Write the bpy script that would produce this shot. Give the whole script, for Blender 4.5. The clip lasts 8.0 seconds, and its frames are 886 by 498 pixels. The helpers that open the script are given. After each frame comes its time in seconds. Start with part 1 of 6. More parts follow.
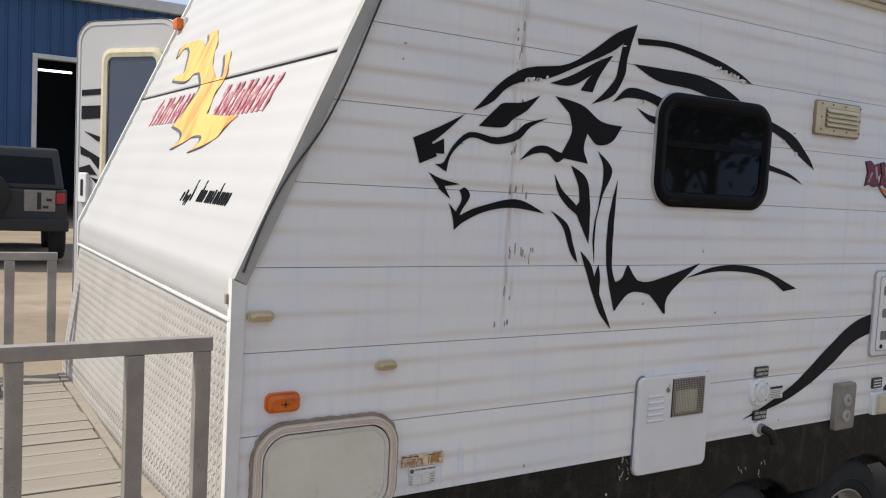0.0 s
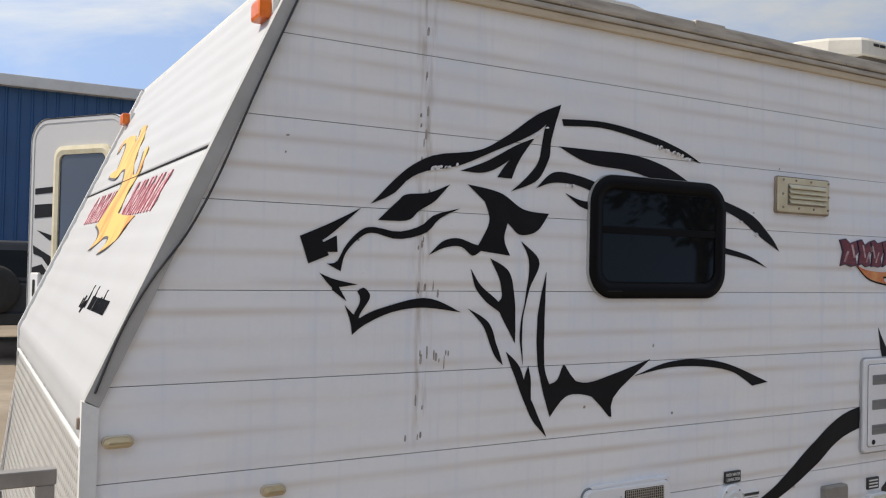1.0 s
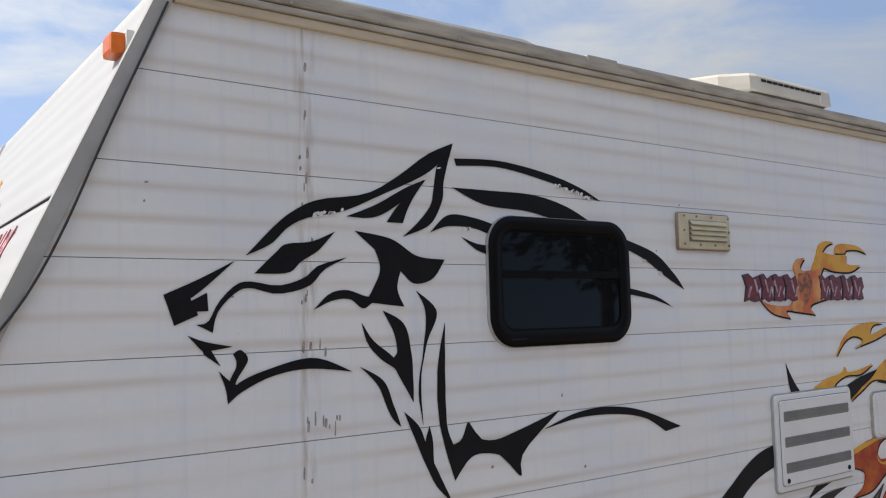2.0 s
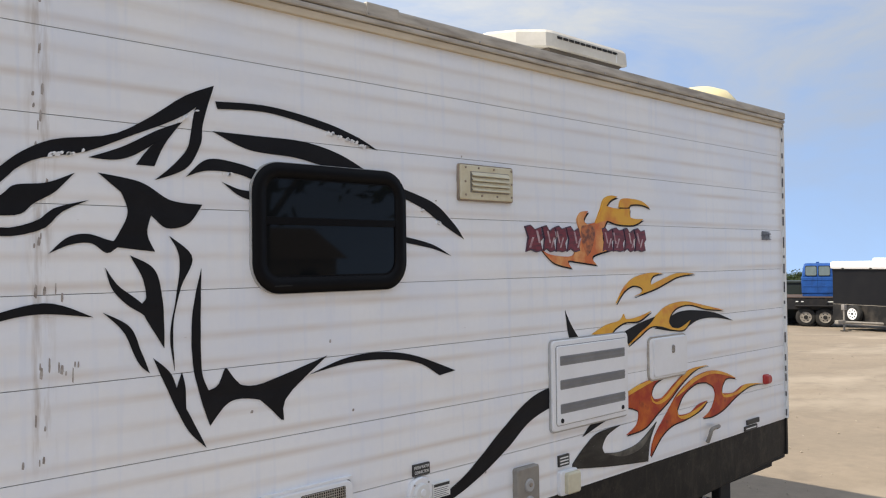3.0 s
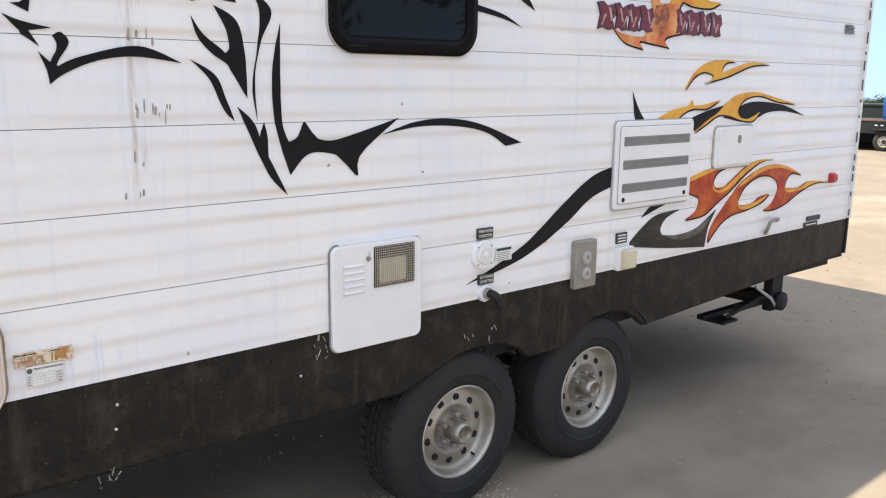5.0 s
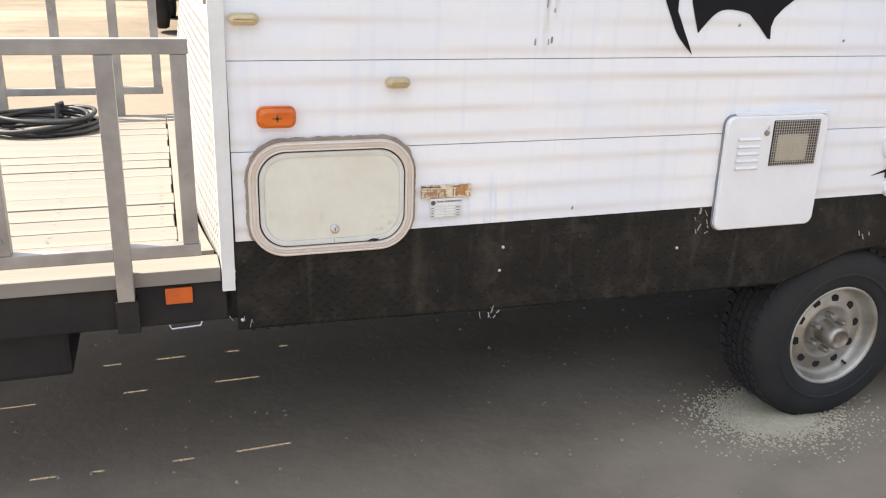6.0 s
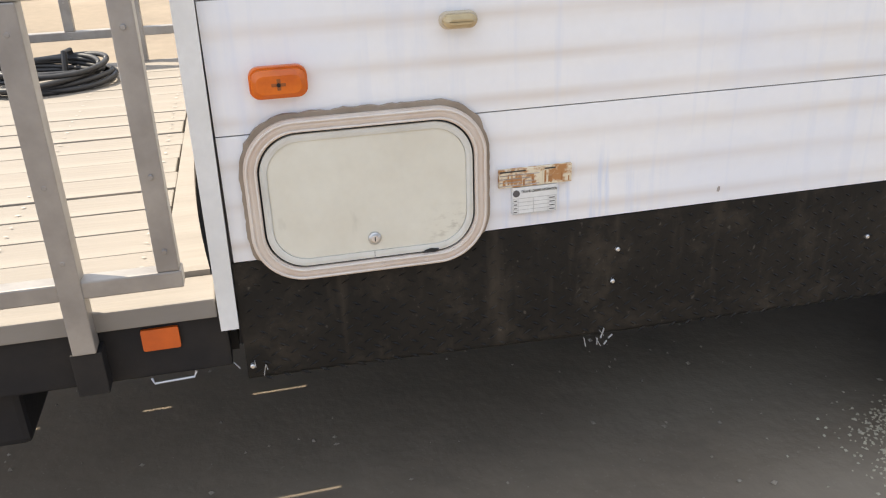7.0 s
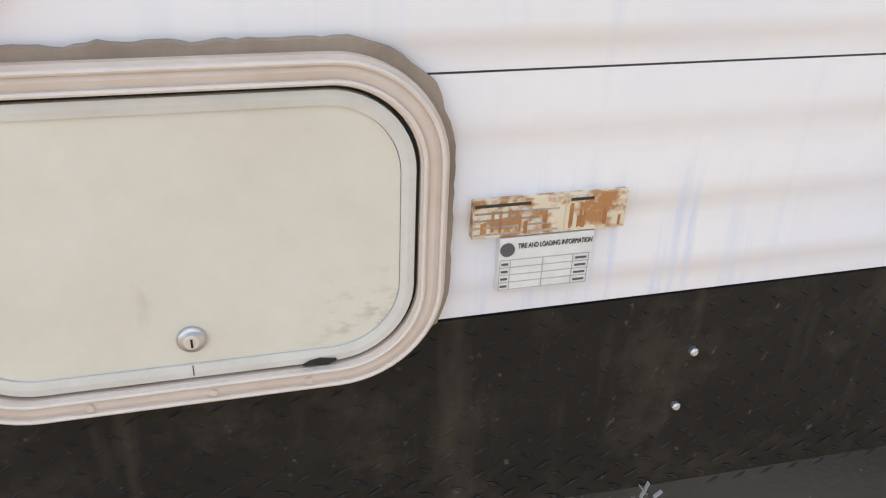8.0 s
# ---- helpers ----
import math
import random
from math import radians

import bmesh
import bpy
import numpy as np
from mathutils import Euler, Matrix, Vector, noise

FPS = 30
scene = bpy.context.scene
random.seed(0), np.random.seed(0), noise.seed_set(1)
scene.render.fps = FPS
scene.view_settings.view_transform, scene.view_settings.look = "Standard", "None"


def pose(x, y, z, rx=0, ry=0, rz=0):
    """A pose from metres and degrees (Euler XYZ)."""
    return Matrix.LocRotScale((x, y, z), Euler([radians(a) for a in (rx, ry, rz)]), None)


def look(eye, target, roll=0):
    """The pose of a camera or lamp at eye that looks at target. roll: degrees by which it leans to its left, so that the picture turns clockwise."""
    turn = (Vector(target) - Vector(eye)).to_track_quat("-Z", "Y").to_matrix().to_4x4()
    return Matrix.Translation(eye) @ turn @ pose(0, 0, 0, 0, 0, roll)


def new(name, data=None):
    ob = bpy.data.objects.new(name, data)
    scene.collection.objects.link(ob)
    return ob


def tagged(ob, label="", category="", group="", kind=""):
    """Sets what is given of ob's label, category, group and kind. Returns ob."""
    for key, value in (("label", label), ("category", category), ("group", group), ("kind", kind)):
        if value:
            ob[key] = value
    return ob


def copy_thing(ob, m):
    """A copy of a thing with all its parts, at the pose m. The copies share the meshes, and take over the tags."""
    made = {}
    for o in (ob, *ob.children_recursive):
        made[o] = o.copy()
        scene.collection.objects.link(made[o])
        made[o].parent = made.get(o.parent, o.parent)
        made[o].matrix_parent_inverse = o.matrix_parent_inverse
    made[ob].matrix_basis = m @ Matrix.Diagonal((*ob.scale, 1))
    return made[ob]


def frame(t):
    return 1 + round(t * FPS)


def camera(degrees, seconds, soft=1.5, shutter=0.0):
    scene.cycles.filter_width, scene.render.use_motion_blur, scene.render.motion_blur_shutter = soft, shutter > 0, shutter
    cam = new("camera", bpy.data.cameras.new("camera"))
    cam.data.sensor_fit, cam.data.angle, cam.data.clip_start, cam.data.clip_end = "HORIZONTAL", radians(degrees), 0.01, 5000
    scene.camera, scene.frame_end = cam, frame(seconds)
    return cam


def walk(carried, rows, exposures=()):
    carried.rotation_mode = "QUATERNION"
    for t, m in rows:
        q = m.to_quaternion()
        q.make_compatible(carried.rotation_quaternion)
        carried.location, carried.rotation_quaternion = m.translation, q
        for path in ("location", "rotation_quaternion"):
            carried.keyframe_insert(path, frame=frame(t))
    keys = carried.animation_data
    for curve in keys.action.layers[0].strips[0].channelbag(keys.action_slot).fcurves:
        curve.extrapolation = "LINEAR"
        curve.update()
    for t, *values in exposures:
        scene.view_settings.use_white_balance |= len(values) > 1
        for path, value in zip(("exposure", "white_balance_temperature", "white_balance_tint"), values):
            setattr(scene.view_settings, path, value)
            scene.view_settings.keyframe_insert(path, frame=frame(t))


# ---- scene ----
cam = camera(55.1, 8.0, soft=1.15)
PATH = [
    (0, (-0.808, -2.351, 1.913), (0.258, -0.665, 1.767), 3.0),
    (0.5, (-0.543, -2.319, 1.95), (0.517, -0.623, 1.901), 2.4),
    (1, (-0.315, -2.344, 1.993), (0.677, -0.608, 2.027), 1.3),
    (1.2, (-0.246, -2.323, 1.986), (0.727, -0.577, 2.066), 0.9),
    (2.3, (-0.115, -2.167, 1.994), (1.125, -0.606, 2.154), -2.1),
    (2.5, (-0.069, -2.242, 1.993), (1.202, -0.702, 2.12), -1.9),
    (3, (0.109, -2.424, 1.987), (1.512, -0.999, 2.014), -0.7),
    (3.5, (0.162, -2.515, 1.972), (1.661, -1.191, 1.956), -0.9),
    (4, (0.171, -2.567, 1.941), (1.647, -1.219, 1.865), -1.0),
    (4.5, (0.166, -2.56, 1.88), (1.575, -1.159, 1.655), -0.3),
    (5, (0.008, -2.504, 1.807), (1.277, -1.011, 1.409), 0.7),
    (5.2, (-0.063, -2.469, 1.789), (1.103, -0.91, 1.328), 1.4),
    (6.3, (-0.157, -2.213, 1.65), (0.329, -0.406, 0.944), 0.8),
    (6.5, (-0.093, -2.044, 1.636), (0.374, -0.245, 0.897), -0.0),
    (7, (0.093, -1.588, 1.615), (0.481, 0.186, 0.778), -1.9),
    (7.5, (0.189, -1.071, 1.484), (0.618, 0.673, 0.604), -1.2),
    (8, (0.341, -0.685, 1.379), (0.817, 0.991, 0.398), 2.5),
]
EXPOSURES = [(0.0, 0.66, 7150, 10), (0.5, 0.61, 7150, 10), (1.0, 0.62, 7100, 10), (2.5, 0.71, 7050, 10), (3.0, 0.98, 7200, 10), (3.5, 1.07, 7350, 10), (4.3, 1.23, 7300, 10), (5.0, 1.68, 7250, 10), (6.5, 1.81, 7450, 10), (7.0, 1.61, 7400, 10), (7.5, 1.66, 7450, 10), (8.0, 1.71, 7450, 10)]
walk(cam, [(t, look(eye, target, roll)) for t, eye, target, roll in PATH], EXPOSURES)

# ---- daylight: hazy blue sky with thin cloud, high sun over the far front corner ----
SUN = Vector((-0.69, 0.33, 1.0)).normalized()
world = bpy.data.worlds.new("sky")
scene.world = world
world.use_nodes = True
wn, wl = world.node_tree.nodes, world.node_tree.links
wn.clear()
w_out = wn.new("ShaderNodeOutputWorld")
w_bg = wn.new("ShaderNodeBackground")
w_sky = wn.new("ShaderNodeTexSky")
w_sky.sky_type, w_sky.sun_disc = "NISHITA", False
w_sky.sun_elevation = math.asin(SUN.z)
w_sky.sun_rotation = math.atan2(SUN.x, SUN.y)
w_sky.air_density, w_sky.dust_density, w_sky.ozone_density = 1.0, 0.25, 1.0
w_co = wn.new("ShaderNodeTexCoord")
w_lift = wn.new("ShaderNodeVectorMath")
w_lift.operation = "ADD"
w_lift.inputs[1].default_value = (0, 0, 0.45)
wl.new(w_co.outputs["Generated"], w_lift.inputs[0])
wl.new(w_lift.outputs[0], w_sky.inputs[0])
# thin high cloud: the direction is flattened so that the streaks lie low and long
w_map = wn.new("ShaderNodeMapping")
w_map.inputs["Scale"].default_value = (1.6, 1.6, 4.2)
w_map.inputs["Location"].default_value = (0.35, 0.9, 0.1)
wl.new(w_co.outputs["Generated"], w_map.inputs[0])
w_noise = wn.new("ShaderNodeTexNoise")
w_noise.inputs["Scale"].default_value = 2.3
w_noise.inputs["Detail"].default_value = 9
w_noise.inputs["Roughness"].default_value = 0.58
w_noise.inputs["Distortion"].default_value = 0.5
wl.new(w_map.outputs[0], w_noise.inputs["Vector"])
w_ramp = wn.new("ShaderNodeMapRange")
w_ramp.inputs["From Min"].default_value, w_ramp.inputs["From Max"].default_value = 0.38, 0.62
w_ramp.inputs["To Min"].default_value, w_ramp.inputs["To Max"].default_value = 0.18, 0.93
wl.new(w_noise.outputs[0], w_ramp.inputs[0])
w_mix = wn.new("ShaderNodeMix")
w_mix.data_type = "RGBA"
# thin cloud glows more towards the sun
w_dot = wn.new("ShaderNodeVectorMath")
w_dot.operation = "DOT_PRODUCT"
w_dot.inputs[1].default_value = SUN
wl.new(w_co.outputs["Generated"], w_dot.inputs[0])
w_fwd = wn.new("ShaderNodeMapRange")
w_fwd.inputs["From Min"].default_value, w_fwd.inputs["From Max"].default_value = -0.5, 0.6
w_fwd.inputs["To Min"].default_value, w_fwd.inputs["To Max"].default_value = 1.1, 3.7
wl.new(w_dot.outputs["Value"], w_fwd.inputs[0])
w_cloud = wn.new("ShaderNodeVectorMath")
w_cloud.operation = "SCALE"
w_cloud.inputs[0].default_value = (0.91, 0.99, 1.10)
wl.new(w_fwd.outputs[0], w_cloud.inputs["Scale"])
wl.new(w_cloud.outputs[0], w_mix.inputs[7])
w_sep = wn.new("ShaderNodeSeparateXYZ")
wl.new(w_co.outputs["Generated"], w_sep.inputs[0])
w_low = wn.new("ShaderNodeMapRange")
w_low.inputs["From Min"].default_value, w_low.inputs["From Max"].default_value = 0.04, 0.26
w_low.inputs["To Min"].default_value = 0.25
wl.new(w_sep.outputs[2], w_low.inputs[0])
w_cov = wn.new("ShaderNodeMath")
w_cov.operation = "MULTIPLY"
wl.new(w_ramp.outputs[0], w_cov.inputs[0])
wl.new(w_low.outputs[0], w_cov.inputs[1])
wl.new(w_cov.outputs[0], w_mix.inputs[0])
wl.new(w_sky.outputs[0], w_mix.inputs[6])
wl.new(w_mix.outputs[2], w_bg.inputs[0])
w_bg.inputs[1].default_value = 0.175
wl.new(w_bg.outputs[0], w_out.inputs[0])
sun = new("sun", bpy.data.lights.new("sun", "SUN"))
sun.data.energy, sun.data.angle, sun.data.color = 3.1, radians(0.53), (1.0, 0.95, 0.86)
sun.matrix_world = look(SUN * 60, (0, 0, 0))


# ---- materials ----
class Mat:
    """A node material: base colour varied by noise at two scales, roughness, metal and a fine bump."""

    def __init__(self, name, base, rough=0.6, metal=0.0, second=None, scale=3.0, amount=0.5, fine=60.0, fine_amount=0.12, bump=0.0, bump_scale=80.0, stretch=(1, 1, 1), spec=0.5, lo=0.4, hi=0.65):
        self.m = bpy.data.materials.new(name)
        self.m.use_nodes = True
        self.t = self.m.node_tree
        self.n, self.l = self.t.nodes, self.t.links
        self.b = self.n["Principled BSDF"]
        self.b.inputs["Roughness"].default_value = rough
        self.b.inputs["Metallic"].default_value = metal
        self.b.inputs["Specular IOR Level"].default_value = spec
        self.co = self.n.new("ShaderNodeTexCoord").outputs["Object"]
        mp = self.n.new("ShaderNodeMapping")
        mp.inputs["Scale"].default_value = stretch
        self.l.new(self.co, mp.inputs[0])
        self.v = mp.outputs[0]
        second = second or tuple(c * 0.8 for c in base)
        a = self.ramp(self.noise(scale, 5), lo, hi, amount)
        self.col = self.mix(a, base, second)
        f = self.ramp(self.noise(fine, 3), 0.3, 0.7, fine_amount)
        self.col = self.mix(f, self.col, tuple(c * 0.55 for c in base))
        self.l.new(self.col, self.b.inputs["Base Color"])
        if bump:
            self.bump(self.noise(bump_scale, 4), bump)

    def noise(self, scale, detail=4, vec=None, rough=0.55):
        n = self.n.new("ShaderNodeTexNoise")
        n.inputs["Scale"].default_value, n.inputs["Detail"].default_value = scale, detail
        n.inputs["Roughness"].default_value = rough
        self.l.new(vec or self.v, n.inputs["Vector"])
        return n.outputs[0]

    def ramp(self, src, lo, hi, top=1.0):
        r = self.n.new("ShaderNodeMapRange")
        r.inputs["From Min"].default_value, r.inputs["From Max"].default_value = lo, hi
        r.inputs["To Max"].default_value = top
        self.l.new(src, r.inputs[0])
        return r.outputs[0]

    def math(self, op, a, b=None):
        n = self.n.new("ShaderNodeMath")
        n.operation = op
        for i, v in enumerate((a, b)):
            if v is None:
                continue
            if isinstance(v, (int, float)):
                n.inputs[i].default_value = v
            else:
                self.l.new(v, n.inputs[i])
        return n.outputs[0]

    def mix(self, fac, a, b):
        n = self.n.new("ShaderNodeMix")
        n.data_type = "RGBA"
        self.l.new(fac, n.inputs[0])
        for i, v in ((6, a), (7, b)):
            if isinstance(v, tuple):
                n.inputs[i].default_value = (*v, 1)
            else:
                self.l.new(v, n.inputs[i])
        return n.outputs[2]

    def mapped(self, scale, loc=(0, 0, 0)):
        mp = self.n.new("ShaderNodeMapping")
        mp.inputs["Scale"].default_value, mp.inputs["Location"].default_value = scale, loc
        self.l.new(self.co, mp.inputs[0])
        return mp.outputs[0]

    def axis(self, i):
        s = self.n.new("ShaderNodeSeparateXYZ")
        self.l.new(self.co, s.inputs[0])
        return s.outputs[i]

    def recolour(self, fac, colour):
        self.col = self.mix(fac, self.col, colour)
        self.l.new(self.col, self.b.inputs["Base Color"])

    def bump(self, src, strength, distance=0.004):
        b = self.n.new("ShaderNodeBump")
        b.inputs["Strength"].default_value, b.inputs["Distance"].default_value = strength, distance
        self.l.new(src, b.inputs["Height"])
        self.l.new(b.outputs[0], self.b.inputs["Normal"])


def siding_material():
    """White enamelled aluminium: long tan dirt bands, faint vertical runs, small scuffs."""
    m = Mat("siding_white", (0.83, 0.83, 0.835), 0.3, spec=0.75, second=(0.75, 0.757, 0.78), scale=1.6, amount=0.55, fine=40, fine_amount=0.05)
    z = m.axis(2)
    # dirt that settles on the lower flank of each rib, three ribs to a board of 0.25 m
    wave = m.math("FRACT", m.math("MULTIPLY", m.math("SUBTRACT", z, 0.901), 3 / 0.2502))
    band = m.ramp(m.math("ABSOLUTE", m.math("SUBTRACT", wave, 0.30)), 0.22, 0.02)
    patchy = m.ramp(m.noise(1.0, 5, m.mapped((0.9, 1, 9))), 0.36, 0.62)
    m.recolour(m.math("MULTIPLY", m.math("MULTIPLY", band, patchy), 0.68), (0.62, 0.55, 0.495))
    runs = m.ramp(m.noise(1.0, 4, m.mapped((26, 1, 1.3), (4, 0, 2))), 0.54, 0.74, 0.42)
    m.recolour(runs, (0.60, 0.655, 0.77))
    tint = m.ramp(m.noise(1.0, 4, m.mapped((2.2, 1, 2.6), (7, 0, 3))), 0.46, 0.64, 0.40)
    m.recolour(tint, (0.68, 0.725, 0.83))
    # brown weeping below the screws of an old vertical joint
    off = m.math("ABSOLUTE", m.math("SUBTRACT", m.axis(0), 0.955))
    joint = m.math("MULTIPLY", m.ramp(off, 0.046, 0.006), m.ramp(m.noise(1.0, 4, m.mapped((42, 1, 5))), 0.46, 0.66))
    joint = m.math("MULTIPLY", joint, m.ramp(z, 1.40, 1.48))
    m.recolour(m.math("MULTIPLY", joint, 0.75), (0.42, 0.36, 0.31))
    # water runs below the stickers, bleached blue-white
    low_z = m.math("MULTIPLY", m.ramp(z, 1.06, 0.99), m.math("MULTIPLY", m.ramp(m.axis(0), 0.54, 0.60), m.ramp(m.axis(0), 0.98, 0.78)))
    weep = m.ramp(m.noise(1.0, 5, m.mapped((34, 1, 2.4), (3, 0, 8)), 0.65), 0.50, 0.68, 0.75)
    m.recolour(m.math("MULTIPLY", low_z, weep), (0.56, 0.64, 0.80))
    specks = m.ramp(m.noise(1.0, 2, m.mapped((14, 14, 40), (1, 3, 0))), 0.765, 0.79, 0.5)
    m.recolour(specks, (0.34, 0.29, 0.25))
    m.bump(m.noise(1.0, 3, m.mapped((1.3, 1, 5))), 0.22, 0.01)
    return m


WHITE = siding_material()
# siding white set greyer: softer sun on the front is put into the colour
CAP = Mat("dimmed_front_white", (0.465, 0.468, 0.476), 0.5, second=(0.43, 0.43, 0.435), scale=2.0, amount=0.5, fine_amount=0.04)
TRIM = Mat("trim_white", (0.74, 0.74, 0.73), 0.5, second=(0.58, 0.57, 0.54), scale=4, amount=0.5, bump=0.05)
# weathered trim grey; on the leaning trim it also stands for shade
CORNER = Mat("grey_corner_trim", (0.43, 0.425, 0.415), 0.55, second=(0.31, 0.305, 0.295), scale=6, amount=0.6, bump=0.05)
SEALANT = Mat("old_sealant", (0.33, 0.265, 0.205), 0.8, second=(0.20, 0.155, 0.115), scale=14, amount=0.7, bump=0.5, bump_scale=60)
RAILTRIM = Mat("weathered_roof_trim", (0.50, 0.46, 0.40), 0.75, second=(0.25, 0.22, 0.19), scale=5, amount=0.75, stretch=(1, 1, 6), bump=0.2)
CREAMTRIM = Mat("cream_trim", (0.62, 0.53, 0.40), 0.6, second=(0.42, 0.34, 0.24), scale=4, amount=0.7, stretch=(0.6, 1, 3))
INK = Mat("black_vinyl", (0.009, 0.009, 0.011), 0.5, second=(0.015, 0.015, 0.017), scale=9, fine_amount=0.2, spec=0.14)
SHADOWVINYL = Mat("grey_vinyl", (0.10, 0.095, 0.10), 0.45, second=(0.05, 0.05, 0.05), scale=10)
RED = Mat("flame_red", (0.36, 0.026, 0.008), 0.4, second=(0.60, 0.14, 0.014), scale=7, amount=0.85, lo=0.46, hi=0.66, fine_amount=0.1, spec=0.3)
RED.recolour(RED.ramp(RED.noise(16, 4), 0.58, 0.70, 0.65), (0.13, 0.016, 0.008))
EMBER = Mat("flame_ember", (0.58, 0.13, 0.025), 0.4, second=(0.74, 0.36, 0.12), scale=9, amount=0.95, lo=0.42, hi=0.62, fine_amount=0.1)
EMBERDARK = Mat("flame_brown", (0.16, 0.05, 0.025), 0.4, second=(0.55, 0.16, 0.04), scale=26, amount=0.95, lo=0.42, hi=0.58)
SMOKE = Mat("flame_smoke", (0.035, 0.032, 0.028), 0.45, second=(0.17, 0.16, 0.135), scale=7, amount=0.85, lo=0.42, hi=0.62, spec=0.3)
SOOT = Mat("soot_print", (0.010, 0.0095, 0.009), 0.45, second=(0.045, 0.042, 0.037), scale=9, amount=0.8, lo=0.44, hi=0.68, stretch=(0.6, 1, 1.6), spec=0.3)
SOOT.recolour(SOOT.ramp(SOOT.noise(120, 3), 0.68, 0.74, 0.5), (0.3, 0.29, 0.27))
YELLOW = Mat("flame_yellow", (0.72, 0.36, 0.022), 0.4, second=(0.60, 0.15, 0.015), scale=8, amount=0.8, lo=0.48, hi=0.68, fine_amount=0.06)
# front flame print, paled to put the glare of the front into its colour
PALEFLAME = Mat("glare_washed_flame", (0.74, 0.47, 0.13), 0.5, second=(0.64, 0.25, 0.06), scale=7, amount=0.9, lo=0.46, hi=0.64, stretch=(1, 1.6, 0.5), fine_amount=0.05)
LOGORED = Mat("maroon_print", (0.20, 0.022, 0.035), 0.4, second=(0.06, 0.012, 0.02), scale=26, amount=0.9, stretch=(1, 1, 3))
LOGOGLINT = Mat("worn_pale_print", (0.52, 0.40, 0.40), 0.4, second=(0.30, 0.12, 0.14), scale=30, amount=0.9)
LOGONAVY = Mat("navy_print", (0.035, 0.024, 0.050), 0.4, second=(0.10, 0.03, 0.05), scale=22, amount=0.9)
# maroons of the front print, paled to stand for glare on the sunlit panels
LOGOPALE = Mat("glare_washed_maroon", (0.72, 0.52, 0.53), 0.5, second=(0.38, 0.06, 0.085), scale=24, amount=0.95, lo=0.42, hi=0.56)
LOGOMID = Mat("half_washed_maroon", (0.34, 0.06, 0.09), 0.5, second=(0.62, 0.36, 0.38), scale=14, amount=0.9)
SKIRT = Mat("black_skirt", (0.0105, 0.0100, 0.0095), 0.52, second=(0.024, 0.0205, 0.017), scale=3.0, amount=0.7, stretch=(1, 1, 1.6), fine=45, fine_amount=0.2, lo=0.45, hi=0.7, spec=0.20)
SKIRT.recolour(SKIRT.ramp(SKIRT.noise(1.0, 5, SKIRT.mapped((15, 1, 2.2))), 0.56, 0.70, 0.45), (0.070, 0.056, 0.042))
SKIRT.recolour(SKIRT.ramp(SKIRT.noise(1.0, 7, SKIRT.mapped((8, 1, 9), (2, 0, 5)), 0.72), 0.50, 0.66, 0.44), (0.064, 0.051, 0.038))
SKIRT.recolour(SKIRT.ramp(SKIRT.noise(1.0, 4, SKIRT.mapped((70, 1, 55), (1, 0, 2))), 0.64, 0.72, 0.55), (0.12, 0.105, 0.088))
SKIRT.bump(SKIRT.noise(1.0, 5, SKIRT.mapped((9, 1, 9))), 0.5, 0.008)
FRAMEBLACK = Mat("black_frame_steel", (0.012, 0.012, 0.014), 0.6, second=(0.03, 0.026, 0.023), scale=5, amount=0.6, bump=0.15, spec=0.25)
RUBBER = Mat("tyre_rubber", (0.022, 0.0215, 0.021), 0.82, second=(0.034, 0.032, 0.030), scale=7, amount=0.6, bump=0.12, spec=0.3)
RIM = Mat("rim_silver", (0.50, 0.47, 0.42), 0.42, 0.65, second=(0.26, 0.22, 0.17), scale=8, amount=0.7, bump=0.1)
HUB = Mat("hub_steel", (0.42, 0.39, 0.35), 0.38, 0.8, second=(0.20, 0.16, 0.12), scale=18, amount=0.8)
DARK = Mat("dark_hole", (0.012, 0.012, 0.012), 0.9)
WINFRAME = Mat("window_frame_black", (0.004, 0.004, 0.005), 0.5, second=(0.006, 0.006, 0.007), scale=8, spec=0.10)
CREAM = Mat("cream_plastic", (0.62, 0.57, 0.42), 0.5, second=(0.50, 0.43, 0.28), scale=12, amount=0.7)
PLASTIC = Mat("white_plastic", (0.78, 0.78, 0.79), 0.36, second=(0.70, 0.70, 0.71), scale=5, fine_amount=0.05)
BAGPANEL = Mat("cream_fibreglass", (0.71, 0.69, 0.60), 0.5, second=(0.645, 0.61, 0.515), scale=6, amount=0.8, fine_amount=0.07, bump=0.08, bump_scale=30)
BAGPANEL.recolour(BAGPANEL.ramp(BAGPANEL.noise(1.0, 3, BAGPANEL.mapped((22, 1, 9))), 0.66, 0.76, 0.5), (0.50, 0.475, 0.40))
BAGPANEL.recolour(BAGPANEL.math("MULTIPLY", BAGPANEL.ramp(BAGPANEL.noise(1.0, 4, BAGPANEL.mapped((30, 1, 60))), 0.5, 0.62), BAGPANEL.math("MULTIPLY", BAGPANEL.ramp(BAGPANEL.axis(0), 0.39, 0.47), BAGPANEL.ramp(BAGPANEL.axis(2), 0.98, 0.92, 0.8))), (0.40, 0.36, 0.29))
BAGEDGE = Mat("off_white_door_edge", (0.66, 0.655, 0.61), 0.5, second=(0.56, 0.545, 0.49), scale=12, amount=0.7)
BAGFRAME = Mat("beige_door_frame", (0.60, 0.49, 0.41), 0.55, second=(0.68, 0.61, 0.54), scale=9, amount=0.8, fine_amount=0.06)
LIP = Mat("pale_frame_lip", (0.68, 0.60, 0.53), 0.5, second=(0.74, 0.70, 0.65), scale=12)
LENSRIB = Mat("dark_amber", (0.30, 0.08, 0.014), 0.5)
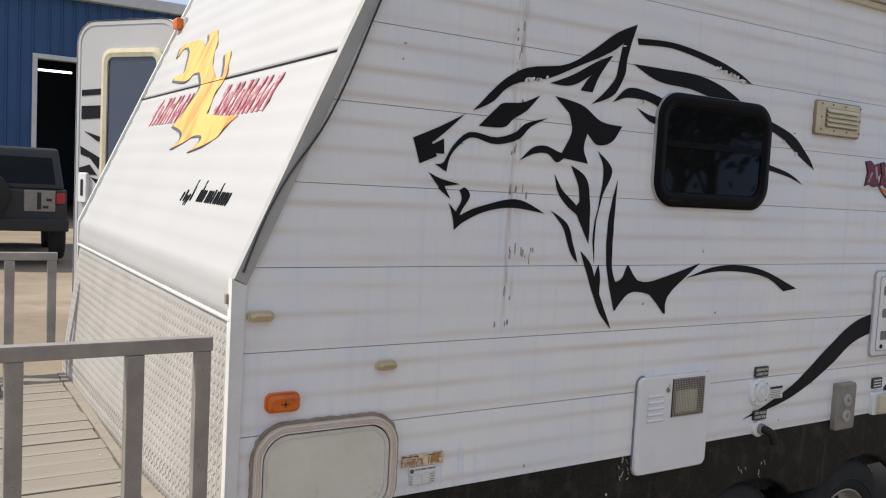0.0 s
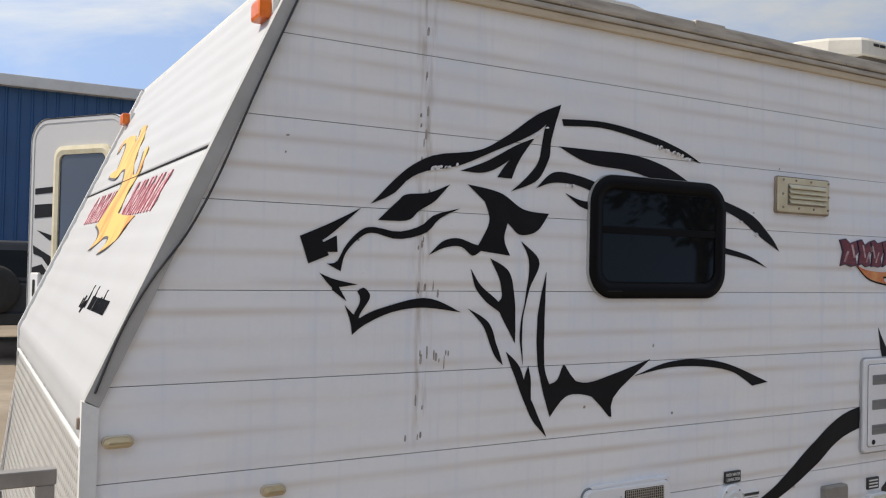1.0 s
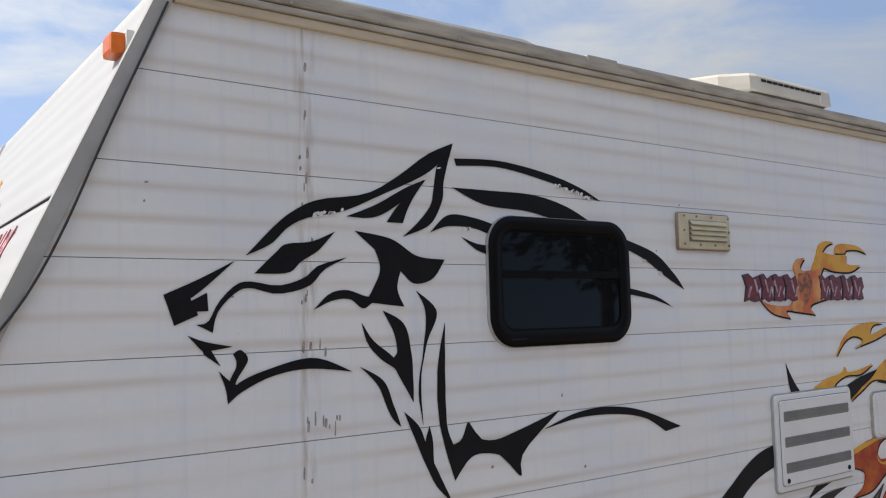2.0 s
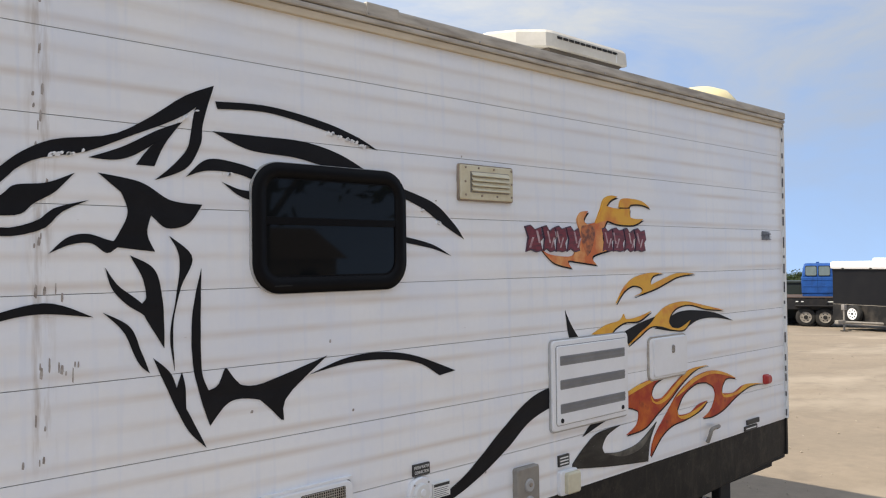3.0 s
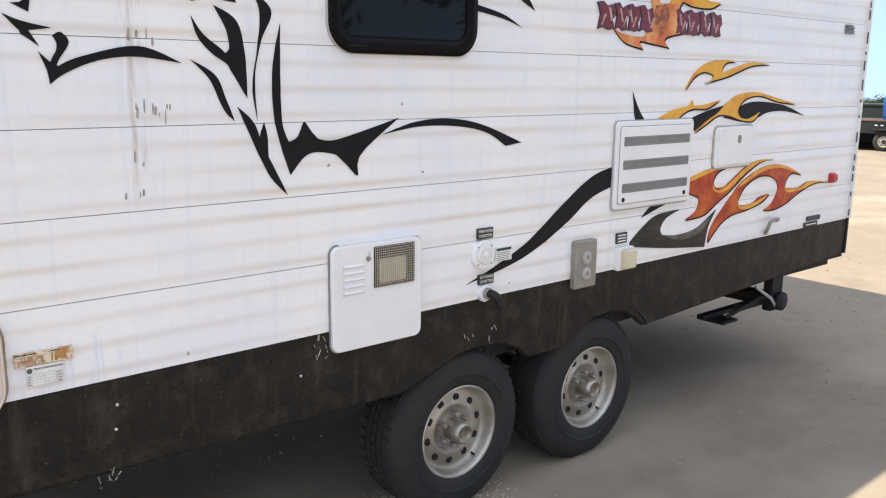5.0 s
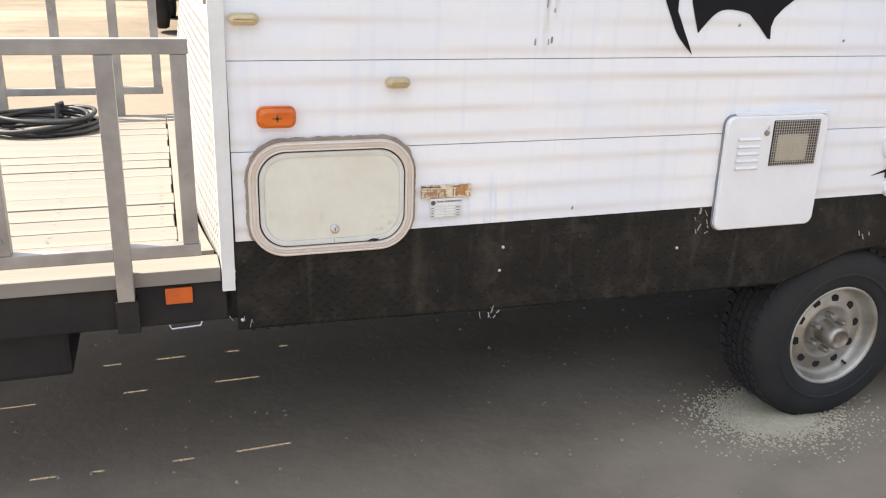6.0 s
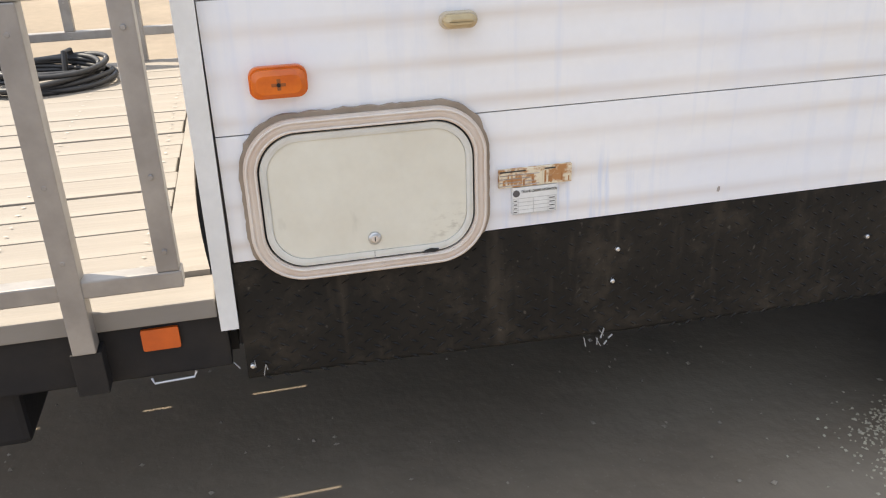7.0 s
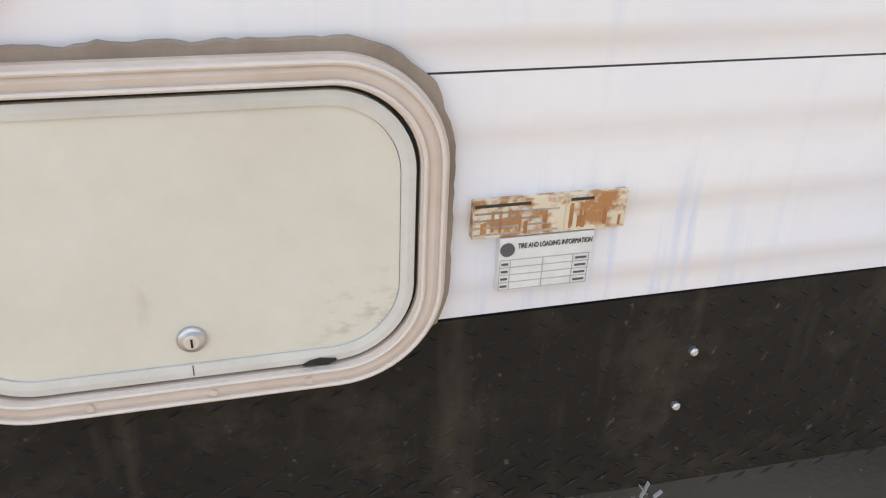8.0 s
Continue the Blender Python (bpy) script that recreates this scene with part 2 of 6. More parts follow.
AMBER = Mat("amber_lens", (0.72, 0.15, 0.008), 0.28, second=(0.52, 0.085, 0.005), scale=25, amount=0.8)
REDLENS = Mat("red_lens", (0.42, 0.03, 0.03), 0.3, second=(0.30, 0.02, 0.02), scale=20)
FADEDLENS = Mat("faded_lens", (0.58, 0.46, 0.27), 0.5, second=(0.44, 0.33, 0.18), scale=20, amount=0.8)
REFLECTOR = Mat("orange_reflector", (0.62, 0.11, 0.012), 0.4, second=(0.45, 0.07, 0.01), scale=20)
TAUPE = Mat("taupe_plastic", (0.27, 0.245, 0.21), 0.55, second=(0.19, 0.17, 0.15), scale=14, amount=0.7)
PLANK = Mat("deck_plank", (0.250, 0.224, 0.195), 0.78, second=(0.205, 0.182, 0.157), scale=5, amount=0.7, stretch=(0.25, 3, 1), fine=35, fine_amount=0.14, bump=0.35, bump_scale=28)
RAILMETAL = Mat("grey_rail_metal", (0.36, 0.335, 0.31), 0.5, 0.45, second=(0.20, 0.185, 0.175), scale=8, amount=0.6, bump=0.08)
DIAMOND = Mat("diamond_plate", (0.50, 0.485, 0.46), 0.6, 0.35, second=(0.40, 0.385, 0.365), scale=5, amount=0.5)
ALU = Mat("bare_aluminium", (0.62, 0.62, 0.62), 0.35, 0.9, second=(0.48, 0.48, 0.48), scale=10)
CORD = Mat("black_cord", (0.02, 0.02, 0.022), 0.5)
PLUG = Mat("yellow_plug", (0.70, 0.42, 0.03), 0.5)
LABELBLACK = Mat("label_black", (0.03, 0.03, 0.03), 0.5)
LABELWHITE = Mat("label_white", (0.76, 0.76, 0.74), 0.55, second=(0.66, 0.66, 0.64), scale=30)
OLDLABEL = Mat("rusted_label", (0.44, 0.21, 0.08), 0.7, second=(0.74, 0.66, 0.50), scale=75, amount=0.95, stretch=(0.8, 1, 1), lo=0.42, hi=0.56)
SLOTGREY = Mat("slot_grey", (0.24, 0.24, 0.245), 0.6, second=(0.16, 0.16, 0.165), scale=8)
ROOFMAT = Mat("roof_membrane", (0.66, 0.65, 0.62), 0.8, second=(0.50, 0.48, 0.45), scale=3)
ACMAT = Mat("shroud_plastic", (0.60, 0.57, 0.51), 0.5, second=(0.50, 0.465, 0.41), scale=4, amount=0.6)
ACBASE = Mat("shroud_pan_brown", (0.11, 0.09, 0.07), 0.7)
DOME = Mat("yellowed_dome", (0.72, 0.62, 0.36), 0.5)
SEAMGREY = Mat("seam_grey", (0.34, 0.335, 0.34), 0.7, second=(0.20, 0.195, 0.19), scale=5)
RUSTY = Mat("fresh_rust", (0.36, 0.16, 0.06), 0.8, second=(0.52, 0.26, 0.10), scale=60, amount=0.9)
RUST = Mat("rust_stain", (0.27, 0.23, 0.205), 0.8, second=(0.50, 0.46, 0.43), scale=40, amount=0.9)


def glass_material(name, colour, rough=0.04):
    m = Mat(name, colour, rough, second=colour, fine_amount=0.0, spec=0.17)
    return m


TINT = glass_material("tinted_glass", (0.006, 0.007, 0.008), 0.03)


# ---- mesh helpers ----
def part(name, bm, material, parent, label="", smooth=False):
    me = bpy.data.meshes.new(name)
    bm.to_mesh(me)
    bm.free()
    me.materials.append(material.m)
    if smooth:
        for p in me.polygons:
            p.use_smooth = True
    ob = new(name, me)
    ob.parent = parent
    if label:
        tagged(ob, label)
    return ob


def twin(ob, dx=0.0, dy=0.0, dz=0.0):
    """Another part on the same mesh under the same parent, shifted."""
    o = ob.copy()
    scene.collection.objects.link(o)
    o.location = ob.location + Vector((dx, dy, dz))
    return o


def thing(name, label, category, group="", kind=""):
    return tagged(new(name), label, category, group, kind)


def structure(name, bm, material, label, category):
    ob = part(name, bm, material, None)
    return tagged(ob, label, category, kind="structure")


def box(x0, x1, y0, y1, z0, z1, bevel=0.0, bm=None):
    bm = bm or bmesh.new()
    r = bmesh.ops.create_cube(bm, size=1.0)
    vs = r["verts"]
    for v in vs:
        v.co = Vector((x0 + (v.co.x + 0.5) * (x1 - x0), y0 + (v.co.y + 0.5) * (y1 - y0), z0 + (v.co.z + 0.5) * (z1 - z0)))
    if bevel:
        es = {e for v in vs for e in v.link_edges}
        bmesh.ops.bevel(bm, geom=list(es), offset=bevel, segments=2, affect="EDGES", profile=0.6)
    return bm


def rounded(x0, x1, z0, z1, r, n=6):
    pts = []
    for cx, cz, a0 in ((x1 - r, z1 - r, 0), (x0 + r, z1 - r, 90), (x0 + r, z0 + r, 180), (x1 - r, z0 + r, 270)):
        for i in range(n + 1):
            a = radians(a0 + 90 * i / n)
            pts.append((cx + r * math.cos(a), cz + r * math.sin(a)))
    return pts


def slab(pts, y0, y1, bm=None, soft=0.0):
    """A flat plate of the outline pts (x, z), from y1 (back) to y0 (front), its front rim eased by soft."""
    bm = bm or bmesh.new()
    c = Vector((sum(p[0] for p in pts) / len(pts), sum(p[1] for p in pts) / len(pts)))
    loops = [[(p, y1) for p in pts], [(p, y0 + soft) for p in pts]]
    if soft:
        hx, hz = max(abs(p[0] - c.x) for p in pts), max(abs(p[1] - c.y) for p in pts)
        kx, kz = 1 - min(0.6, abs(soft) / hx), 1 - min(0.6, abs(soft) / hz)
        loops.append([((c.x + (p[0] - c.x) * kx, c.y + (p[1] - c.y) * kz), y0) for p in pts])
    rows = [[bm.verts.new((p[0], y, p[1])) for p, y in lp] for lp in loops]
    k = len(pts)
    for a, b in zip(rows, rows[1:]):
        for i in range(k):
            bm.faces.new((a[i], a[(i + 1) % k], b[(i + 1) % k], b[i]))
    bm.faces.new(rows[-1])
    bm.faces.new(list(reversed(rows[0])))
    bmesh.ops.recalc_face_normals(bm, faces=bm.faces)
    return bm


def band(outer, inner, y0, y1, bm=None, crown=0.0):
    """A flat ring between two outlines of equal count, front at y0, crowned in its middle."""
    bm = bm or bmesh.new()
    k = len(outer)
    mid = [((a[0] + b[0]) / 2, (a[1] + b[1]) / 2) for a, b in zip(outer, inner)]
    spec = [(outer, y1), (outer, y0), (mid, y0 - crown), (inner, y0), (inner, y1)]
    rows = [[bm.verts.new((p[0], y, p[1])) for p in pts] for pts, y in spec]
    for a, b in zip(rows, rows[1:]):
        for i in range(k):
            bm.faces.new((a[i], a[(i + 1) % k], b[(i + 1) % k], b[i]))
    bmesh.ops.recalc_face_normals(bm, faces=bm.faces)
    return bm


def disc(cx, cz, r, y0, y1, n=24, soft=0.0, bm=None):
    return slab([(cx + r * math.cos(2 * math.pi * i / n), cz + r * math.sin(2 * math.pi * i / n)) for i in range(n)], y0, y1, bm, soft)


def turned(profile, n=32, axis="y", bm=None):
    """A body of revolution about the y axis; profile rows are (radius, y)."""
    bm = bm or bmesh.new()
    rows = []
    for r, y in profile:
        rows.append([bm.verts.new((r * math.cos(2 * math.pi * i / n), y, r * math.sin(2 * math.pi * i / n))) for i in range(n)])
    for a, b in zip(rows, rows[1:]):
        for i in range(n):
            bm.faces.new((a[i], a[(i + 1) % n], b[(i + 1) % n], b[i]))
    bmesh.ops.recalc_face_normals(bm, faces=bm.faces)
    return bm


def tube(points, r, n=8, bm=None):
    bm = bm or bmesh.new()
    pts = [Vector(p) for p in points]
    rows = []
    for i, p in enumerate(pts):
        d = (pts[min(i + 1, len(pts) - 1)] - pts[max(i - 1, 0)]).normalized()
        u = d.cross(Vector((0, 0, 1)))
        u = u.normalized() if u.length > 1e-4 else Vector((1, 0, 0))
        w = d.cross(u)
        rows.append([bm.verts.new(p + r * (math.cos(2 * math.pi * k / n) * u + math.sin(2 * math.pi * k / n) * w)) for k in range(n)])
    for a, b in zip(rows, rows[1:]):
        for k in range(n):
            bm.faces.new((a[k], a[(k + 1) % n], b[(k + 1) % n], b[k]))
    bm.faces.new(rows[0])
    bm.faces.new(rows[-1])
    bmesh.ops.recalc_face_normals(bm, faces=bm.faces)
    return bm


def glide(pts, n):
    """n + 1 points along a smooth curve through pts."""
    out = []
    k = len(pts) - 1
    for i in range(n + 1):
        u = min(i / n * k, k - 1e-6)
        j = int(u)
        f = u - j
        p = [Vector(pts[max(0, min(k, j + d))]) for d in (-1, 0, 1, 2)]
        out.append(0.5 * (2 * p[1] + (p[2] - p[0]) * f + (2 * p[0] - 5 * p[1] + 4 * p[2] - p[3]) * f * f + (3 * p[1] - p[0] - 3 * p[2] + p[3]) * f ** 3))
    return out


def words(text, size, place, parent, material, name="lettering", width=None):
    """Raised lettering on the side wall, facing outwards."""
    cu = bpy.data.curves.new(name, "FONT")
    cu.body, cu.size, cu.extrude = text, size, 0.0006
    cu.align_x, cu.align_y = "CENTER", "CENTER"
    tmp = bpy.data.objects.new(name, cu)
    scene.collection.objects.link(tmp)
    me = bpy.data.meshes.new_from_object(tmp.evaluated_get(bpy.context.evaluated_depsgraph_get()))
    bpy.data.objects.remove(tmp)
    if width:
        xs = [v.co.x for v in me.vertices]
        k = width / max(1e-6, max(xs) - min(xs))
        for v in me.vertices:
            v.co.x *= k
    me.transform(Matrix.Rotation(radians(90), 4, "X"))
    me.transform(Matrix.Translation(place))
    me.materials.clear()
    me.materials.append(material.m)
    ob = new(name, me)
    ob.parent = parent
    return ob


# ---- ground ----
def ground_z(x, y):
    """The yard: level round the trailer, falling gently behind it, rising a little towards the workshop."""
    z = -0.032
    d = max(0.0, x - 8.0)
    z -= 0.037 * (d - 4.0 * (1 - math.exp(-d / 4.0)))
    e = min(max(0.0, y - 5.0), 18.0)
    return z + 0.032 * e * max(0.0, 1 - d / 14)


def steps(a, b, n, power):
    return [a + (b - a) * (i / n) ** power for i in range(1, n + 1)]


xs = [-x for x in reversed(steps(3, 1600, 22, 3.2))] + [-3 + 0.25 * i for i in range(60)] + steps(12, 2600, 44, 3.0)
ys = [-y for y in reversed(steps(3, 1600, 22, 3.2))] + [-3 + 0.25 * i for i in range(40)] + steps(7, 1800, 36, 3.0)
bm = bmesh.new()
grid = [[bm.verts.new((x, y, ground_z(x, y) + (0.012 * noise.noise(Vector((x * 1.3, y * 1.3, 0))) if abs(x) < 30 and abs(y) < 20 and not (1.6 < x < 3.8 and -0.4 < y < 3) else 0))) for y in ys] for x in xs]
for i in range(len(xs) - 1):
    for j in range(len(ys) - 1):
        bm.faces.new((grid[i][j], grid[i + 1][j], grid[i + 1][j + 1], grid[i][j + 1]))
SAND = Mat("packed_sand", (0.258, 0.210, 0.160), 0.95, second=(0.198, 0.164, 0.128), scale=0.35, amount=0.7, fine=9, fine_amount=0.25, bump=0.7, bump_scale=22, spec=0.2)
SAND.recolour(SAND.ramp(SAND.noise(1.0, 5, SAND.mapped((0.16, 0.34, 1), (3, 1, 0)), 0.6), 0.50, 0.64, 0.75), (0.36, 0.305, 0.24))
SAND.recolour(SAND.ramp(SAND.noise(1.0, 6, SAND.mapped((0.9, 1.1, 1), (6, 2, 0)), 0.68), 0.60, 0.74, 0.5), (0.150, 0.122, 0.097))
SAND.recolour(SAND.ramp(SAND.noise(70, 3), 0.62, 0.72, 0.5), (0.30, 0.26, 0.205))
SAND.recolour(SAND.ramp(SAND.noise(1.6, 6), 0.56, 0.70, 0.35), (0.14, 0.118, 0.095))
tagged(part("ground", bm, SAND, None, "", True), "packed pale sand and gravel yard, dry and scuffed", "ground", kind="structure")

# ---- the trailer ----
trailer = thing("travel_trailer", "white ribbed travel trailer with black and flame decals, open front deck", "travel trailer")
LENGTH, WIDTH = 5.655, 2.58
SEAMS = [None, 1.152, 1.401, 1.652, 1.906, 2.158, 2.405, 2.649, 2.885]


def skirt_top(x):
    return 0.891 + 0.0048 * x


def edge_x(z):
    """The front edge of the side wall: upright to the kink, then leaning back."""
    return 0.012 if z < 1.60 else 0.012 + 0.448 * (z - 1.60)


def rib(f):
    """Depth of the pressed ribs over the height f (0 to 1) of one siding board."""
    g = (f * 3) % 1.0
    return 0.0016 * (0.5 - 0.5 * math.cos(2 * math.pi * g)) ** 0.8


def siding_board(z0, z1, first):
    bm = bmesh.new()
    rows = []
    n = 24
    for i in range(n + 1):
        f = i / n
        row = []
        for j in range(13):
            u = j / 12
            z = z0 + (z1 - z0) * f
            if first:
                x = edge_x(z) + (LENGTH - 0.012 - edge_x(z)) * u
                z = skirt_top(x) + (z1 - skirt_top(x)) * f
            else:
                x = edge_x(z) + (LENGTH - 0.012 - edge_x(z)) * u
            y = -rib(f) + 0.004
            if f < 0.02:
                y = 0.0042
            row.append(bm.verts.new((x, y, z)))
        rows.append(row)
    # the lower lip turns in under the board
    lips = [([bm.verts.new((v.co.x, 0.012, v.co.z + 0.006)) for v in rows[0]], [bm.verts.new(v.co) for v in rows[0]]),
            ([bm.verts.new(v.co) for v in rows[-1]], [bm.verts.new((v.co.x, 0.012, v.co.z - 0.0015)) for v in rows[-1]])]
    for a, b in list(zip(rows, rows[1:])) + lips:
        for j in range(12):
            bm.faces.new((a[j], a[j + 1], b[j + 1], b[j]))
    bm.normal_update()
    if sum(f.normal.y for f in bm.faces) > 0:
        bmesh.ops.reverse_faces(bm, faces=bm.faces)
    return part("siding_board", bm, WHITE, trailer, smooth=True)


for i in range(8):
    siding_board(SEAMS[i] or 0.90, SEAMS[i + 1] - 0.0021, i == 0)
# dark backing that shows in the seams, and the rest of the box
part("side_core", slab([(0.02, 0.70), (0.02, 1.60), (0.60, 2.865), (LENGTH - 0.02, 2.865), (LENGTH - 0.02, 0.70)], 0.0125, 0.05), SEAMGREY, trailer)
part("far_side_wall", slab([(0.0, 0.70), (0.0, 1.60), (0.58, 2.88), (LENGTH, 2.88), (LENGTH, 0.70)], WIDTH - 0.04, WIDTH), CAP, trailer)
part("rear_wall", box(LENGTH - 0.04, LENGTH, 0.012, WIDTH - 0.04, 0.72, 2.88, 0.004), CAP, trailer)
part("floor_frame", box(0.05, LENGTH - 0.05, 0.08, WIDTH - 0.08, 0.60, 0.72), FRAMEBLACK, trailer)
part("roof", box(0.56, LENGTH, 0.0, WIDTH, 2.882, 2.925, 0.012), ROOFMAT, trailer, "weathered pale roof membrane")
part("roof_hump", slab([(0.60, 2.926), (0.72, 2.968), (1.85, 2.975), (2.12, 2.926)], 0.05, WIDTH - 0.22), ROOFMAT, trailer, "raised pale roof membrane over the front")

# roof edge: cream lower strip, grey weathered rail with a groove, joint cover
part("gutter_strip", box(0.57, LENGTH + 0.004, -0.014, 0.012, 2.836, 2.864, 0.005), CREAMTRIM, trailer, "stained cream strip under the roof edge")
bm = bmesh.new()
box(0.565, LENGTH + 0.008, -0.022, 0.03, 2.865, 2.886, 0.006, bm)
box(0.565, LENGTH + 0.008, -0.026, 0.035, 2.889, 2.935, 0.010, bm)
part("roof_edge_rail", bm, RAILTRIM, trailer, "weathered grey roof edge rail")
part("rail_joint_cover", box(2.09, 2.25, -0.029, 0.03, 2.888, 2.940, 0.006), RAILTRIM, trailer)
screw = part("screw", disc(0, 0, 0.0045, -0.029, -0.02, 8), CORNER, trailer)
screw.location = (0.9, 0, 2.895)
for i in range(1, 16):
    twin(screw, 0.3 * i)

# corner trims at the front and the rear
# one trim in two tones: white where sunlit, greyer above as painted shade
part("front_corner_trim", slab([(-0.032, 0.749), (0.004, 0.749), (0.012, 1.602), (-0.030, 1.621)], -0.012, 0.02), TRIM, trailer, "white aluminium corner trim")
part("leaning_corner_trim", slab([(0.0125, 1.603), (0.584, 2.882), (0.552, 2.915), (-0.024, 1.622)], -0.013, 0.02), CORNER, trailer, "dull weathered aluminium corner trim, shade put into its grey")
cable = [(0.0, -0.016, 1.64), (0.06, -0.018, 1.80), (0.13, -0.018, 1.93), (0.22, -0.02, 2.06), (0.30, -0.02, 2.22), (0.40, -0.02, 2.47), (0.55, -0.02, 2.83)]
part("trim_cord", tube([tuple(p) for p in glide(cable, 28)], 0.0034, 6), CORD, trailer, "loose black cord along the corner trim")
part("rear_corner_trim", box(LENGTH - 0.016, LENGTH + 0.012, -0.014, 0.02, 0.922, 2.86, 0.004), TRIM, trailer)
bm = bmesh.new()
rnd = random.Random(17)
z = 0.94
while z < 2.84:
    h = rnd.uniform(0.012, 0.07)
    w = rnd.uniform(0.0004, 0.0020)
    box(LENGTH - 0.0165 - w, LENGTH - 0.0158, -0.0146, -0.005, z, z + h, 0, bm)
    z += h + rnd.uniform(0.015, 0.09)
part("skirt_end", box(LENGTH - 0.016, LENGTH + 0.010, -0.006, 0.02, 0.684, 0.9215, 0.004), SKIRT, trailer)
tagged(part("trim_sealant", bm, SHADOWVINYL, trailer, "cracked dark sealant beside the trim"), kind="stuff")

# ---- front wall: diamond plate below, ribbed white panels leaning back above ----
x_face = -0.022


def bowed(y, z):
    """The thin lower plate stands forward at its foot, more and more towards the far side."""
    return -0.08 * (1 - math.exp(-y / 0.7)) * min(1.0, (1.5 - z) / 0.6)


bm = bmesh.new()
grid = [[bm.verts.new((x_face + bowed(0.012 + (WIDTH - 0.042) * j / 20, 0.80 + 0.07 * i), 0.012 + (WIDTH - 0.042) * j / 20, 0.80 + 0.07 * i)) for j in range(21)] for i in range(11)]
for i in range(10):
    for j in range(20):
        bm.faces.new((grid[i][j], grid[i + 1][j], grid[i + 1][j + 1], grid[i][j + 1]))
ex = bmesh.ops.extrude_face_region(bm, geom=bm.faces[:])
for g in ex["geom"]:
    if isinstance(g, bmesh.types.BMVert):
        g.co.x += 0.006
bmesh.ops.recalc_face_normals(bm, faces=bm.faces)
plate = part("diamond_plate", bm, DIAMOND, trailer, "bright aluminium tread plate")
vs, fs = [], []
p_y = 0.034
row = 0
zz = 0.815
while zz < 1.492:
    yy = 0.03 + (p_y / 2 if row % 2 else 0)
    while yy < WIDTH - 0.05:
        s = 1 if (row % 2) else -1
        a, b = Vector((0, 0.011, 0.011 * s)), Vector((0, -0.0035 * s, 0.0035))
        c = Vector((x_face + bowed(yy, zz), yy, zz))
        k = len(vs)
        vs += [tuple(c - a), tuple(c + b), tuple(c + a), tuple(c - b), tuple(c + Vector((-0.0020, 0, 0)))]
        fs += [(k, k + 1, k + 4), (k + 1, k + 2, k + 4), (k + 2, k + 3, k + 4), (k + 3, k, k + 4)]
        yy += p_y
    zz += 0.017
    row += 1
me = bpy.data.meshes.new("tread_pattern")
me.from_pydata(vs, [], fs)
me.materials.append(DIAMOND.m)
ob = new("tread_pattern", me)
ob.parent = trailer
tagged(ob, kind="stuff")
part("plate_trim", box(-0.032, -0.022, 0.0, WIDTH, 1.496, 1.506, 0.002), TRIM, trailer)


def front_panel(z0, z1):
    """A pressed panel of the leaning front; heights are along the upright."""
    bm = bmesh.new()
    rows = []
    n = 30
    for i in range(n + 1):
        f = i / n
        z = z0 + (z1 - z0) * f
        x = -0.022 if z < 1.608 else -0.022 + 0.448 * (z - 1.608)
        d = 0.0042 * (0.5 - 0.5 * math.cos(2 * math.pi * ((z - 1.5) / 0.0835)))
        rows.append([bm.verts.new((x - d, y, z)) for y in (0.0, WIDTH * 0.25, WIDTH * 0.5, WIDTH * 0.75, WIDTH)])
    rows.insert(0, [bm.verts.new((q.co.x + 0.02, q.co.y, q.co.z)) for q in rows[0]])
    rows.append([bm.verts.new((q.co.x + 0.02, q.co.y, q.co.z)) for q in rows[-1]])
    for a, b in zip(rows, rows[1:]):
        for j in range(4):
            bm.faces.new((a[j], b[j], b[j + 1], a[j + 1]))
    return part("front_panel", bm, CAP, trailer, smooth=True)


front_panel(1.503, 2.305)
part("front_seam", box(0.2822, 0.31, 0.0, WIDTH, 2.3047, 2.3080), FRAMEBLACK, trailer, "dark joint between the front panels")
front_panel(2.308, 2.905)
part("front_core", slab([(-0.012, 0.80), (-0.012, 1.61), (0.558, 2.88), (0.593, 2.88), (0.03, 1.61), (0.03, 0.80)], 0.02, WIDTH - 0.02), SHADOWVINYL, trailer)
part("far_corner_trim", slab([(-0.032, 0.80), (0.01, 0.80), (0.012, 1.60), (0.586, 2.882), (0.548, 2.917), (-0.032, 1.625)], WIDTH - 0.01, WIDTH + 0.016), TRIM, trailer)

# unseen far-side skirt, added to keep light out from under the floor
part("unseen_far_skirt", box(0.02, LENGTH - 0.02, WIDTH - 0.012, WIDTH - 0.002, 0.56, 0.72), SKIRT, trailer)

# ---- black skirt with wheel cut-outs ----
SKIRT_LOW = [(0.0, 0.611), (0.24, 0.608), (0.83, 0.592), (1.60, 0.584), (1.93, 0.578), (2.02, 0.600), (2.11, 0.632), (2.23, 0.676), (2.36, 0.686), (2.49, 0.672), (2.59, 0.630), (2.645, 0.578),
             (2.87, 0.574), (2.92, 0.604), (2.99, 0.644), (3.09, 0.680), (3.21, 0.692), (3.34, 0.667), (3.43, 0.615), (3.49, 0.574), (4.72, 0.632), (LENGTH, 0.682)]


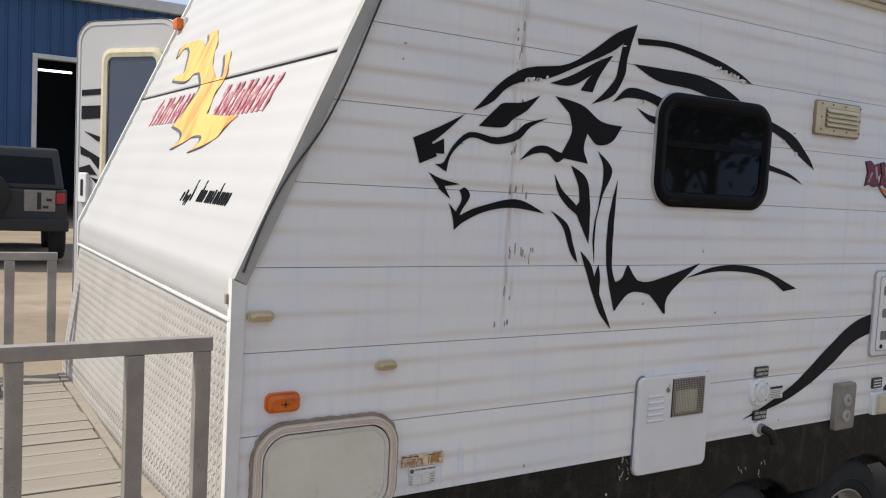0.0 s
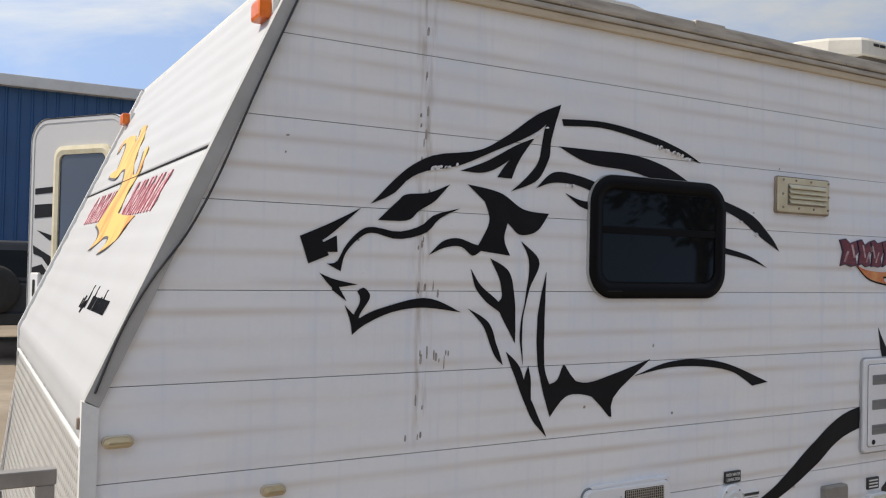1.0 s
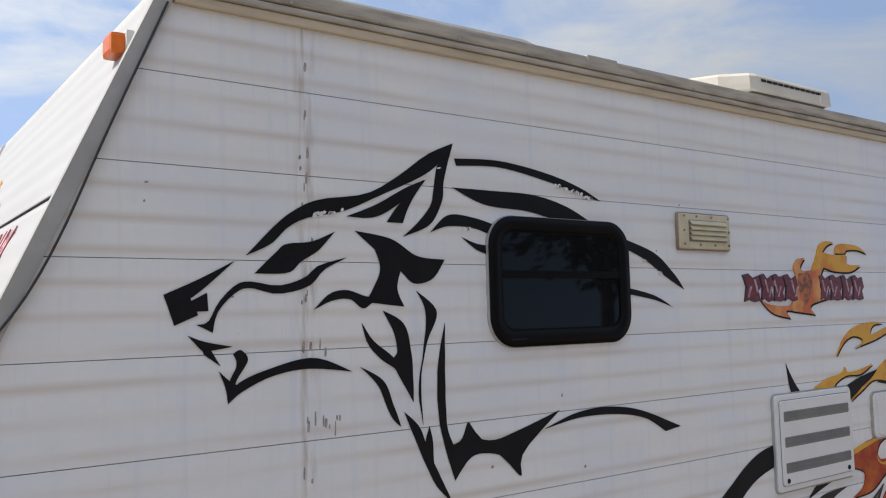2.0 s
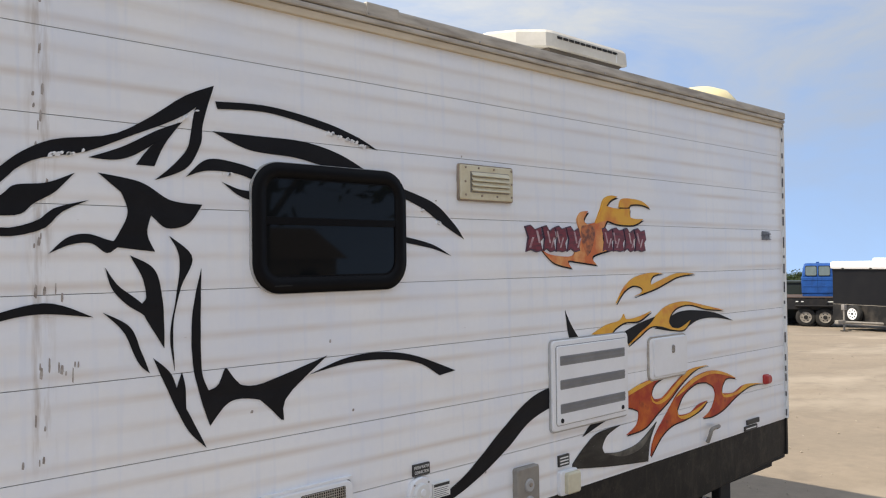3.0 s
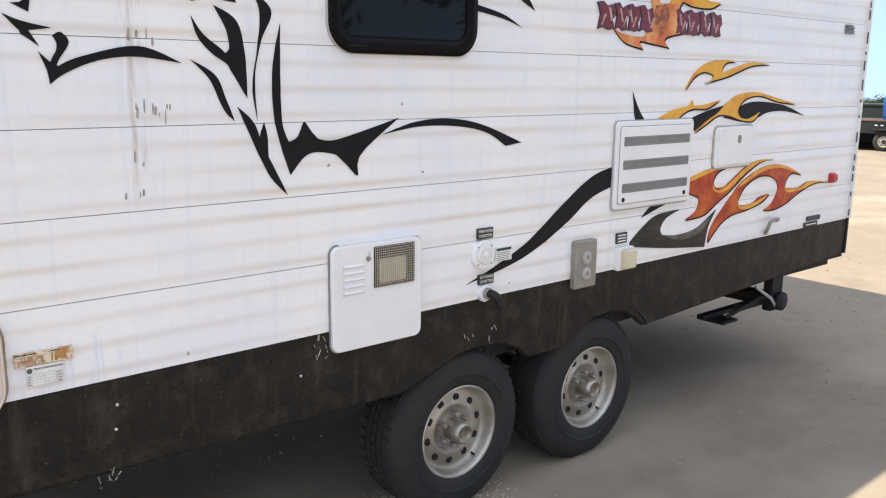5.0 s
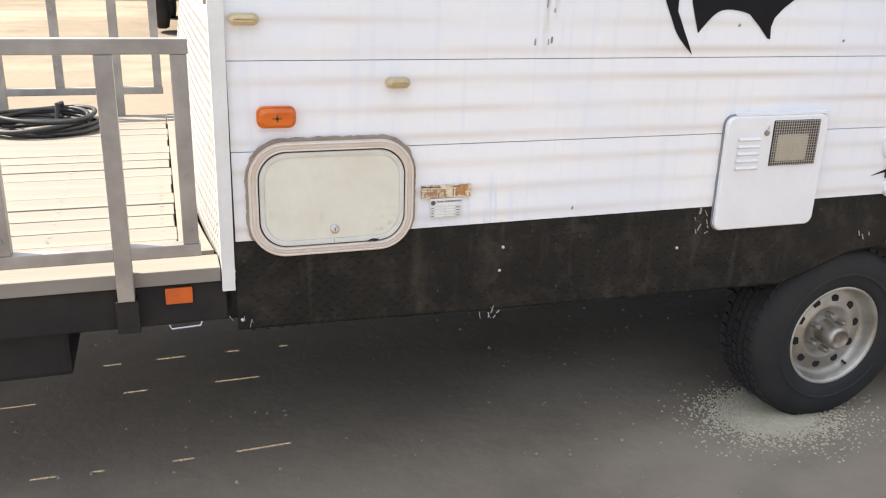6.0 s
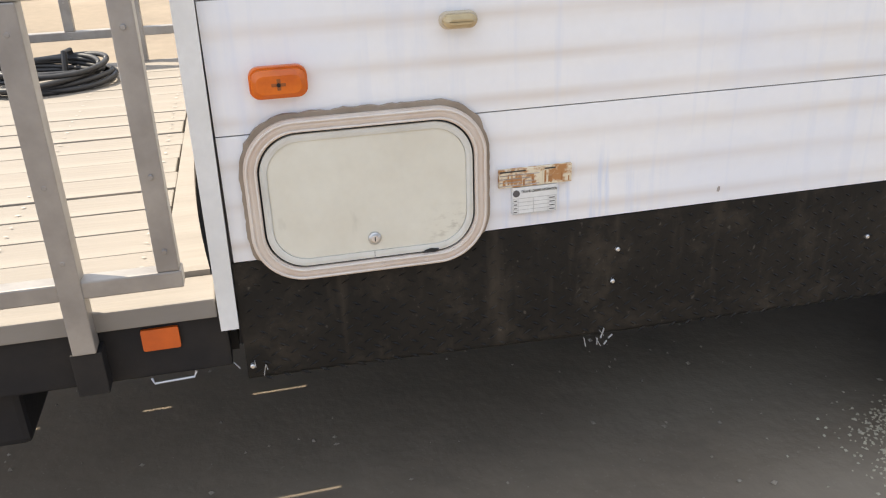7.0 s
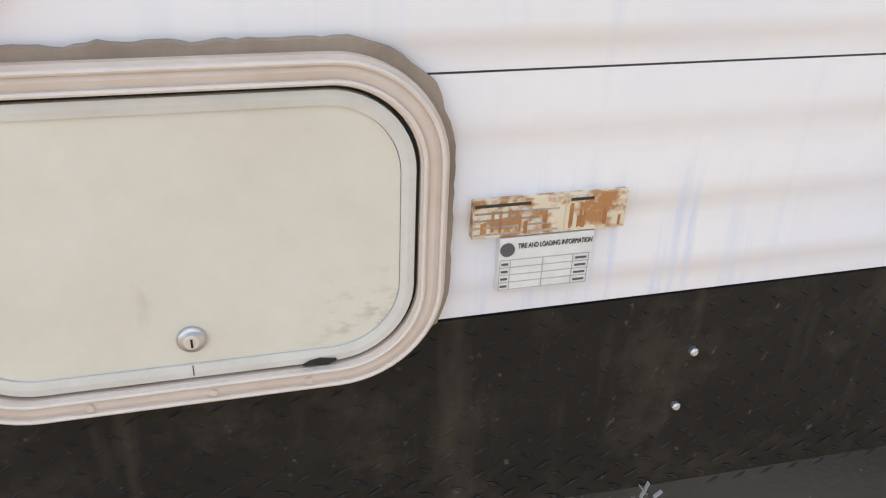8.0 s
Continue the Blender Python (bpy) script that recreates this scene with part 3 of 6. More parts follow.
def skirt_piece(x0, x1, y):
    bm = bmesh.new()
    xs_ = sorted({x0, x1, *[p[0] for p in SKIRT_LOW if x0 < p[0] < x1]})

    def low(x):
        for (a, za), (b, zb) in zip(SKIRT_LOW, SKIRT_LOW[1:]):
            if a <= x <= b:
                return za + (zb - za) * (x - a) / (b - a)
    cols = []
    for x in xs_:
        zt, zl = skirt_top(x) - 0.002, low(x)
        bulge = 0.0006 * math.sin(5 * x)
        cols.append([bm.verts.new(c) for c in ((x, y + 0.012, zt), (x, y, zt), (x, y + bulge, (zt + zl) / 2), (x, y + 0.002, zl + 0.012), (x, y + 0.012, zl), (x, y + 0.035, zl + 0.002))])
    for a, b in zip(cols, cols[1:]):
        for i in range(5):
            bm.faces.new((a[i], b[i], b[i + 1], a[i + 1]))
    bmesh.ops.recalc_face_normals(bm, faces=bm.faces)
    return part("skirt", bm, SKIRT, trailer, "dusty black embossed skirt panel")


skirt_piece(0.008, LENGTH - 0.002, 0.002)
# embossed lozenges of the skirt's front length
vs, fs = [], []
for r_ in range(17):
    for c_ in range(50):
        x, z = 0.03 + 0.040 * c_ + (0.020 if r_ % 2 else 0), 0.596 + 0.0185 * r_
        if z > skirt_top(x) - 0.014 or z < 0.612 - 0.018 * x:
            continue
        s = 1 if r_ % 2 else -1
        y = 0.0026
        k = len(vs)
        vs += [(x - 0.0115, y, z + 0.006 * s), (x + 0.0012, y, z + 0.0032), (x + 0.0115, y, z - 0.006 * s), (x - 0.0012, y, z - 0.0032), (x, y - 0.0030, z)]
        fs += [(k, k + 1, k + 4), (k + 1, k + 2, k + 4), (k + 2, k + 3, k + 4), (k + 3, k, k + 4)]
me = bpy.data.meshes.new("skirt_emboss")
me.from_pydata(vs, [], fs)
me.materials.append(SKIRT.m)
ob = new("skirt_emboss", me)
ob.parent = trailer
tagged(ob, kind="stuff")
bolt = part("bolt", disc(0, 0, 0.0055, -0.006, 0.004, 10, 0.002), ALU, trailer)
bolt.location = (0.837, 0, 0.813)
for x, z in ((0.829, 0.735), (0.02, 0.65), (1.48, 0.76)):
    twin(bolt, x - 0.837, 0, z - 0.813)
# pale scrapes in the paint
bm = bmesh.new()
rnd = random.Random(5)
for x0, z0, k in ((0.80, 0.578, 7), (1.57, 0.83, 10), (2.28, 0.70, 3), (2.42, 0.712, 5), (0.02, 0.632, 4)):
    for i in range(k):
        x, z = x0 + rnd.uniform(-0.03, 0.03), z0 + rnd.uniform(-0.03, 0.05) * (1 if x0 > 1 else 0.4)
        dx, dz = rnd.uniform(-0.012, 0.012), rnd.uniform(0.006, 0.026)
        slab([(x, z), (x + 0.0011, z), (x + dx + 0.0011, z + dz), (x + dx, z + dz)], -0.0045, 0.001, bm)
tagged(part("paint_scrapes", bm, CORNER, trailer), kind="stuff")

# ---- wheels: two axles ----
def wheel(x):
    w = new("wheel")
    w.parent = trailer
    w.location = (x, 0.03, 0.325)
    R = 0.369
    tyre = part("tyre", turned([(0.200, 0.012), (0.206, -0.004), (0.225, -0.012), (0.262, -0.018), (0.300, -0.014), (0.332, -0.002), (0.350, 0.016), (0.356, 0.030), (0.360, 0.060), (0.362, 0.115), (0.360, 0.170), (0.356, 0.194), (0.340, 0.215), (0.26, 0.235), (0.20, 0.22)], 64), RUBBER, w, "dusty black trailer tyre", True)
    # tread blocks in five ribs
    vs_, fs_ = [], []
    for k_, y0_ in enumerate((0.026, 0.068, 0.104, 0.138, 0.176)):
        wd = 0.034 if k_ in (0, 4) else 0.026
        for i_ in range(50):
            a0 = 2 * math.pi * (i_ + (0.5 if k_ % 2 else 0)) / 50
            a1 = a0 + 2 * math.pi / 50 * 0.80
            sh = 0.02 * (1 if k_ % 2 else -1)
            r0, r1 = 0.350, R if k_ in (1, 2, 3) else R - 0.004
            k = len(vs_)
            for rr in (r0, r1):
                for aa, yy in ((a0, y0_), (a1, y0_), (a1 + sh, y0_ + wd), (a0 + sh, y0_ + wd)):
                    vs_.append((rr * math.cos(aa), yy, rr * math.sin(aa)))
            fs_ += [(k + 4, k + 5, k + 6, k + 7), (k, k + 1, k + 5, k + 4), (k + 1, k + 2, k + 6, k + 5), (k + 2, k + 3, k + 7, k + 6), (k + 3, k, k + 4, k + 7)]
    me_ = bpy.data.meshes.new("tread")
    me_.from_pydata(vs_, [], fs_)
    me_.materials.append(RUBBER.m)
    tr = new("tread", me_)
    tr.parent = tyre
    tagged(tr, kind="stuff")
    part("sidewall_ring", turned([(0.252, -0.0165), (0.254, -0.0205), (0.262, -0.0215), (0.266, -0.0178)], 48), RUBBER, tyre, smooth=True)
    rim = part("rim", turned([(0.204, 0.006), (0.2065, -0.006), (0.199, -0.0085), (0.192, 0.004), (0.186, 0.022), (0.180, 0.046), (0.170, 0.052), (0.160, 0.050), (0.118, 0.040), (0.106, 0.036), (0.098, 0.050), (0.060, 0.052), (0.045, 0.052)], 48), RIM, w, "silver painted steel rim, brake-dusted", True)
    hole = None
    for i_ in range(10):
        a = 2 * math.pi * (i_ + 0.3) / 10
        b_ = bmesh.new()
        bmesh.ops.create_circle(b_, cap_ends=True, radius=0.0165, segments=14)
        for v_ in b_.verts:
            v_.co = Vector((v_.co.x, 0, v_.co.y))
        ex = bmesh.ops.extrude_face_region(b_, geom=b_.faces[:])
        for g in ex["geom"]:
            if isinstance(g, bmesh.types.BMVert):
                g.co.y += 0.004
        if hole is None:
            hole = part("vent_hole", b_, DARK, rim)
        else:
            b_.free()
            hole = twin(hole)
        hole.location = (0.139 * math.cos(a), 0.0425, 0.139 * math.sin(a))
    part("hub_cap", turned([(0.049, 0.055), (0.047, 0.0), (0.046, -0.030), (0.040, -0.036), (0.034, -0.038), (0.031, -0.034), (0.012, -0.033), (0.0005, -0.033)], 24), HUB, w, "dull steel hub cap with a rusty ring", True)
    nut = None
    for i_ in range(6):
        a = 2 * math.pi * (i_ + 0.5) / 6
        if nut is None:
            nut = part("lug_nut", turned([(0.013, 0.056), (0.0125, 0.022), (0.009, 0.014), (0.0005, 0.013)], 6), HUB, w)
        else:
            nut = twin(nut)
        nut.location = (0.072 * math.cos(a), 0, 0.072 * math.sin(a))
    part("brake_drum", turned([(0.0, 0.06), (0.16, 0.06), (0.16, 0.16), (0.0, 0.16)], 24), FRAMEBLACK, w)
    part("valve_stem", tube([(0.10, 0.034, -0.135), (0.105, 0.015, -0.142)], 0.005, 8), RUBBER, rim)
    return w


w1 = wheel(2.265)
w2 = wheel(3.110)
for x in (2.265, 3.110):
    far = copy_thing(w1, pose(x, WIDTH - 0.03, 0.325, 0, 0, 180))
part("axle", tube([(2.265, 0.2, 0.325), (2.265, WIDTH - 0.2, 0.330)], 0.035, 12), FRAMEBLACK, trailer)
part("axle", tube([(3.110, 0.2, 0.325), (3.110, WIDTH - 0.2, 0.330)], 0.035, 12), FRAMEBLACK, trailer)
part("chassis_rail", box(-1.9, LENGTH - 0.1, 0.36, 0.42, 0.50, 0.62, 0.004), FRAMEBLACK, trailer)
part("chassis_rail", box(-1.9, LENGTH - 0.1, WIDTH - 0.42, WIDTH - 0.36, 0.50, 0.62, 0.004), FRAMEBLACK, trailer)
part("leaf_spring", tube([tuple(p) for p in glide([(1.85, 0.34, 0.50), (2.05, 0.33, 0.43), (2.262, 0.33, 0.40), (2.48, 0.33, 0.43), (2.69, 0.34, 0.52), (2.90, 0.33, 0.43), (3.118, 0.33, 0.40), (3.33, 0.33, 0.43), (3.53, 0.34, 0.50)], 32)], 0.022, 8), FRAMEBLACK, trailer)
part("torn_liner", tube([tuple(p) for p in glide([(3.06, 0.03, 0.70), (3.20, 0.02, 0.725), (3.38, 0.01, 0.69), (3.47, 0.0, 0.63), (3.50, -0.004, 0.585)], 18)], 0.006, 6), FRAMEBLACK, trailer, "torn hanging arch liner edge")

# rear underside: bumper, hose tube with its cap, folded stabiliser jack
part("rear_bumper", box(LENGTH - 0.03, LENGTH + 0.09, 0.05, WIDTH - 0.05, 0.64, 0.74, 0.01), FRAMEBLACK, trailer)
part("bumper_bracket", box(5.30, LENGTH, 0.02, 0.10, 0.655, 0.70, 0.006), FRAMEBLACK, trailer)
tubeb = turned([(0.0005, 0.0), (0.058, 0.0), (0.060, 0.02), (0.050, 0.03), (0.050, 1.2), (0.0005, 1.2)], 20)
t_ = part("hose_tube", tubeb, FRAMEBLACK, trailer, "black plastic hose tube with round cap", True)
t_.location = (4.93, 0.02, 0.462)
bm = box(4.60, 5.00, 0.10, 0.16, 0.44, 0.475, 0.005)
box(4.35, 4.85, 0.20, 0.25, 0.40, 0.43, 0.005, bm)
part("stabiliser_jack", bm, FRAMEBLACK, trailer, "folded black steel stabiliser jack")
part("jack_arm", tube([(4.45, 0.12, 0.42), (4.75, 0.08, 0.50), (4.95, 0.10, 0.47)], 0.012, 8), FRAMEBLACK, trailer)
part("bracket_strap", tube([(4.62, 0.04, 0.60), (4.80, 0.03, 0.50), (4.90, 0.05, 0.43)], 0.009, 6), CORNER, trailer, "scratched pale bracket strap")
part("tube_clamp", box(4.86, 4.99, 0.06, 0.12, 0.40, 0.62, 0.008), FRAMEBLACK, trailer)
part("jack_foot", box(4.40, 4.56, 0.10, 0.26, 0.385, 0.40, 0.003), FRAMEBLACK, trailer)

# ---- baggage door ----
bag = new("baggage_door")
bag.parent = trailer
bx0, bx1, bz0, bz1 = 0.053, 0.534, 0.843, 1.178
fo, fi = rounded(bx0, bx1, bz0, bz1, 0.105, 14), rounded(bx0 + 0.026, bx1 - 0.026, bz0 + 0.026, bz1 - 0.026, 0.082, 14)
part("door_frame", band(fo, fi, -0.016, 0.004, crown=0.004), BAGFRAME, bag, "beige moulded frame")
fd = []
for (xa, za), (xb, zb) in zip(fo, fo[1:] + fo[:1]):
    n_ = max(1, int(math.hypot(xb - xa, zb - za) / 0.008))
    fd += [(xa + (xb - xa) * q / n_, za + (zb - za) * q / n_) for q in range(n_)]
seal_o = []
cxd, czd = (bx0 + bx1) / 2, (bz0 + bz1) / 2
for x, z in fd:
    d_ = Vector((x - cxd, (z - czd) * 1.3)).normalized()
    rag = noise.noise(Vector((x * 38, z * 38, 1))) + 0.7 * noise.noise(Vector((x * 120, z * 120, 4)))
    thick = (0.0005 if z < 0.90 else 0.0075 if z < 1.12 else 0.0105) * (1 + 0.34 * rag)
    seal_o.append((x + d_.x * max(0.0004, thick), z + d_.y * max(0.0004, thick)))
for d0, d1 in ((0.0035, 0.0075), (0.0205, 0.0245)):
    part("frame_lip", band(rounded(bx0 + d0, bx1 - d0, bz0 + d0, bz1 - d0, 0.105 - d0, 14), rounded(bx0 + d1, bx1 - d1, bz0 + d1, bz1 - d1, 0.105 - d1, 14), -0.0212, -0.012, crown=0.001), LIP, bag)
part("sealant_bead", band(seal_o, fd, -0.008, 0.004), SEALANT, bag, "cracked brown sealant bead")
go, gi = rounded(bx0 + 0.0265, bx1 - 0.0265, bz0 + 0.0265, bz1 - 0.0265, 0.082, 14), rounded(bx0 + 0.0298, bx1 - 0.0298, bz0 + 0.0298, bz1 - 0.0298, 0.079, 14)
part("gasket", band(go, gi, -0.010, 0.004), RUBBER, bag)
po, pi_ = rounded(bx0 + 0.0302, bx1 - 0.0302, bz0 + 0.0302, bz1 - 0.0302, 0.0787, 14), rounded(bx0 + 0.0435, bx1 - 0.0435, bz0 + 0.0445, bz1 - 0.0435, 0.067, 14)
part("door_edge", band(po, pi_, -0.015, 0.004, crown=0.001), BAGEDGE, bag, "off-white aluminium door edge")
torn = [(0.395, bz0 + 0.030), (0.420, bz0 + 0.0285), (0.428, bz0 + 0.033), (0.412, bz0 + 0.036), (0.402, bz0 + 0.034)]
part("torn_gasket", slab(torn, -0.0185, -0.010), RUBBER, bag, "torn black end of the gasket")
part("door_panel", slab(rounded(bx0 + 0.044, bx1 - 0.044, bz0 + 0.045, bz1 - 0.044, 0.067, 14), -0.0125, 0.004), BAGPANEL, bag, "cream pebbled fibreglass panel")
lock = part("lock", disc(0.296, 0.916, 0.0135, -0.019, -0.010, 24, 0.003), ALU, bag, "round chrome key lock", True)
part("key_core", disc(0.296, 0.916, 0.0075, -0.021, -0.0185, 16, 0.001), BAGFRAME, lock)
part("key_slot", box(0.2950, 0.2970, -0.0216, -0.0205, 0.9115, 0.9205), DARK, lock)
part("edge_joint", box(0.2935, 0.2945, -0.0165, -0.014, bz0 + 0.033, bz0 + 0.044), SHADOWVINYL, bag)
bm = bmesh.new()
for x in (0.20, 0.31, 0.40):
    disc(x, bz0 + 0.013, 0.004, -0.022, -0.016, 8, 0.001, bm)
tagged(part("frame_screws", bm, BAGFRAME, bag), kind="stuff")


# ---- window ----
win = new("window")
win.parent = trailer
wx0, wx1, wz0, wz1 = 1.611, 2.284, 1.882, 2.323
wo, wi = rounded(wx0, wx1, wz0, wz1, 0.105, 10), rounded(wx0 + 0.05, wx1 - 0.05, wz0 + 0.055, wz1 - 0.05, 0.055, 10)
part("window_frame", band(wo, wi, -0.016, 0.004, crown=0.0025), WINFRAME, win, "black rounded window frame", True)
part("frame_bead", band(rounded(wx0 + 0.0505, wx1 - 0.0505, wz0 + 0.0555, wz1 - 0.0505, 0.055, 10), rounded(wx0 + 0.055, wx1 - 0.055, wz0 + 0.060, wz1 - 0.055, 0.05, 10), -0.0145, 0.004), WINFRAME, win)
wm = wz0 + 0.245
part("pane", box(wx0 + 0.055, wx1 - 0.055, -0.013, -0.008, wm + 0.013, wz1 - 0.055), TINT, win, "dark tinted upper pane")
part("pane", box(wx0 + 0.055, wx1 - 0.055, -0.010, -0.005, wz0 + 0.06, wm - 0.013), TINT, win, "dark tinted lower pane")
part("divider", box(wx0 + 0.055, wx1 - 0.055, -0.0145, 0.0, wm - 0.0128, wm + 0.0128, 0.002), WINFRAME, win)
part("weep_slots", box(wx0 + 0.08, wx0 + 0.15, -0.0192, -0.015, wz0 + 0.024, wz0 + 0.028), DARK, win)
part("sealant_line", band([(x + 0.0025 * math.copysign(1, x - 1.955), z + 0.0025 * math.copysign(1, z - 2.10)) for x, z in wo], wo, -0.010, 0.004), CORNER, win)

# ---- range vent, water heater door, fridge vent, small hatch ----
vent = new("range_vent")
vent.parent = trailer
part("vent_flange", slab(rounded(2.586, 2.911, 2.237, 2.379, 0.008, 2), -0.016, 0.004, soft=0.003), CREAM, vent, "yellowed cream vent plate")
part("vent_recess", slab(rounded(2.642, 2.884, 2.266, 2.354, 0.004, 2), -0.0175, -0.015), TAUPE, vent)
for i in range(4):
    z = 2.270 + 0.0205 * i
    bm = bmesh.new()
    v = [bm.verts.new(c) for c in ((2.646, -0.018, z + 0.0198), (2.880, -0.018, z + 0.0198), (2.880, -0.029, z + 0.003), (2.646, -0.029, z + 0.0045), (2.646, -0.019, z + 0.0018), (2.880, -0.019, z + 0.0018))]
    bm.faces.new(v[:4])
    bm.faces.new((v[3], v[2], v[5], v[4]))
    part("vent_slat", bm, CREAM, vent)
bm = bmesh.new()
for x, z in ((2.615, 2.369), (2.693, 2.369), (2.788, 2.368), (2.900, 2.368), (2.615, 2.256), (2.712, 2.254), (2.807, 2.254), (2.900, 2.255), (2.613, 2.311), (2.902, 2.311)):
    disc(x, z, 0.005, -0.020, -0.014, 8, 0.001, bm)
tagged(part("vent_screws", bm, SEALANT, vent), kind="stuff")
part("vent_sealant", band(rounded(2.581, 2.917, 2.231, 2.384, 0.012, 3), rounded(2.587, 2.911, 2.237, 2.379, 0.008, 3), -0.009, 0.004), SEALANT, vent)

heat = new("water_heater_door")
heat.parent = trailer
part("door_skin", slab(rounded(1.607, 2.013, 0.817, 1.209, 0.03, 6), -0.020, 0.004, soft=0.004), PLASTIC, heat, "smooth white metal door")
part("grille_recess", slab(rounded(1.787, 1.977, 1.037, 1.193, 0.004, 2), -0.0208, -0.019), DARK, heat)
part("burner_plate", slab(rounded(1.809, 1.937, 1.053, 1.145, 0.006, 3), -0.0214, -0.0205), CREAM, heat)
bm = bmesh.new()
for i in range(20):
    x = 1.791 + 0.0094 * i
    box(x, x + 0.0018, -0.0245, -0.0215, 1.038, 1.192, 0, bm)
for i in range(17):
    z = 1.039 + 0.0094 * i
    box(1.791, 1.975, -0.0245, -0.0215, z, z + 0.0017, 0, bm)
part("mesh_grille", bm, ALU, heat, "square wire mesh")
louvre = None
for i in range(5):
    if louvre is None:
        bm = bmesh.new()
        v = [bm.verts.new(c) for c in ((1.649, -0.020, 1.026), (1.745, -0.020, 1.026), (1.739, -0.026, 1.033), (1.655, -0.026, 1.033), (1.655, -0.0205, 1.041), (1.739, -0.0205, 1.041))]
        bm.faces.new((v[0], v[1], v[2], v[3]))
        bm.faces.new((v[3], v[2], v[5], v[4]))
        louvre = part("louvre", bm, PLASTIC, heat)
    else:
        twin(louvre, 0, 0, 0.0245 * i)
latch = part("latch", disc(1.762, 1.152, 0.010, -0.026, -0.018, 14, 0.002), TAUPE, heat)
part("latch_ring", tube([(1.762, -0.027, 1.159), (1.758, -0.028, 1.172), (1.762, -0.028, 1.179), (1.766, -0.028, 1.172), (1.762, -0.027, 1.159)], 0.0018, 6), ALU, latch)
part("door_flange", slab(rounded(1.642, 2.017, 1.210, 1.219, 0.003, 2), -0.012, 0.004), PLASTIC, heat)

# thin grey ring tracing the edge of the heater door
part("door_outline", band(rounded(1.603, 2.018, 0.813, 1.214, 0.034, 6), rounded(1.607, 2.013, 0.817, 1.209, 0.03, 6), -0.0045, 0.004), SLOTGREY, heat)
fridge = new("fridge_vent")
fridge.parent = trailer
part("vent_frame", slab(rounded(3.168, 3.781, 1.199, 1.612, 0.02, 5), -0.016, 0.004, soft=0.004), PLASTIC, fridge, "white plastic vent frame")
part("vent_sealant", band(rounded(3.162, 3.787, 1.192, 1.618, 0.025, 5), rounded(3.168, 3.781, 1.199, 1.612, 0.02, 5), -0.006, 0.004), CORNER, fridge)
part("panel_gap", slab(rounded(3.191, 3.760, 1.223, 1.590, 0.014, 4), -0.0172, -0.014), SLOTGREY, fridge)
part("vent_panel", slab(rounded(3.194, 3.757, 1.226, 1.587, 0.012, 4), -0.024, -0.014, soft=0.003), PLASTIC, fridge)
for i in range(3):
    z = 1.282 + 0.110 * i
    slot = part("slot", slab(rounded(3.214, 3.737, z - 0.004, z + 0.040, 0.005, 3), -0.0252, -0.0235), SLOTGREY, fridge, "grey louvred slot")
    for j in range(2):
        bm = bmesh.new()
        zz = z + 0.002 + 0.018 * j
        v = [bm.verts.new(c) for c in ((3.216, -0.0253, zz), (3.735, -0.0253, zz), (3.735, -0.0285, zz + 0.011), (3.216, -0.0285, zz + 0.011))]
        bm.faces.new(v)
        part("slot_blade", bm, SLOTGREY, slot)
knob = part("turn_lock", disc(3.226, 1.246, 0.011, -0.028, -0.023, 14, 0.002), DARK, fridge)
twin(knob, 0.49, 0, 0.0)

hatch = new("utility_hatch")
hatch.parent = trailer
part("hatch_frame", slab(rounded(3.994, 4.366, 1.347, 1.563, 0.03, 5), -0.012, 0.004, soft=0.003), PLASTIC, hatch, "white plastic hatch frame")
part("hatch_lid", slab(rounded(4.023, 4.361, 1.360, 1.559, 0.018, 5), -0.020, -0.011, soft=0.003), PLASTIC, hatch)
part("hatch_lock", slab(rounded(4.197, 4.222, 1.474, 1.518, 0.012, 4), -0.027, -0.019, soft=0.003), TAUPE, hatch)
part("hatch_hinge", box(4.052, 4.109, -0.0165, -0.011, 1.352, 1.362, 0.002), PLASTIC, hatch)
part("hatch_sealant", band(rounded(3.986, 4.374, 1.339, 1.570, 0.034, 5), rounded(3.994, 4.366, 1.347, 1.563, 0.03, 5), -0.007, 0.004), RAILTRIM, hatch)

# ---- water inlets, socket cover, cable box ----
inlet = new("fresh_water_inlet")
inlet.parent = trailer
part("inlet_flange", disc(2.349, 1.090, 0.062, -0.016, 0.004, 32, 0.005), PLASTIC, inlet, "round white fill flange")
part("inlet_cap", disc(2.349, 1.090, 0.040, -0.026, -0.014, 28, 0.006), TRIM, inlet)
part("inlet_key", disc(2.349, 1.094, 0.014, -0.030, -0.024, 16, 0.003), PLASTIC, inlet)
bm = bmesh.new()
for i in range(4):
    a = radians(45 + 90 * i)
    disc(2.349 + 0.052 * math.cos(a), 1.090 + 0.052 * math.sin(a), 0.004, -0.0185, -0.014, 8, 0.001, bm)
tagged(part("inlet_screws", bm, TAUPE, inlet), kind="stuff")
city = new("city_water_inlet")
city.parent = trailer
part("inlet_flange", disc(2.363, 0.925, 0.036, -0.014, 0.004, 24, 0.004), PLASTIC, city)
part("hose_connector", tube([tuple(p) for p in glide([(2.367, -0.012, 0.926), (2.372, -0.045, 0.926), (2.386, -0.064, 0.908), (2.398, -0.068, 0.872)], 10)], 0.018, 14), FRAMEBLACK, city, "dark elbow hose connector", True)
part("hose_collar", disc(2.368, 0.926, 0.024, -0.030, -0.010, 16, 0.003), TAUPE, city)
socket = new("socket_cover")
socket.parent = trailer
part("cover_plate", slab(rounded(2.905, 3.056, 0.857, 1.081, 0.012, 4), -0.026, 0.004, soft=0.006), TAUPE, socket, "weathered taupe double socket cover")
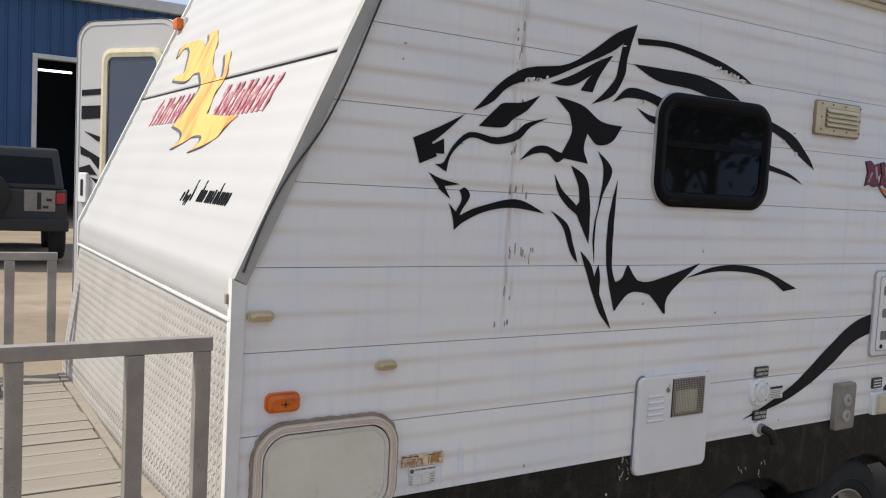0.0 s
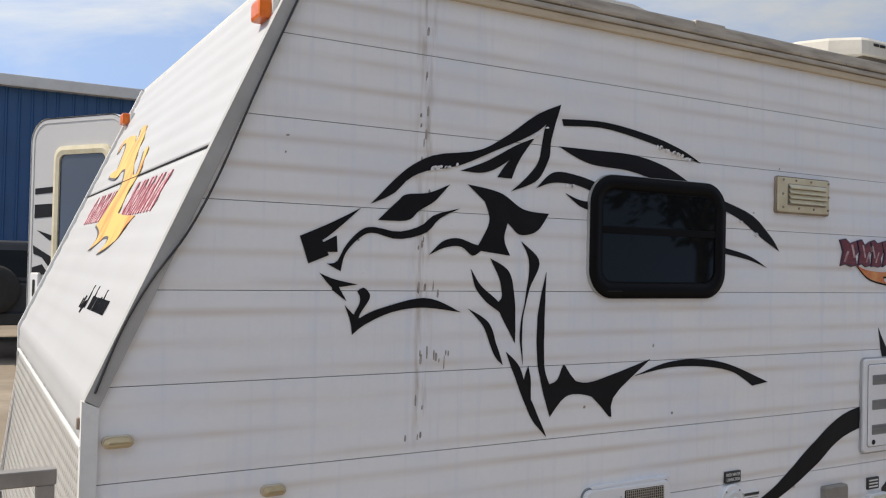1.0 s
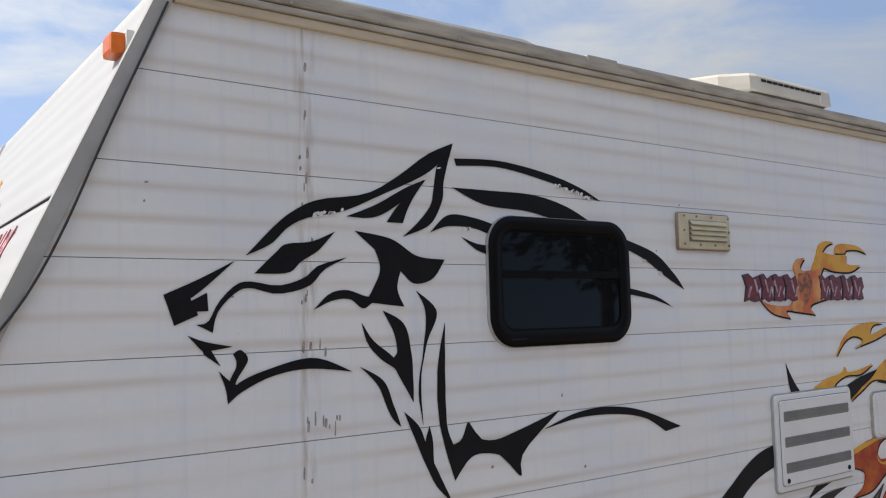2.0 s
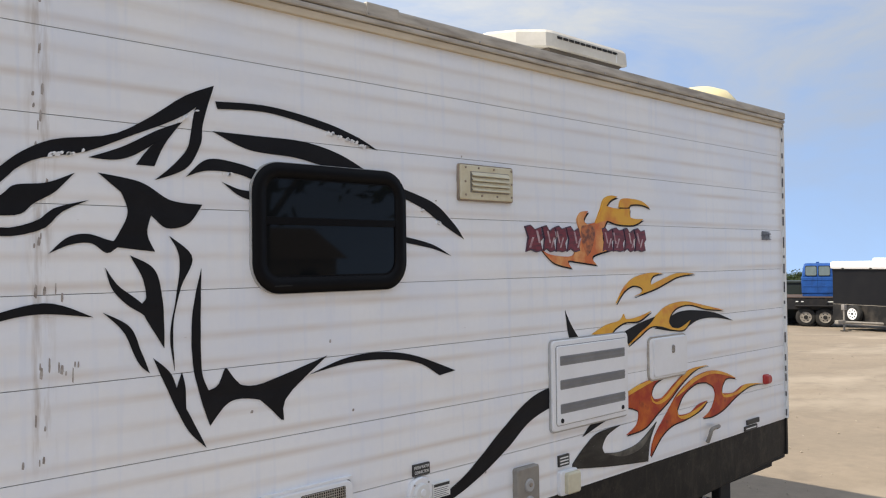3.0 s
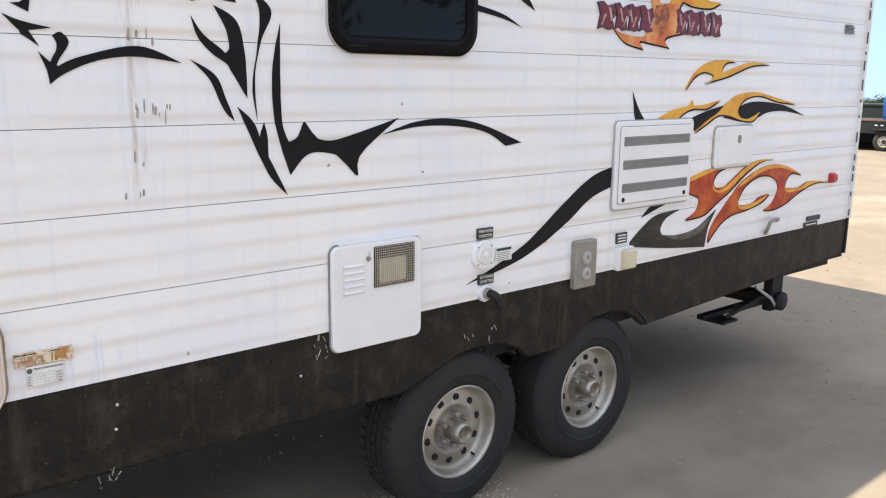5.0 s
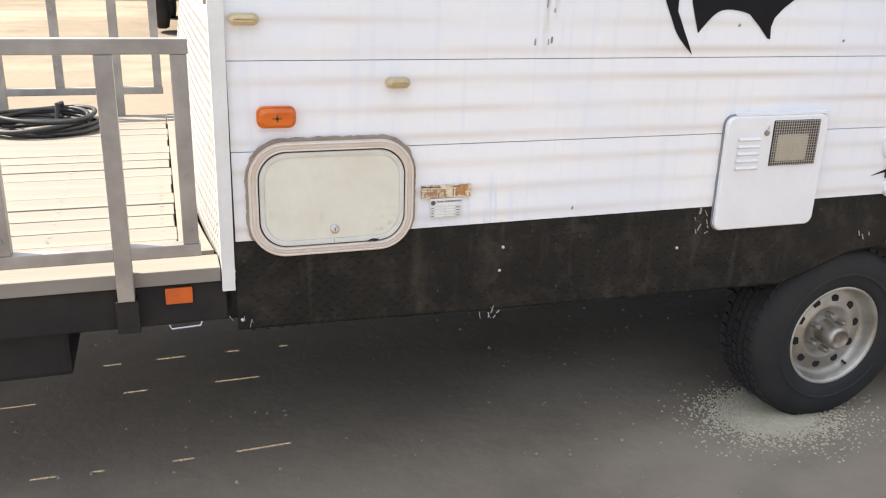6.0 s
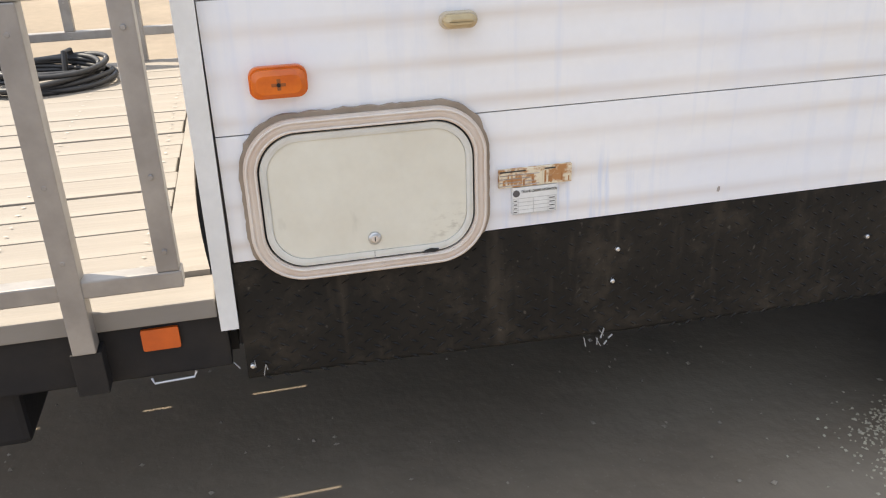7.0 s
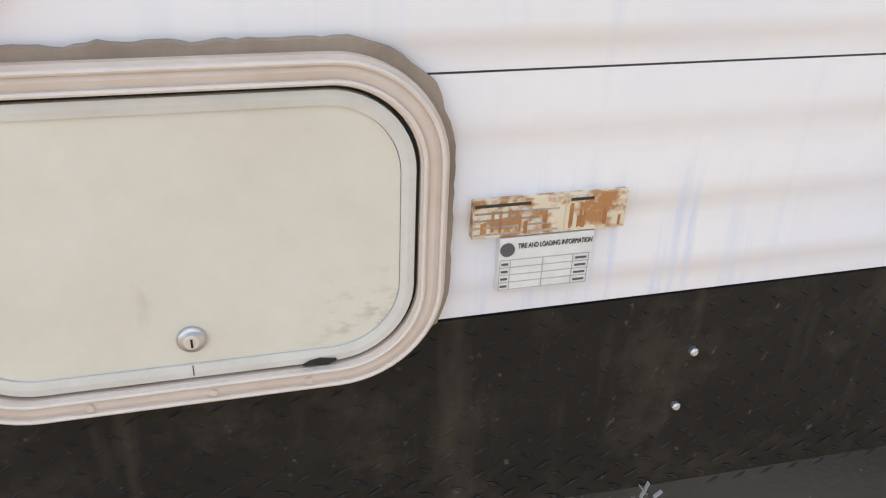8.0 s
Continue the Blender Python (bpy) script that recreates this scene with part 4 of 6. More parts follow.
for z in (1.000, 0.925):
    d_ = part("socket_lid", disc(2.981, z, 0.030, -0.035, -0.025, 20, 0.005), CORNER, socket)
    part("lid_knob", disc(2.981, z + 0.004, 0.010, -0.040, -0.034, 12, 0.002), SEALANT, d_)
cbox = new("cable_inlet_box")
cbox.parent = trailer
part("box_base", slab(rounded(3.216, 3.345, 0.900, 1.013, 0.012, 4), -0.018, 0.004, soft=0.003), PLASTIC, cbox)
part("box_lid", slab(rounded(3.244, 3.341, 0.907, 1.003, 0.010, 4), -0.042, -0.017, soft=0.006), CREAM, cbox, "cream hinged lid")
loop = new("drain_loop")
loop.parent = trailer
part("loop_bar", tube([tuple(p) for p in glide([(4.586, -0.01, 0.932), (4.581, -0.03, 0.976), (4.601, -0.032, 1.006), (4.687, -0.028, 1.011), (4.702, -0.006, 0.998)], 16)], 0.011, 8), TAUPE, loop, "bent taupe vent tube")

# ---- marker lamps ----
def marker(x0, x1, z0, z1, lens, base, name, label, r=None):
    m_ = new(name)
    m_.parent = trailer
    r = r or (z1 - z0) * 0.32
    part("lamp_base", slab(rounded(x0, x1, z0, z1, r, 5), -0.010, 0.004, soft=0.002), base, m_)
    part("lens", slab(rounded(x0 + 0.004, x1 - 0.004, z0 + 0.004, z1 - 0.004, r * 0.9, 5), -0.030, -0.009, soft=0.009), lens, m_, label, False)
    return m_


am = marker(0.085, 0.192, 1.218, 1.278, AMBER, AMBER, "amber_marker_lamp", "bright amber lens")
part("lens_screw", disc(0.138, 1.248, 0.004, -0.0325, -0.029, 8), DARK, am)
part("lens_rib", box(0.125, 0.151, -0.0316, -0.0295, 1.245, 1.251, 0.001), LENSRIB, am)
part("lens_rib", box(0.135, 0.142, -0.0312, -0.0295, 1.238, 1.259, 0.001), LENSRIB, am)
marker(0.447, 0.520, 1.321, 1.353, FADEDLENS, CREAMTRIM, "faded_marker_lamp", "sun-bleached tan lens", 0.015)
marker(0.021, 0.101, 1.493, 1.526, FADEDLENS, CREAMTRIM, "faded_marker_lamp", "sun-bleached tan lens", 0.016)
marker(5.325, 5.402, 1.176, 1.238, REDLENS, REDLENS, "rear_marker_lamp", "dull red lens")
for y in (0.13, WIDTH - 0.07):
    z = 2.735
    x = -0.022 + 0.448 * (z - 1.608) - 0.02
    m_ = new("roof_marker_lamp")
    m_.parent = trailer
    part("lens", box(x - 0.03, x + 0.02, y - 0.045, y + 0.045, z - 0.03, z + 0.03, 0.012), AMBER, m_, "orange clearance lens")
    part("lamp_base", box(x + 0.008, x + 0.03, y - 0.055, y + 0.055, z - 0.036, z + 0.036, 0.004), TRIM, m_)
part("plate_clip", box(-0.038, -0.022, 0.012, 0.03, 1.545, 1.575, 0.003), SEALANT, trailer)

# ---- open entry door on the far side ----
door = new("entry_door")
door.parent = trailer
door.matrix_basis = Matrix.Translation((0.50, 2.60, -0.055)) @ Matrix.Rotation(math.atan2(3.225 - 2.58, 0.075 - 0.50), 4, "Z")
part("door_skin", slab(rounded(0.0, 0.775, 0.78, 2.838, 0.13, 8), -0.02, 0.025, soft=0.004), CAP, door, "white entry door skin")
part("door_rim", band(rounded(-0.006, 0.781, 0.774, 2.844, 0.136, 8), rounded(0.022, 0.753, 0.80, 2.815, 0.11, 8), -0.024, 0.029, crown=0.003), TRIM, door)
part("window_surround", band(rounded(0.10, 0.565, 1.62, 2.675, 0.07, 6), rounded(0.145, 0.520, 1.665, 2.625, 0.04, 6), 0.041, 0.020, crown=-0.006), CREAM, door, "cream window surround")
# base lightened to grey-blue to stand in for the pane's reflection
part("door_pane", slab(rounded(0.143, 0.522, 1.663, 2.627, 0.04, 6), 0.032, 0.024), Mat("grey_glass", (0.045, 0.055, 0.075), 0.08, second=(0.05, 0.06, 0.08), fine_amount=0.0), door, "grey pane, reflection put into its colour")
part("door_latch", slab(rounded(0.665, 0.735, 1.76, 1.94, 0.012, 4), 0.046, 0.025, soft=-0.004), PLASTIC, door, "white latch with handle")
part("latch_slot", slab(rounded(0.69, 0.71, 1.80, 1.90, 0.006, 3), 0.048, 0.045), DARK, door)
for pts in ([(0.565, 2.41), (0.735, 2.40), (0.735, 2.435), (0.565, 2.445)], [(0.565, 2.27), (0.735, 2.26), (0.735, 2.34), (0.565, 2.345)], [(0.565, 2.155), (0.71, 2.19), (0.60, 2.13), (0.565, 2.135)],
            [(0.57, 2.03), (0.74, 2.10), (0.735, 2.05), (0.66, 2.03), (0.59, 1.965)], [(0.60, 1.93), (0.66, 1.99), (0.745, 1.97), (0.745, 1.905), (0.67, 1.93)], [(0.575, 1.90), (0.65, 1.915), (0.60, 1.875)]):
    part("door_stripe", slab(pts, 0.0275, 0.024), INK, door)

# ---- roof unit, dome vent ----
ac = new("roof_air_conditioner")
ac.parent = trailer


def frustum(lo, hi, z0, z1, bevel=0.03):
    bm_ = bmesh.new()
    r_ = [[bm_.verts.new((x, y, z)) for x, y in ((b[0], b[2]), (b[1], b[2]), (b[1], b[3]), (b[0], b[3]))] for b, z in ((lo, z0), (hi, z1))]
    bm_.faces.new(r_[1])
    bm_.faces.new(list(reversed(r_[0])))
    for i_ in range(4):
        bm_.faces.new((r_[0][i_], r_[0][(i_ + 1) % 4], r_[1][(i_ + 1) % 4], r_[1][i_]))
    bmesh.ops.recalc_face_normals(bm_, faces=bm_.faces)
    if bevel:
        bmesh.ops.bevel(bm_, geom=bm_.edges[:], offset=bevel, segments=3, affect="EDGES", profile=0.6)
    return bm_


AX0, AX1, AY0, AY1 = 3.37, 4.08, 0.16, 0.86
part("pan", frustum((AX0 + 0.14, AX1 - 0.16, AY0 + 0.03, AY1 - 0.08), (AX0 + 0.03, AX1 - 0.02, AY0 + 0.012, AY1 - 0.01), 2.92, 3.040, 0), ACBASE, ac, "brown underside pan")
# the shroud: a flat body with a tapered, rounded nose towards the front
bm = bmesh.new()
rim = [(AX0 - 0.16, AY0 + 0.24), (AX0 - 0.09, AY0 + 0.11), (AX0 + 0.02, AY0 + 0.01), (AX0 + 0.06, AY0), (AX1, AY0), (AX1, AY1), (AX0 + 0.06, AY1), (AX0 - 0.09, AY1 - 0.11), (AX0 - 0.16, AY1 - 0.24)]
mx, my = (AX0 + AX1) / 2, (AY0 + AY1) / 2
rows = [[bm.verts.new((mx + (x - mx) * k, my + (y - my) * k, z)) for x, y in rim] for k, z in ((0.985, 3.030), (1.0, 3.036), (0.998, 3.062), (0.988, 3.104), (0.955, 3.120))]
for a, b in zip(rows, rows[1:]):
    for i in range(len(rim)):
        bm.faces.new((a[i], a[(i + 1) % len(rim)], b[(i + 1) % len(rim)], b[i]))
bm.faces.new(rows[-1])
bm.faces.new(list(reversed(rows[0])))
bmesh.ops.recalc_face_normals(bm, faces=bm.faces)
part("shroud", bm, ACMAT, ac, "sun-faded off-white shroud")
for i in range(11):
    x = AX0 + 0.10 + 0.048 * i
    s_ = part("air_slot", box(x, x + 0.038, AY0 - 0.001, AY0 + 0.030, 3.082, 3.094), DARK, ac)
part("shroud_joint", box(AX1 - 0.105, AX1 - 0.095, AY0 - 0.001, AY0 + 0.04, 3.040, 3.092), TRIM, ac)
dome = part("roof_dome", turned([(0.0005, -0.145), (0.10, -0.138), (0.18, -0.108), (0.23, -0.05), (0.24, 0.0)], 28), DOME, trailer, "yellowed plastic roof dome", True)
dome.matrix_basis = Matrix.Translation((5.12, 0.30, 2.930)) @ Matrix.Rotation(radians(-90), 4, "X")

# ---- decals on the side ----
def stripe(material, a, b, lift=None):
    """A vinyl shape between two smooth edges, laid over the ribs with a hair's thickness."""
    n = 22
    lift = lift or 0.0030
    pa, pb = glide(a, n), glide(b, n)
    bm_ = bmesh.new()
    m = 6

    def lay(p):
        z = p[1]
        k = 0
        for i_ in range(8):
            lo = SEAMS[i_] or skirt_top(p[0])
            hi = SEAMS[i_ + 1]
            if lo <= z < hi:
                k = rib((z - lo) / (hi - 0.0022 - lo))
        return Vector((p[0], 0.004 - k - lift, z))
    rows = []
    for i_ in range(n + 1):
        rows.append([bm_.verts.new(lay(pa[i_].lerp(pb[i_], j / m))) for j in range(m + 1)])
    for r0, r1 in zip(rows, rows[1:]):
        for j in range(m):
            bm_.faces.new((r0[j], r0[j + 1], r1[j + 1], r1[j]))
    bmesh.ops.remove_doubles(bm_, verts=bm_.verts, dist=0.0004)
    bmesh.ops.recalc_face_normals(bm_, faces=bm_.faces)
    if sum(f.normal.y * f.calc_area() for f in bm_.faces) > 0:
        bmesh.ops.reverse_faces(bm_, faces=bm_.faces)
    ex = bmesh.ops.extrude_face_region(bm_, geom=bm_.faces[:])
    for g in ex["geom"]:
        if isinstance(g, bmesh.types.BMVert):
            g.co.y += 0.0016
    return part("black_stripe", bm_, material, trailer)


stripe(INK, [(0.770, 2.170), (0.855, 2.255), (0.914, 2.301), (0.996, 2.338), (1.150, 2.364), (1.262, 2.423), (1.382, 2.506), (1.483, 2.551)],
       [(0.770, 2.170), (0.844, 2.204), (0.898, 2.254), (0.963, 2.284), (1.079, 2.309), (1.205, 2.364), (1.340, 2.424), (1.421, 2.476), (1.483, 2.551)])
stripe(INK, [(1.483, 2.551), (1.445, 2.432), (1.435, 2.361), (1.386, 2.282), (1.283, 2.239)],
       [(1.483, 2.551), (1.421, 2.476), (1.403, 2.394), (1.387, 2.338), (1.336, 2.283), (1.283, 2.239)])
stripe(INK, [(1.084, 2.293), (1.186, 2.333), (1.291, 2.390), (1.374, 2.425)],
       [(1.084, 2.293), (1.176, 2.294), (1.260, 2.334), (1.374, 2.425)])
stripe(INK, [(1.374, 2.425), (1.318, 2.354), (1.282, 2.281)],
       [(1.359, 2.419), (1.270, 2.338), (1.225, 2.282)])
stripe(INK, [(0.794, 2.121), (0.859, 2.181), (0.890, 2.205), (0.970, 2.215), (1.046, 2.246)],
       [(0.794, 2.121), (0.894, 2.124), (0.936, 2.156), (0.985, 2.185), (1.010, 2.208), (1.046, 2.246)])
stripe(INK, [(0.632, 1.985), (0.664, 1.992), (0.691, 2.041), (0.740, 2.089), (0.784, 2.099), (0.866, 2.088), (0.944, 2.110), (0.992, 2.146), (1.085, 2.171)],
       [(0.676, 1.963), (0.691, 2.019), (0.740, 2.068), (0.783, 2.081), (0.865, 2.065), (0.960, 2.087), (1.009, 2.134), (1.085, 2.171)])
stripe(INK, [(0.546, 2.064), (0.637, 2.104), (0.738, 2.155)],
       [(0.549, 2.056), (0.613, 2.052), (0.738, 2.155)])
stripe(INK, [(0.546, 2.064), (0.613, 2.060)],
       [(0.574, 1.984), (0.637, 2.010)])
stripe(INK, [(0.607, 2.042), (0.661, 2.069)],
       [(0.612, 2.019), (0.664, 2.020)])
stripe(INK, [(0.609, 1.957), (0.657, 1.939), (0.732, 1.924)],
       [(0.609, 1.957), (0.647, 1.917), (0.666, 1.915), (0.732, 1.924)])
stripe(INK, [(0.643, 1.934), (0.673, 1.914)],
       [(0.652, 1.906), (0.697, 1.874)])
stripe(INK, [(0.732, 1.904), (0.754, 1.914), (0.774, 1.887), (0.745, 1.840), (0.731, 1.806)],
       [(0.732, 1.904), (0.741, 1.886), (0.739, 1.865), (0.724, 1.837), (0.720, 1.807)])
stripe(INK, [(0.692, 1.861), (0.720, 1.835), (0.745, 1.821)],
       [(0.692, 1.861), (0.711, 1.814), (0.717, 1.773)])
stripe(INK, [(0.717, 1.773), (0.742, 1.822), (0.832, 1.858), (0.972, 1.883), (1.097, 1.837)],
       [(0.717, 1.773), (0.759, 1.803), (0.847, 1.839), (0.956, 1.853), (1.097, 1.837)])
stripe(INK, [(1.113, 2.251), (1.239, 2.231), (1.333, 2.181), (1.440, 2.171)],
       [(1.113, 2.251), (1.187, 2.192), (1.271, 2.132), (1.321, 2.095), (1.391, 2.110), (1.440, 2.171)])
stripe(INK, [(1.174, 2.208), (1.199, 2.143), (1.172, 2.078), (1.144, 2.039)],
       [(1.271, 2.135), (1.259, 2.093), (1.263, 2.061), (1.282, 2.024)])
stripe(INK, [(0.974, 2.019), (1.025, 2.064), (1.084, 2.075), (1.157, 2.055), (1.235, 2.062), (1.282, 2.024)],
       [(0.974, 2.019), (1.033, 2.044), (1.092, 2.048), (1.138, 2.020), (1.189, 2.046), (1.282, 2.024)])
stripe(INK, [(1.131, 1.978), (1.168, 1.926), (1.240, 1.870), (1.286, 1.805), (1.310, 1.732)],
       [(1.131, 1.978), (1.150, 1.918), (1.195, 1.868), (1.258, 1.824), (1.310, 1.732)])
stripe(INK, [(1.205, 2.013), (1.280, 1.970), (1.306, 1.869), (1.310, 1.732)],
       [(1.205, 2.013), (1.242, 1.947), (1.254, 1.889), (1.240, 1.850), (1.310, 1.732)])
stripe(INK, [(1.329, 2.072), (1.404, 2.006), (1.366, 1.916), (1.339, 1.801), (1.343, 1.660)],
       [(1.329, 2.072), (1.362, 2.001), (1.349, 1.883), (1.329, 1.769), (1.343, 1.660)])
stripe(INK, [(1.434, 1.971), (1.430, 1.777), (1.435, 1.642), (1.466, 1.570)],
       [(1.434, 1.971), (1.403, 1.830), (1.403, 1.679), (1.432, 1.557), (1.461, 1.476)])
stripe(INK, [(1.450, 1.586), (1.489, 1.601), (1.518, 1.653), (1.538, 1.609), (1.618, 1.585), (1.733, 1.608), (1.918, 1.657)],
       [(1.461, 1.476), (1.519, 1.537), (1.583, 1.547), (1.672, 1.522), (1.732, 1.455), (1.747, 1.533), (1.918, 1.657)])
stripe(INK, [(1.123, 1.849), (1.202, 1.804), (1.237, 1.728), (1.263, 1.661)],
       [(1.123, 1.849), (1.184, 1.789), (1.227, 1.697), (1.263, 1.661)])
stripe(INK, [(1.274, 1.705), (1.330, 1.654), (1.357, 1.584), (1.404, 1.495), (1.448, 1.409)],
       [(1.274, 1.705), (1.319, 1.605), (1.356, 1.526), (1.393, 1.463), (1.448, 1.409)])
stripe(INK, [(1.367, 1.654), (1.378, 1.598), (1.379, 1.514)],
       [(1.367, 1.654), (1.348, 1.602), (1.350, 1.552)])
stripe(INK, [(1.843, 1.599), (1.995, 1.640), (2.158, 1.649), (2.333, 1.622), (2.559, 1.542)],
       [(1.843, 1.599), (2.021, 1.623), (2.214, 1.617), (2.362, 1.588), (2.468, 1.531)])
stripe(INK, [(1.488, 2.502), (1.684, 2.510), (1.902, 2.483), (2.058, 2.443), (2.161, 2.401)],
       [(1.496, 2.479), (1.683, 2.488), (1.901, 2.455), (2.057, 2.419), (2.161, 2.401)])
stripe(INK, [(1.477, 2.406), (1.635, 2.406), (1.824, 2.404), (1.975, 2.374), (2.108, 2.320)],
       [(1.477, 2.406), (1.610, 2.357), (1.797, 2.345), (1.972, 2.315), (2.107, 2.316)])
stripe(INK, [(1.385, 2.256), (1.458, 2.315), (1.564, 2.311), (1.676, 2.284)],
       [(1.385, 2.256), (1.457, 2.279), (1.563, 2.276), (1.652, 2.250)])
stripe(INK, [(1.511, 2.246), (1.573, 2.226), (1.638, 2.221)],
       [(1.511, 2.246), (1.572, 2.205), (1.637, 2.188)])
stripe(INK, [(2.277, 2.266), (2.444, 2.217), (2.553, 2.142), (2.618, 2.074)],
       [(2.275, 2.232), (2.394, 2.188), (2.518, 2.120), (2.618, 2.074)])
stripe(INK, [(2.285, 2.082), (2.434, 2.052), (2.544, 2.005)],
       [(2.284, 2.058), (2.433, 2.035), (2.544, 2.005)])
stripe(INK, [(2.263, 0.974), (2.428, 1.032), (2.622, 1.117), (2.831, 1.256), (3.026, 1.369), (3.199, 1.408)],
       [(2.263, 0.974), (2.475, 1.015), (2.647, 1.066), (2.857, 1.167), (3.027, 1.271), (3.200, 1.318)])
stripe(INK, [(3.291, 1.748), (3.327, 1.687), (3.401, 1.602)],
       [(3.291, 1.748), (3.302, 1.678), (3.322, 1.606)])



def flame(material, runs, backed=True):
    """A vinyl flame: smooth runs of outline that meet in sharp tips, on a black under-print."""
    pts = []
    for r in runs:
        g = [tuple(p) for p in glide(r, 5 * len(r))]
        pts += g[1:] if pts else g
    if (Vector(pts[0]) - Vector(pts[-1])).length < 0.003:
        pts.pop()
    k = LAYER[material.m.name]
    if backed and material not in (INK, SOOT):
        part("flame_shadow", slab([(x + 0.008, z - 0.008) for x, z in pts], -0.0022, 0.003), INK, trailer)
    return part("flame", slab(pts, -k, 0.003), material, trailer)


LAYER = {"black_vinyl": 0.0018, "soot_print": 0.0019, "flame_smoke": 0.0027, "flame_red": 0.0030, "flame_ember": 0.0030, "flame_brown": 0.0036, "flame_yellow": 0.0038}
flame(RED, [[(3.786, 1.303), (3.915, 1.336), (4.071, 1.353), (4.175, 1.354)], [(4.175, 1.354), (4.058, 1.327), (4.015, 1.279), (4.042, 1.242)], [(4.042, 1.242), (4.128, 1.242), (4.238, 1.295), (4.409, 1.360), (4.623, 1.367)], [(4.623, 1.367), (4.485, 1.358), (4.323, 1.294), (4.184, 1.215), (4.076, 1.167), (3.945, 1.105), (3.782, 1.094)], [(3.782, 1.094), (3.874, 1.132), (3.893, 1.190), (3.847, 1.217), (3.787, 1.231)]])
flame(YELLOW, [[(4.010, 1.265), (4.053, 1.227), (4.142, 1.239), (4.252, 1.296), (4.415, 1.361), (4.623, 1.367)], [(4.623, 1.367), (4.470, 1.353), (4.309, 1.295), (4.184, 1.231), (4.089, 1.211), (4.026, 1.230), (4.010, 1.265)]], False)
flame(YELLOW, [[(3.790, 1.306), (3.915, 1.336), (4.071, 1.353), (4.175, 1.354)], [(4.175, 1.354), (4.058, 1.341), (3.928, 1.317), (3.791, 1.288)]], False)
flame(RED, [[(4.002, 0.950), (4.039, 1.042), (4.186, 1.169), (4.297, 1.250), (4.471, 1.314), (4.657, 1.332), (4.821, 1.304), (4.960, 1.255)], [(4.960, 1.255), (4.840, 1.269), (4.785, 1.232), (4.777, 1.187)], [(4.777, 1.187), (4.929, 1.174), (5.069, 1.205), (5.330, 1.186)], [(5.330, 1.186), (5.143, 1.190), (4.965, 1.151), (4.798, 1.092), (4.668, 1.069), (4.557, 1.073)], [(4.557, 1.073), (4.640, 1.103), (4.699, 1.175), (4.677, 1.235), (4.596, 1.272)], [(4.596, 1.272), (4.473, 1.276), (4.340, 1.230), (4.271, 1.159)], [(4.271, 1.159), (4.295, 1.126), (4.417, 1.123), (4.507, 1.155), (4.606, 1.165)], [(4.606, 1.165), (4.524, 1.123), (4.359, 1.093), (4.216, 1.079), (4.107, 1.036), (4.002, 0.950)]])
flame(YELLOW, [[(4.254, 1.223), (4.324, 1.262), (4.471, 1.314), (4.657, 1.332), (4.821, 1.304), (4.960, 1.255)], [(4.960, 1.255), (4.806, 1.292), (4.657, 1.313), (4.487, 1.294), (4.354, 1.252), (4.254, 1.223)]], False)
flame(YELLOW, [[(4.259, 1.176), (4.277, 1.134), (4.315, 1.117), (4.432, 1.125), (4.606, 1.165)], [(4.606, 1.165), (4.494, 1.117), (4.359, 1.096), (4.283, 1.118), (4.259, 1.176)]], False)
flame(YELLOW, [[(4.770, 1.201), (4.820, 1.173), (4.964, 1.177), (5.087, 1.206), (5.330, 1.186)], [(5.330, 1.186), (5.143, 1.190), (4.965, 1.159), (4.812, 1.159), (4.770, 1.201)]], False)
flame(SOOT, [[(3.329, 1.027), (3.425, 1.091), (3.534, 1.141), (3.726, 1.152)], [(3.726, 1.152), (3.615, 1.119), (3.570, 1.069), (3.587, 1.035)], [(3.587, 1.035), (3.723, 1.020), (3.896, 1.040), (4.064, 1.121)], [(4.064, 1.121), (4.000, 1.032), (3.976, 0.927)], [(3.976, 0.927), (3.641, 0.961), (3.329, 1.004)]])
flame(SMOKE, [[(3.587, 1.035), (3.723, 1.020), (3.896, 1.040), (4.037, 1.105)], [(4.037, 1.105), (3.922, 1.012), (3.748, 0.993), (3.587, 1.035)]], False)
flame(INK, [[(3.413, 1.142), (3.534, 1.212), (3.787, 1.228)], [(3.787, 1.228), (3.580, 1.186), (3.413, 1.142)]])
flame(YELLOW, [[(3.705, 1.762), (3.780, 1.841), (3.877, 1.889), (4.029, 1.909), (4.150, 1.904)], [(4.150, 1.904), (4.056, 1.895), (4.021, 1.866), (4.031, 1.844)], [(4.031, 1.844), (4.165, 1.877), (4.303, 1.902), (4.489, 1.896)], [(4.489, 1.896), (4.303, 1.883), (4.165, 1.849), (4.058, 1.822), (3.872, 1.791)], [(3.872, 1.791), (3.944, 1.810), (3.929, 1.835), (3.853, 1.846), (3.775, 1.820), (3.705, 1.762)]])
flame(YELLOW, [[(3.495, 1.621), (3.618, 1.659), (3.735, 1.675), (3.770, 1.705)], [(3.770, 1.705), (3.795, 1.678), (3.907, 1.684), (4.023, 1.706)], [(4.023, 1.706), (3.908, 1.664), (3.783, 1.663), (3.700, 1.641), (3.654, 1.612)]])
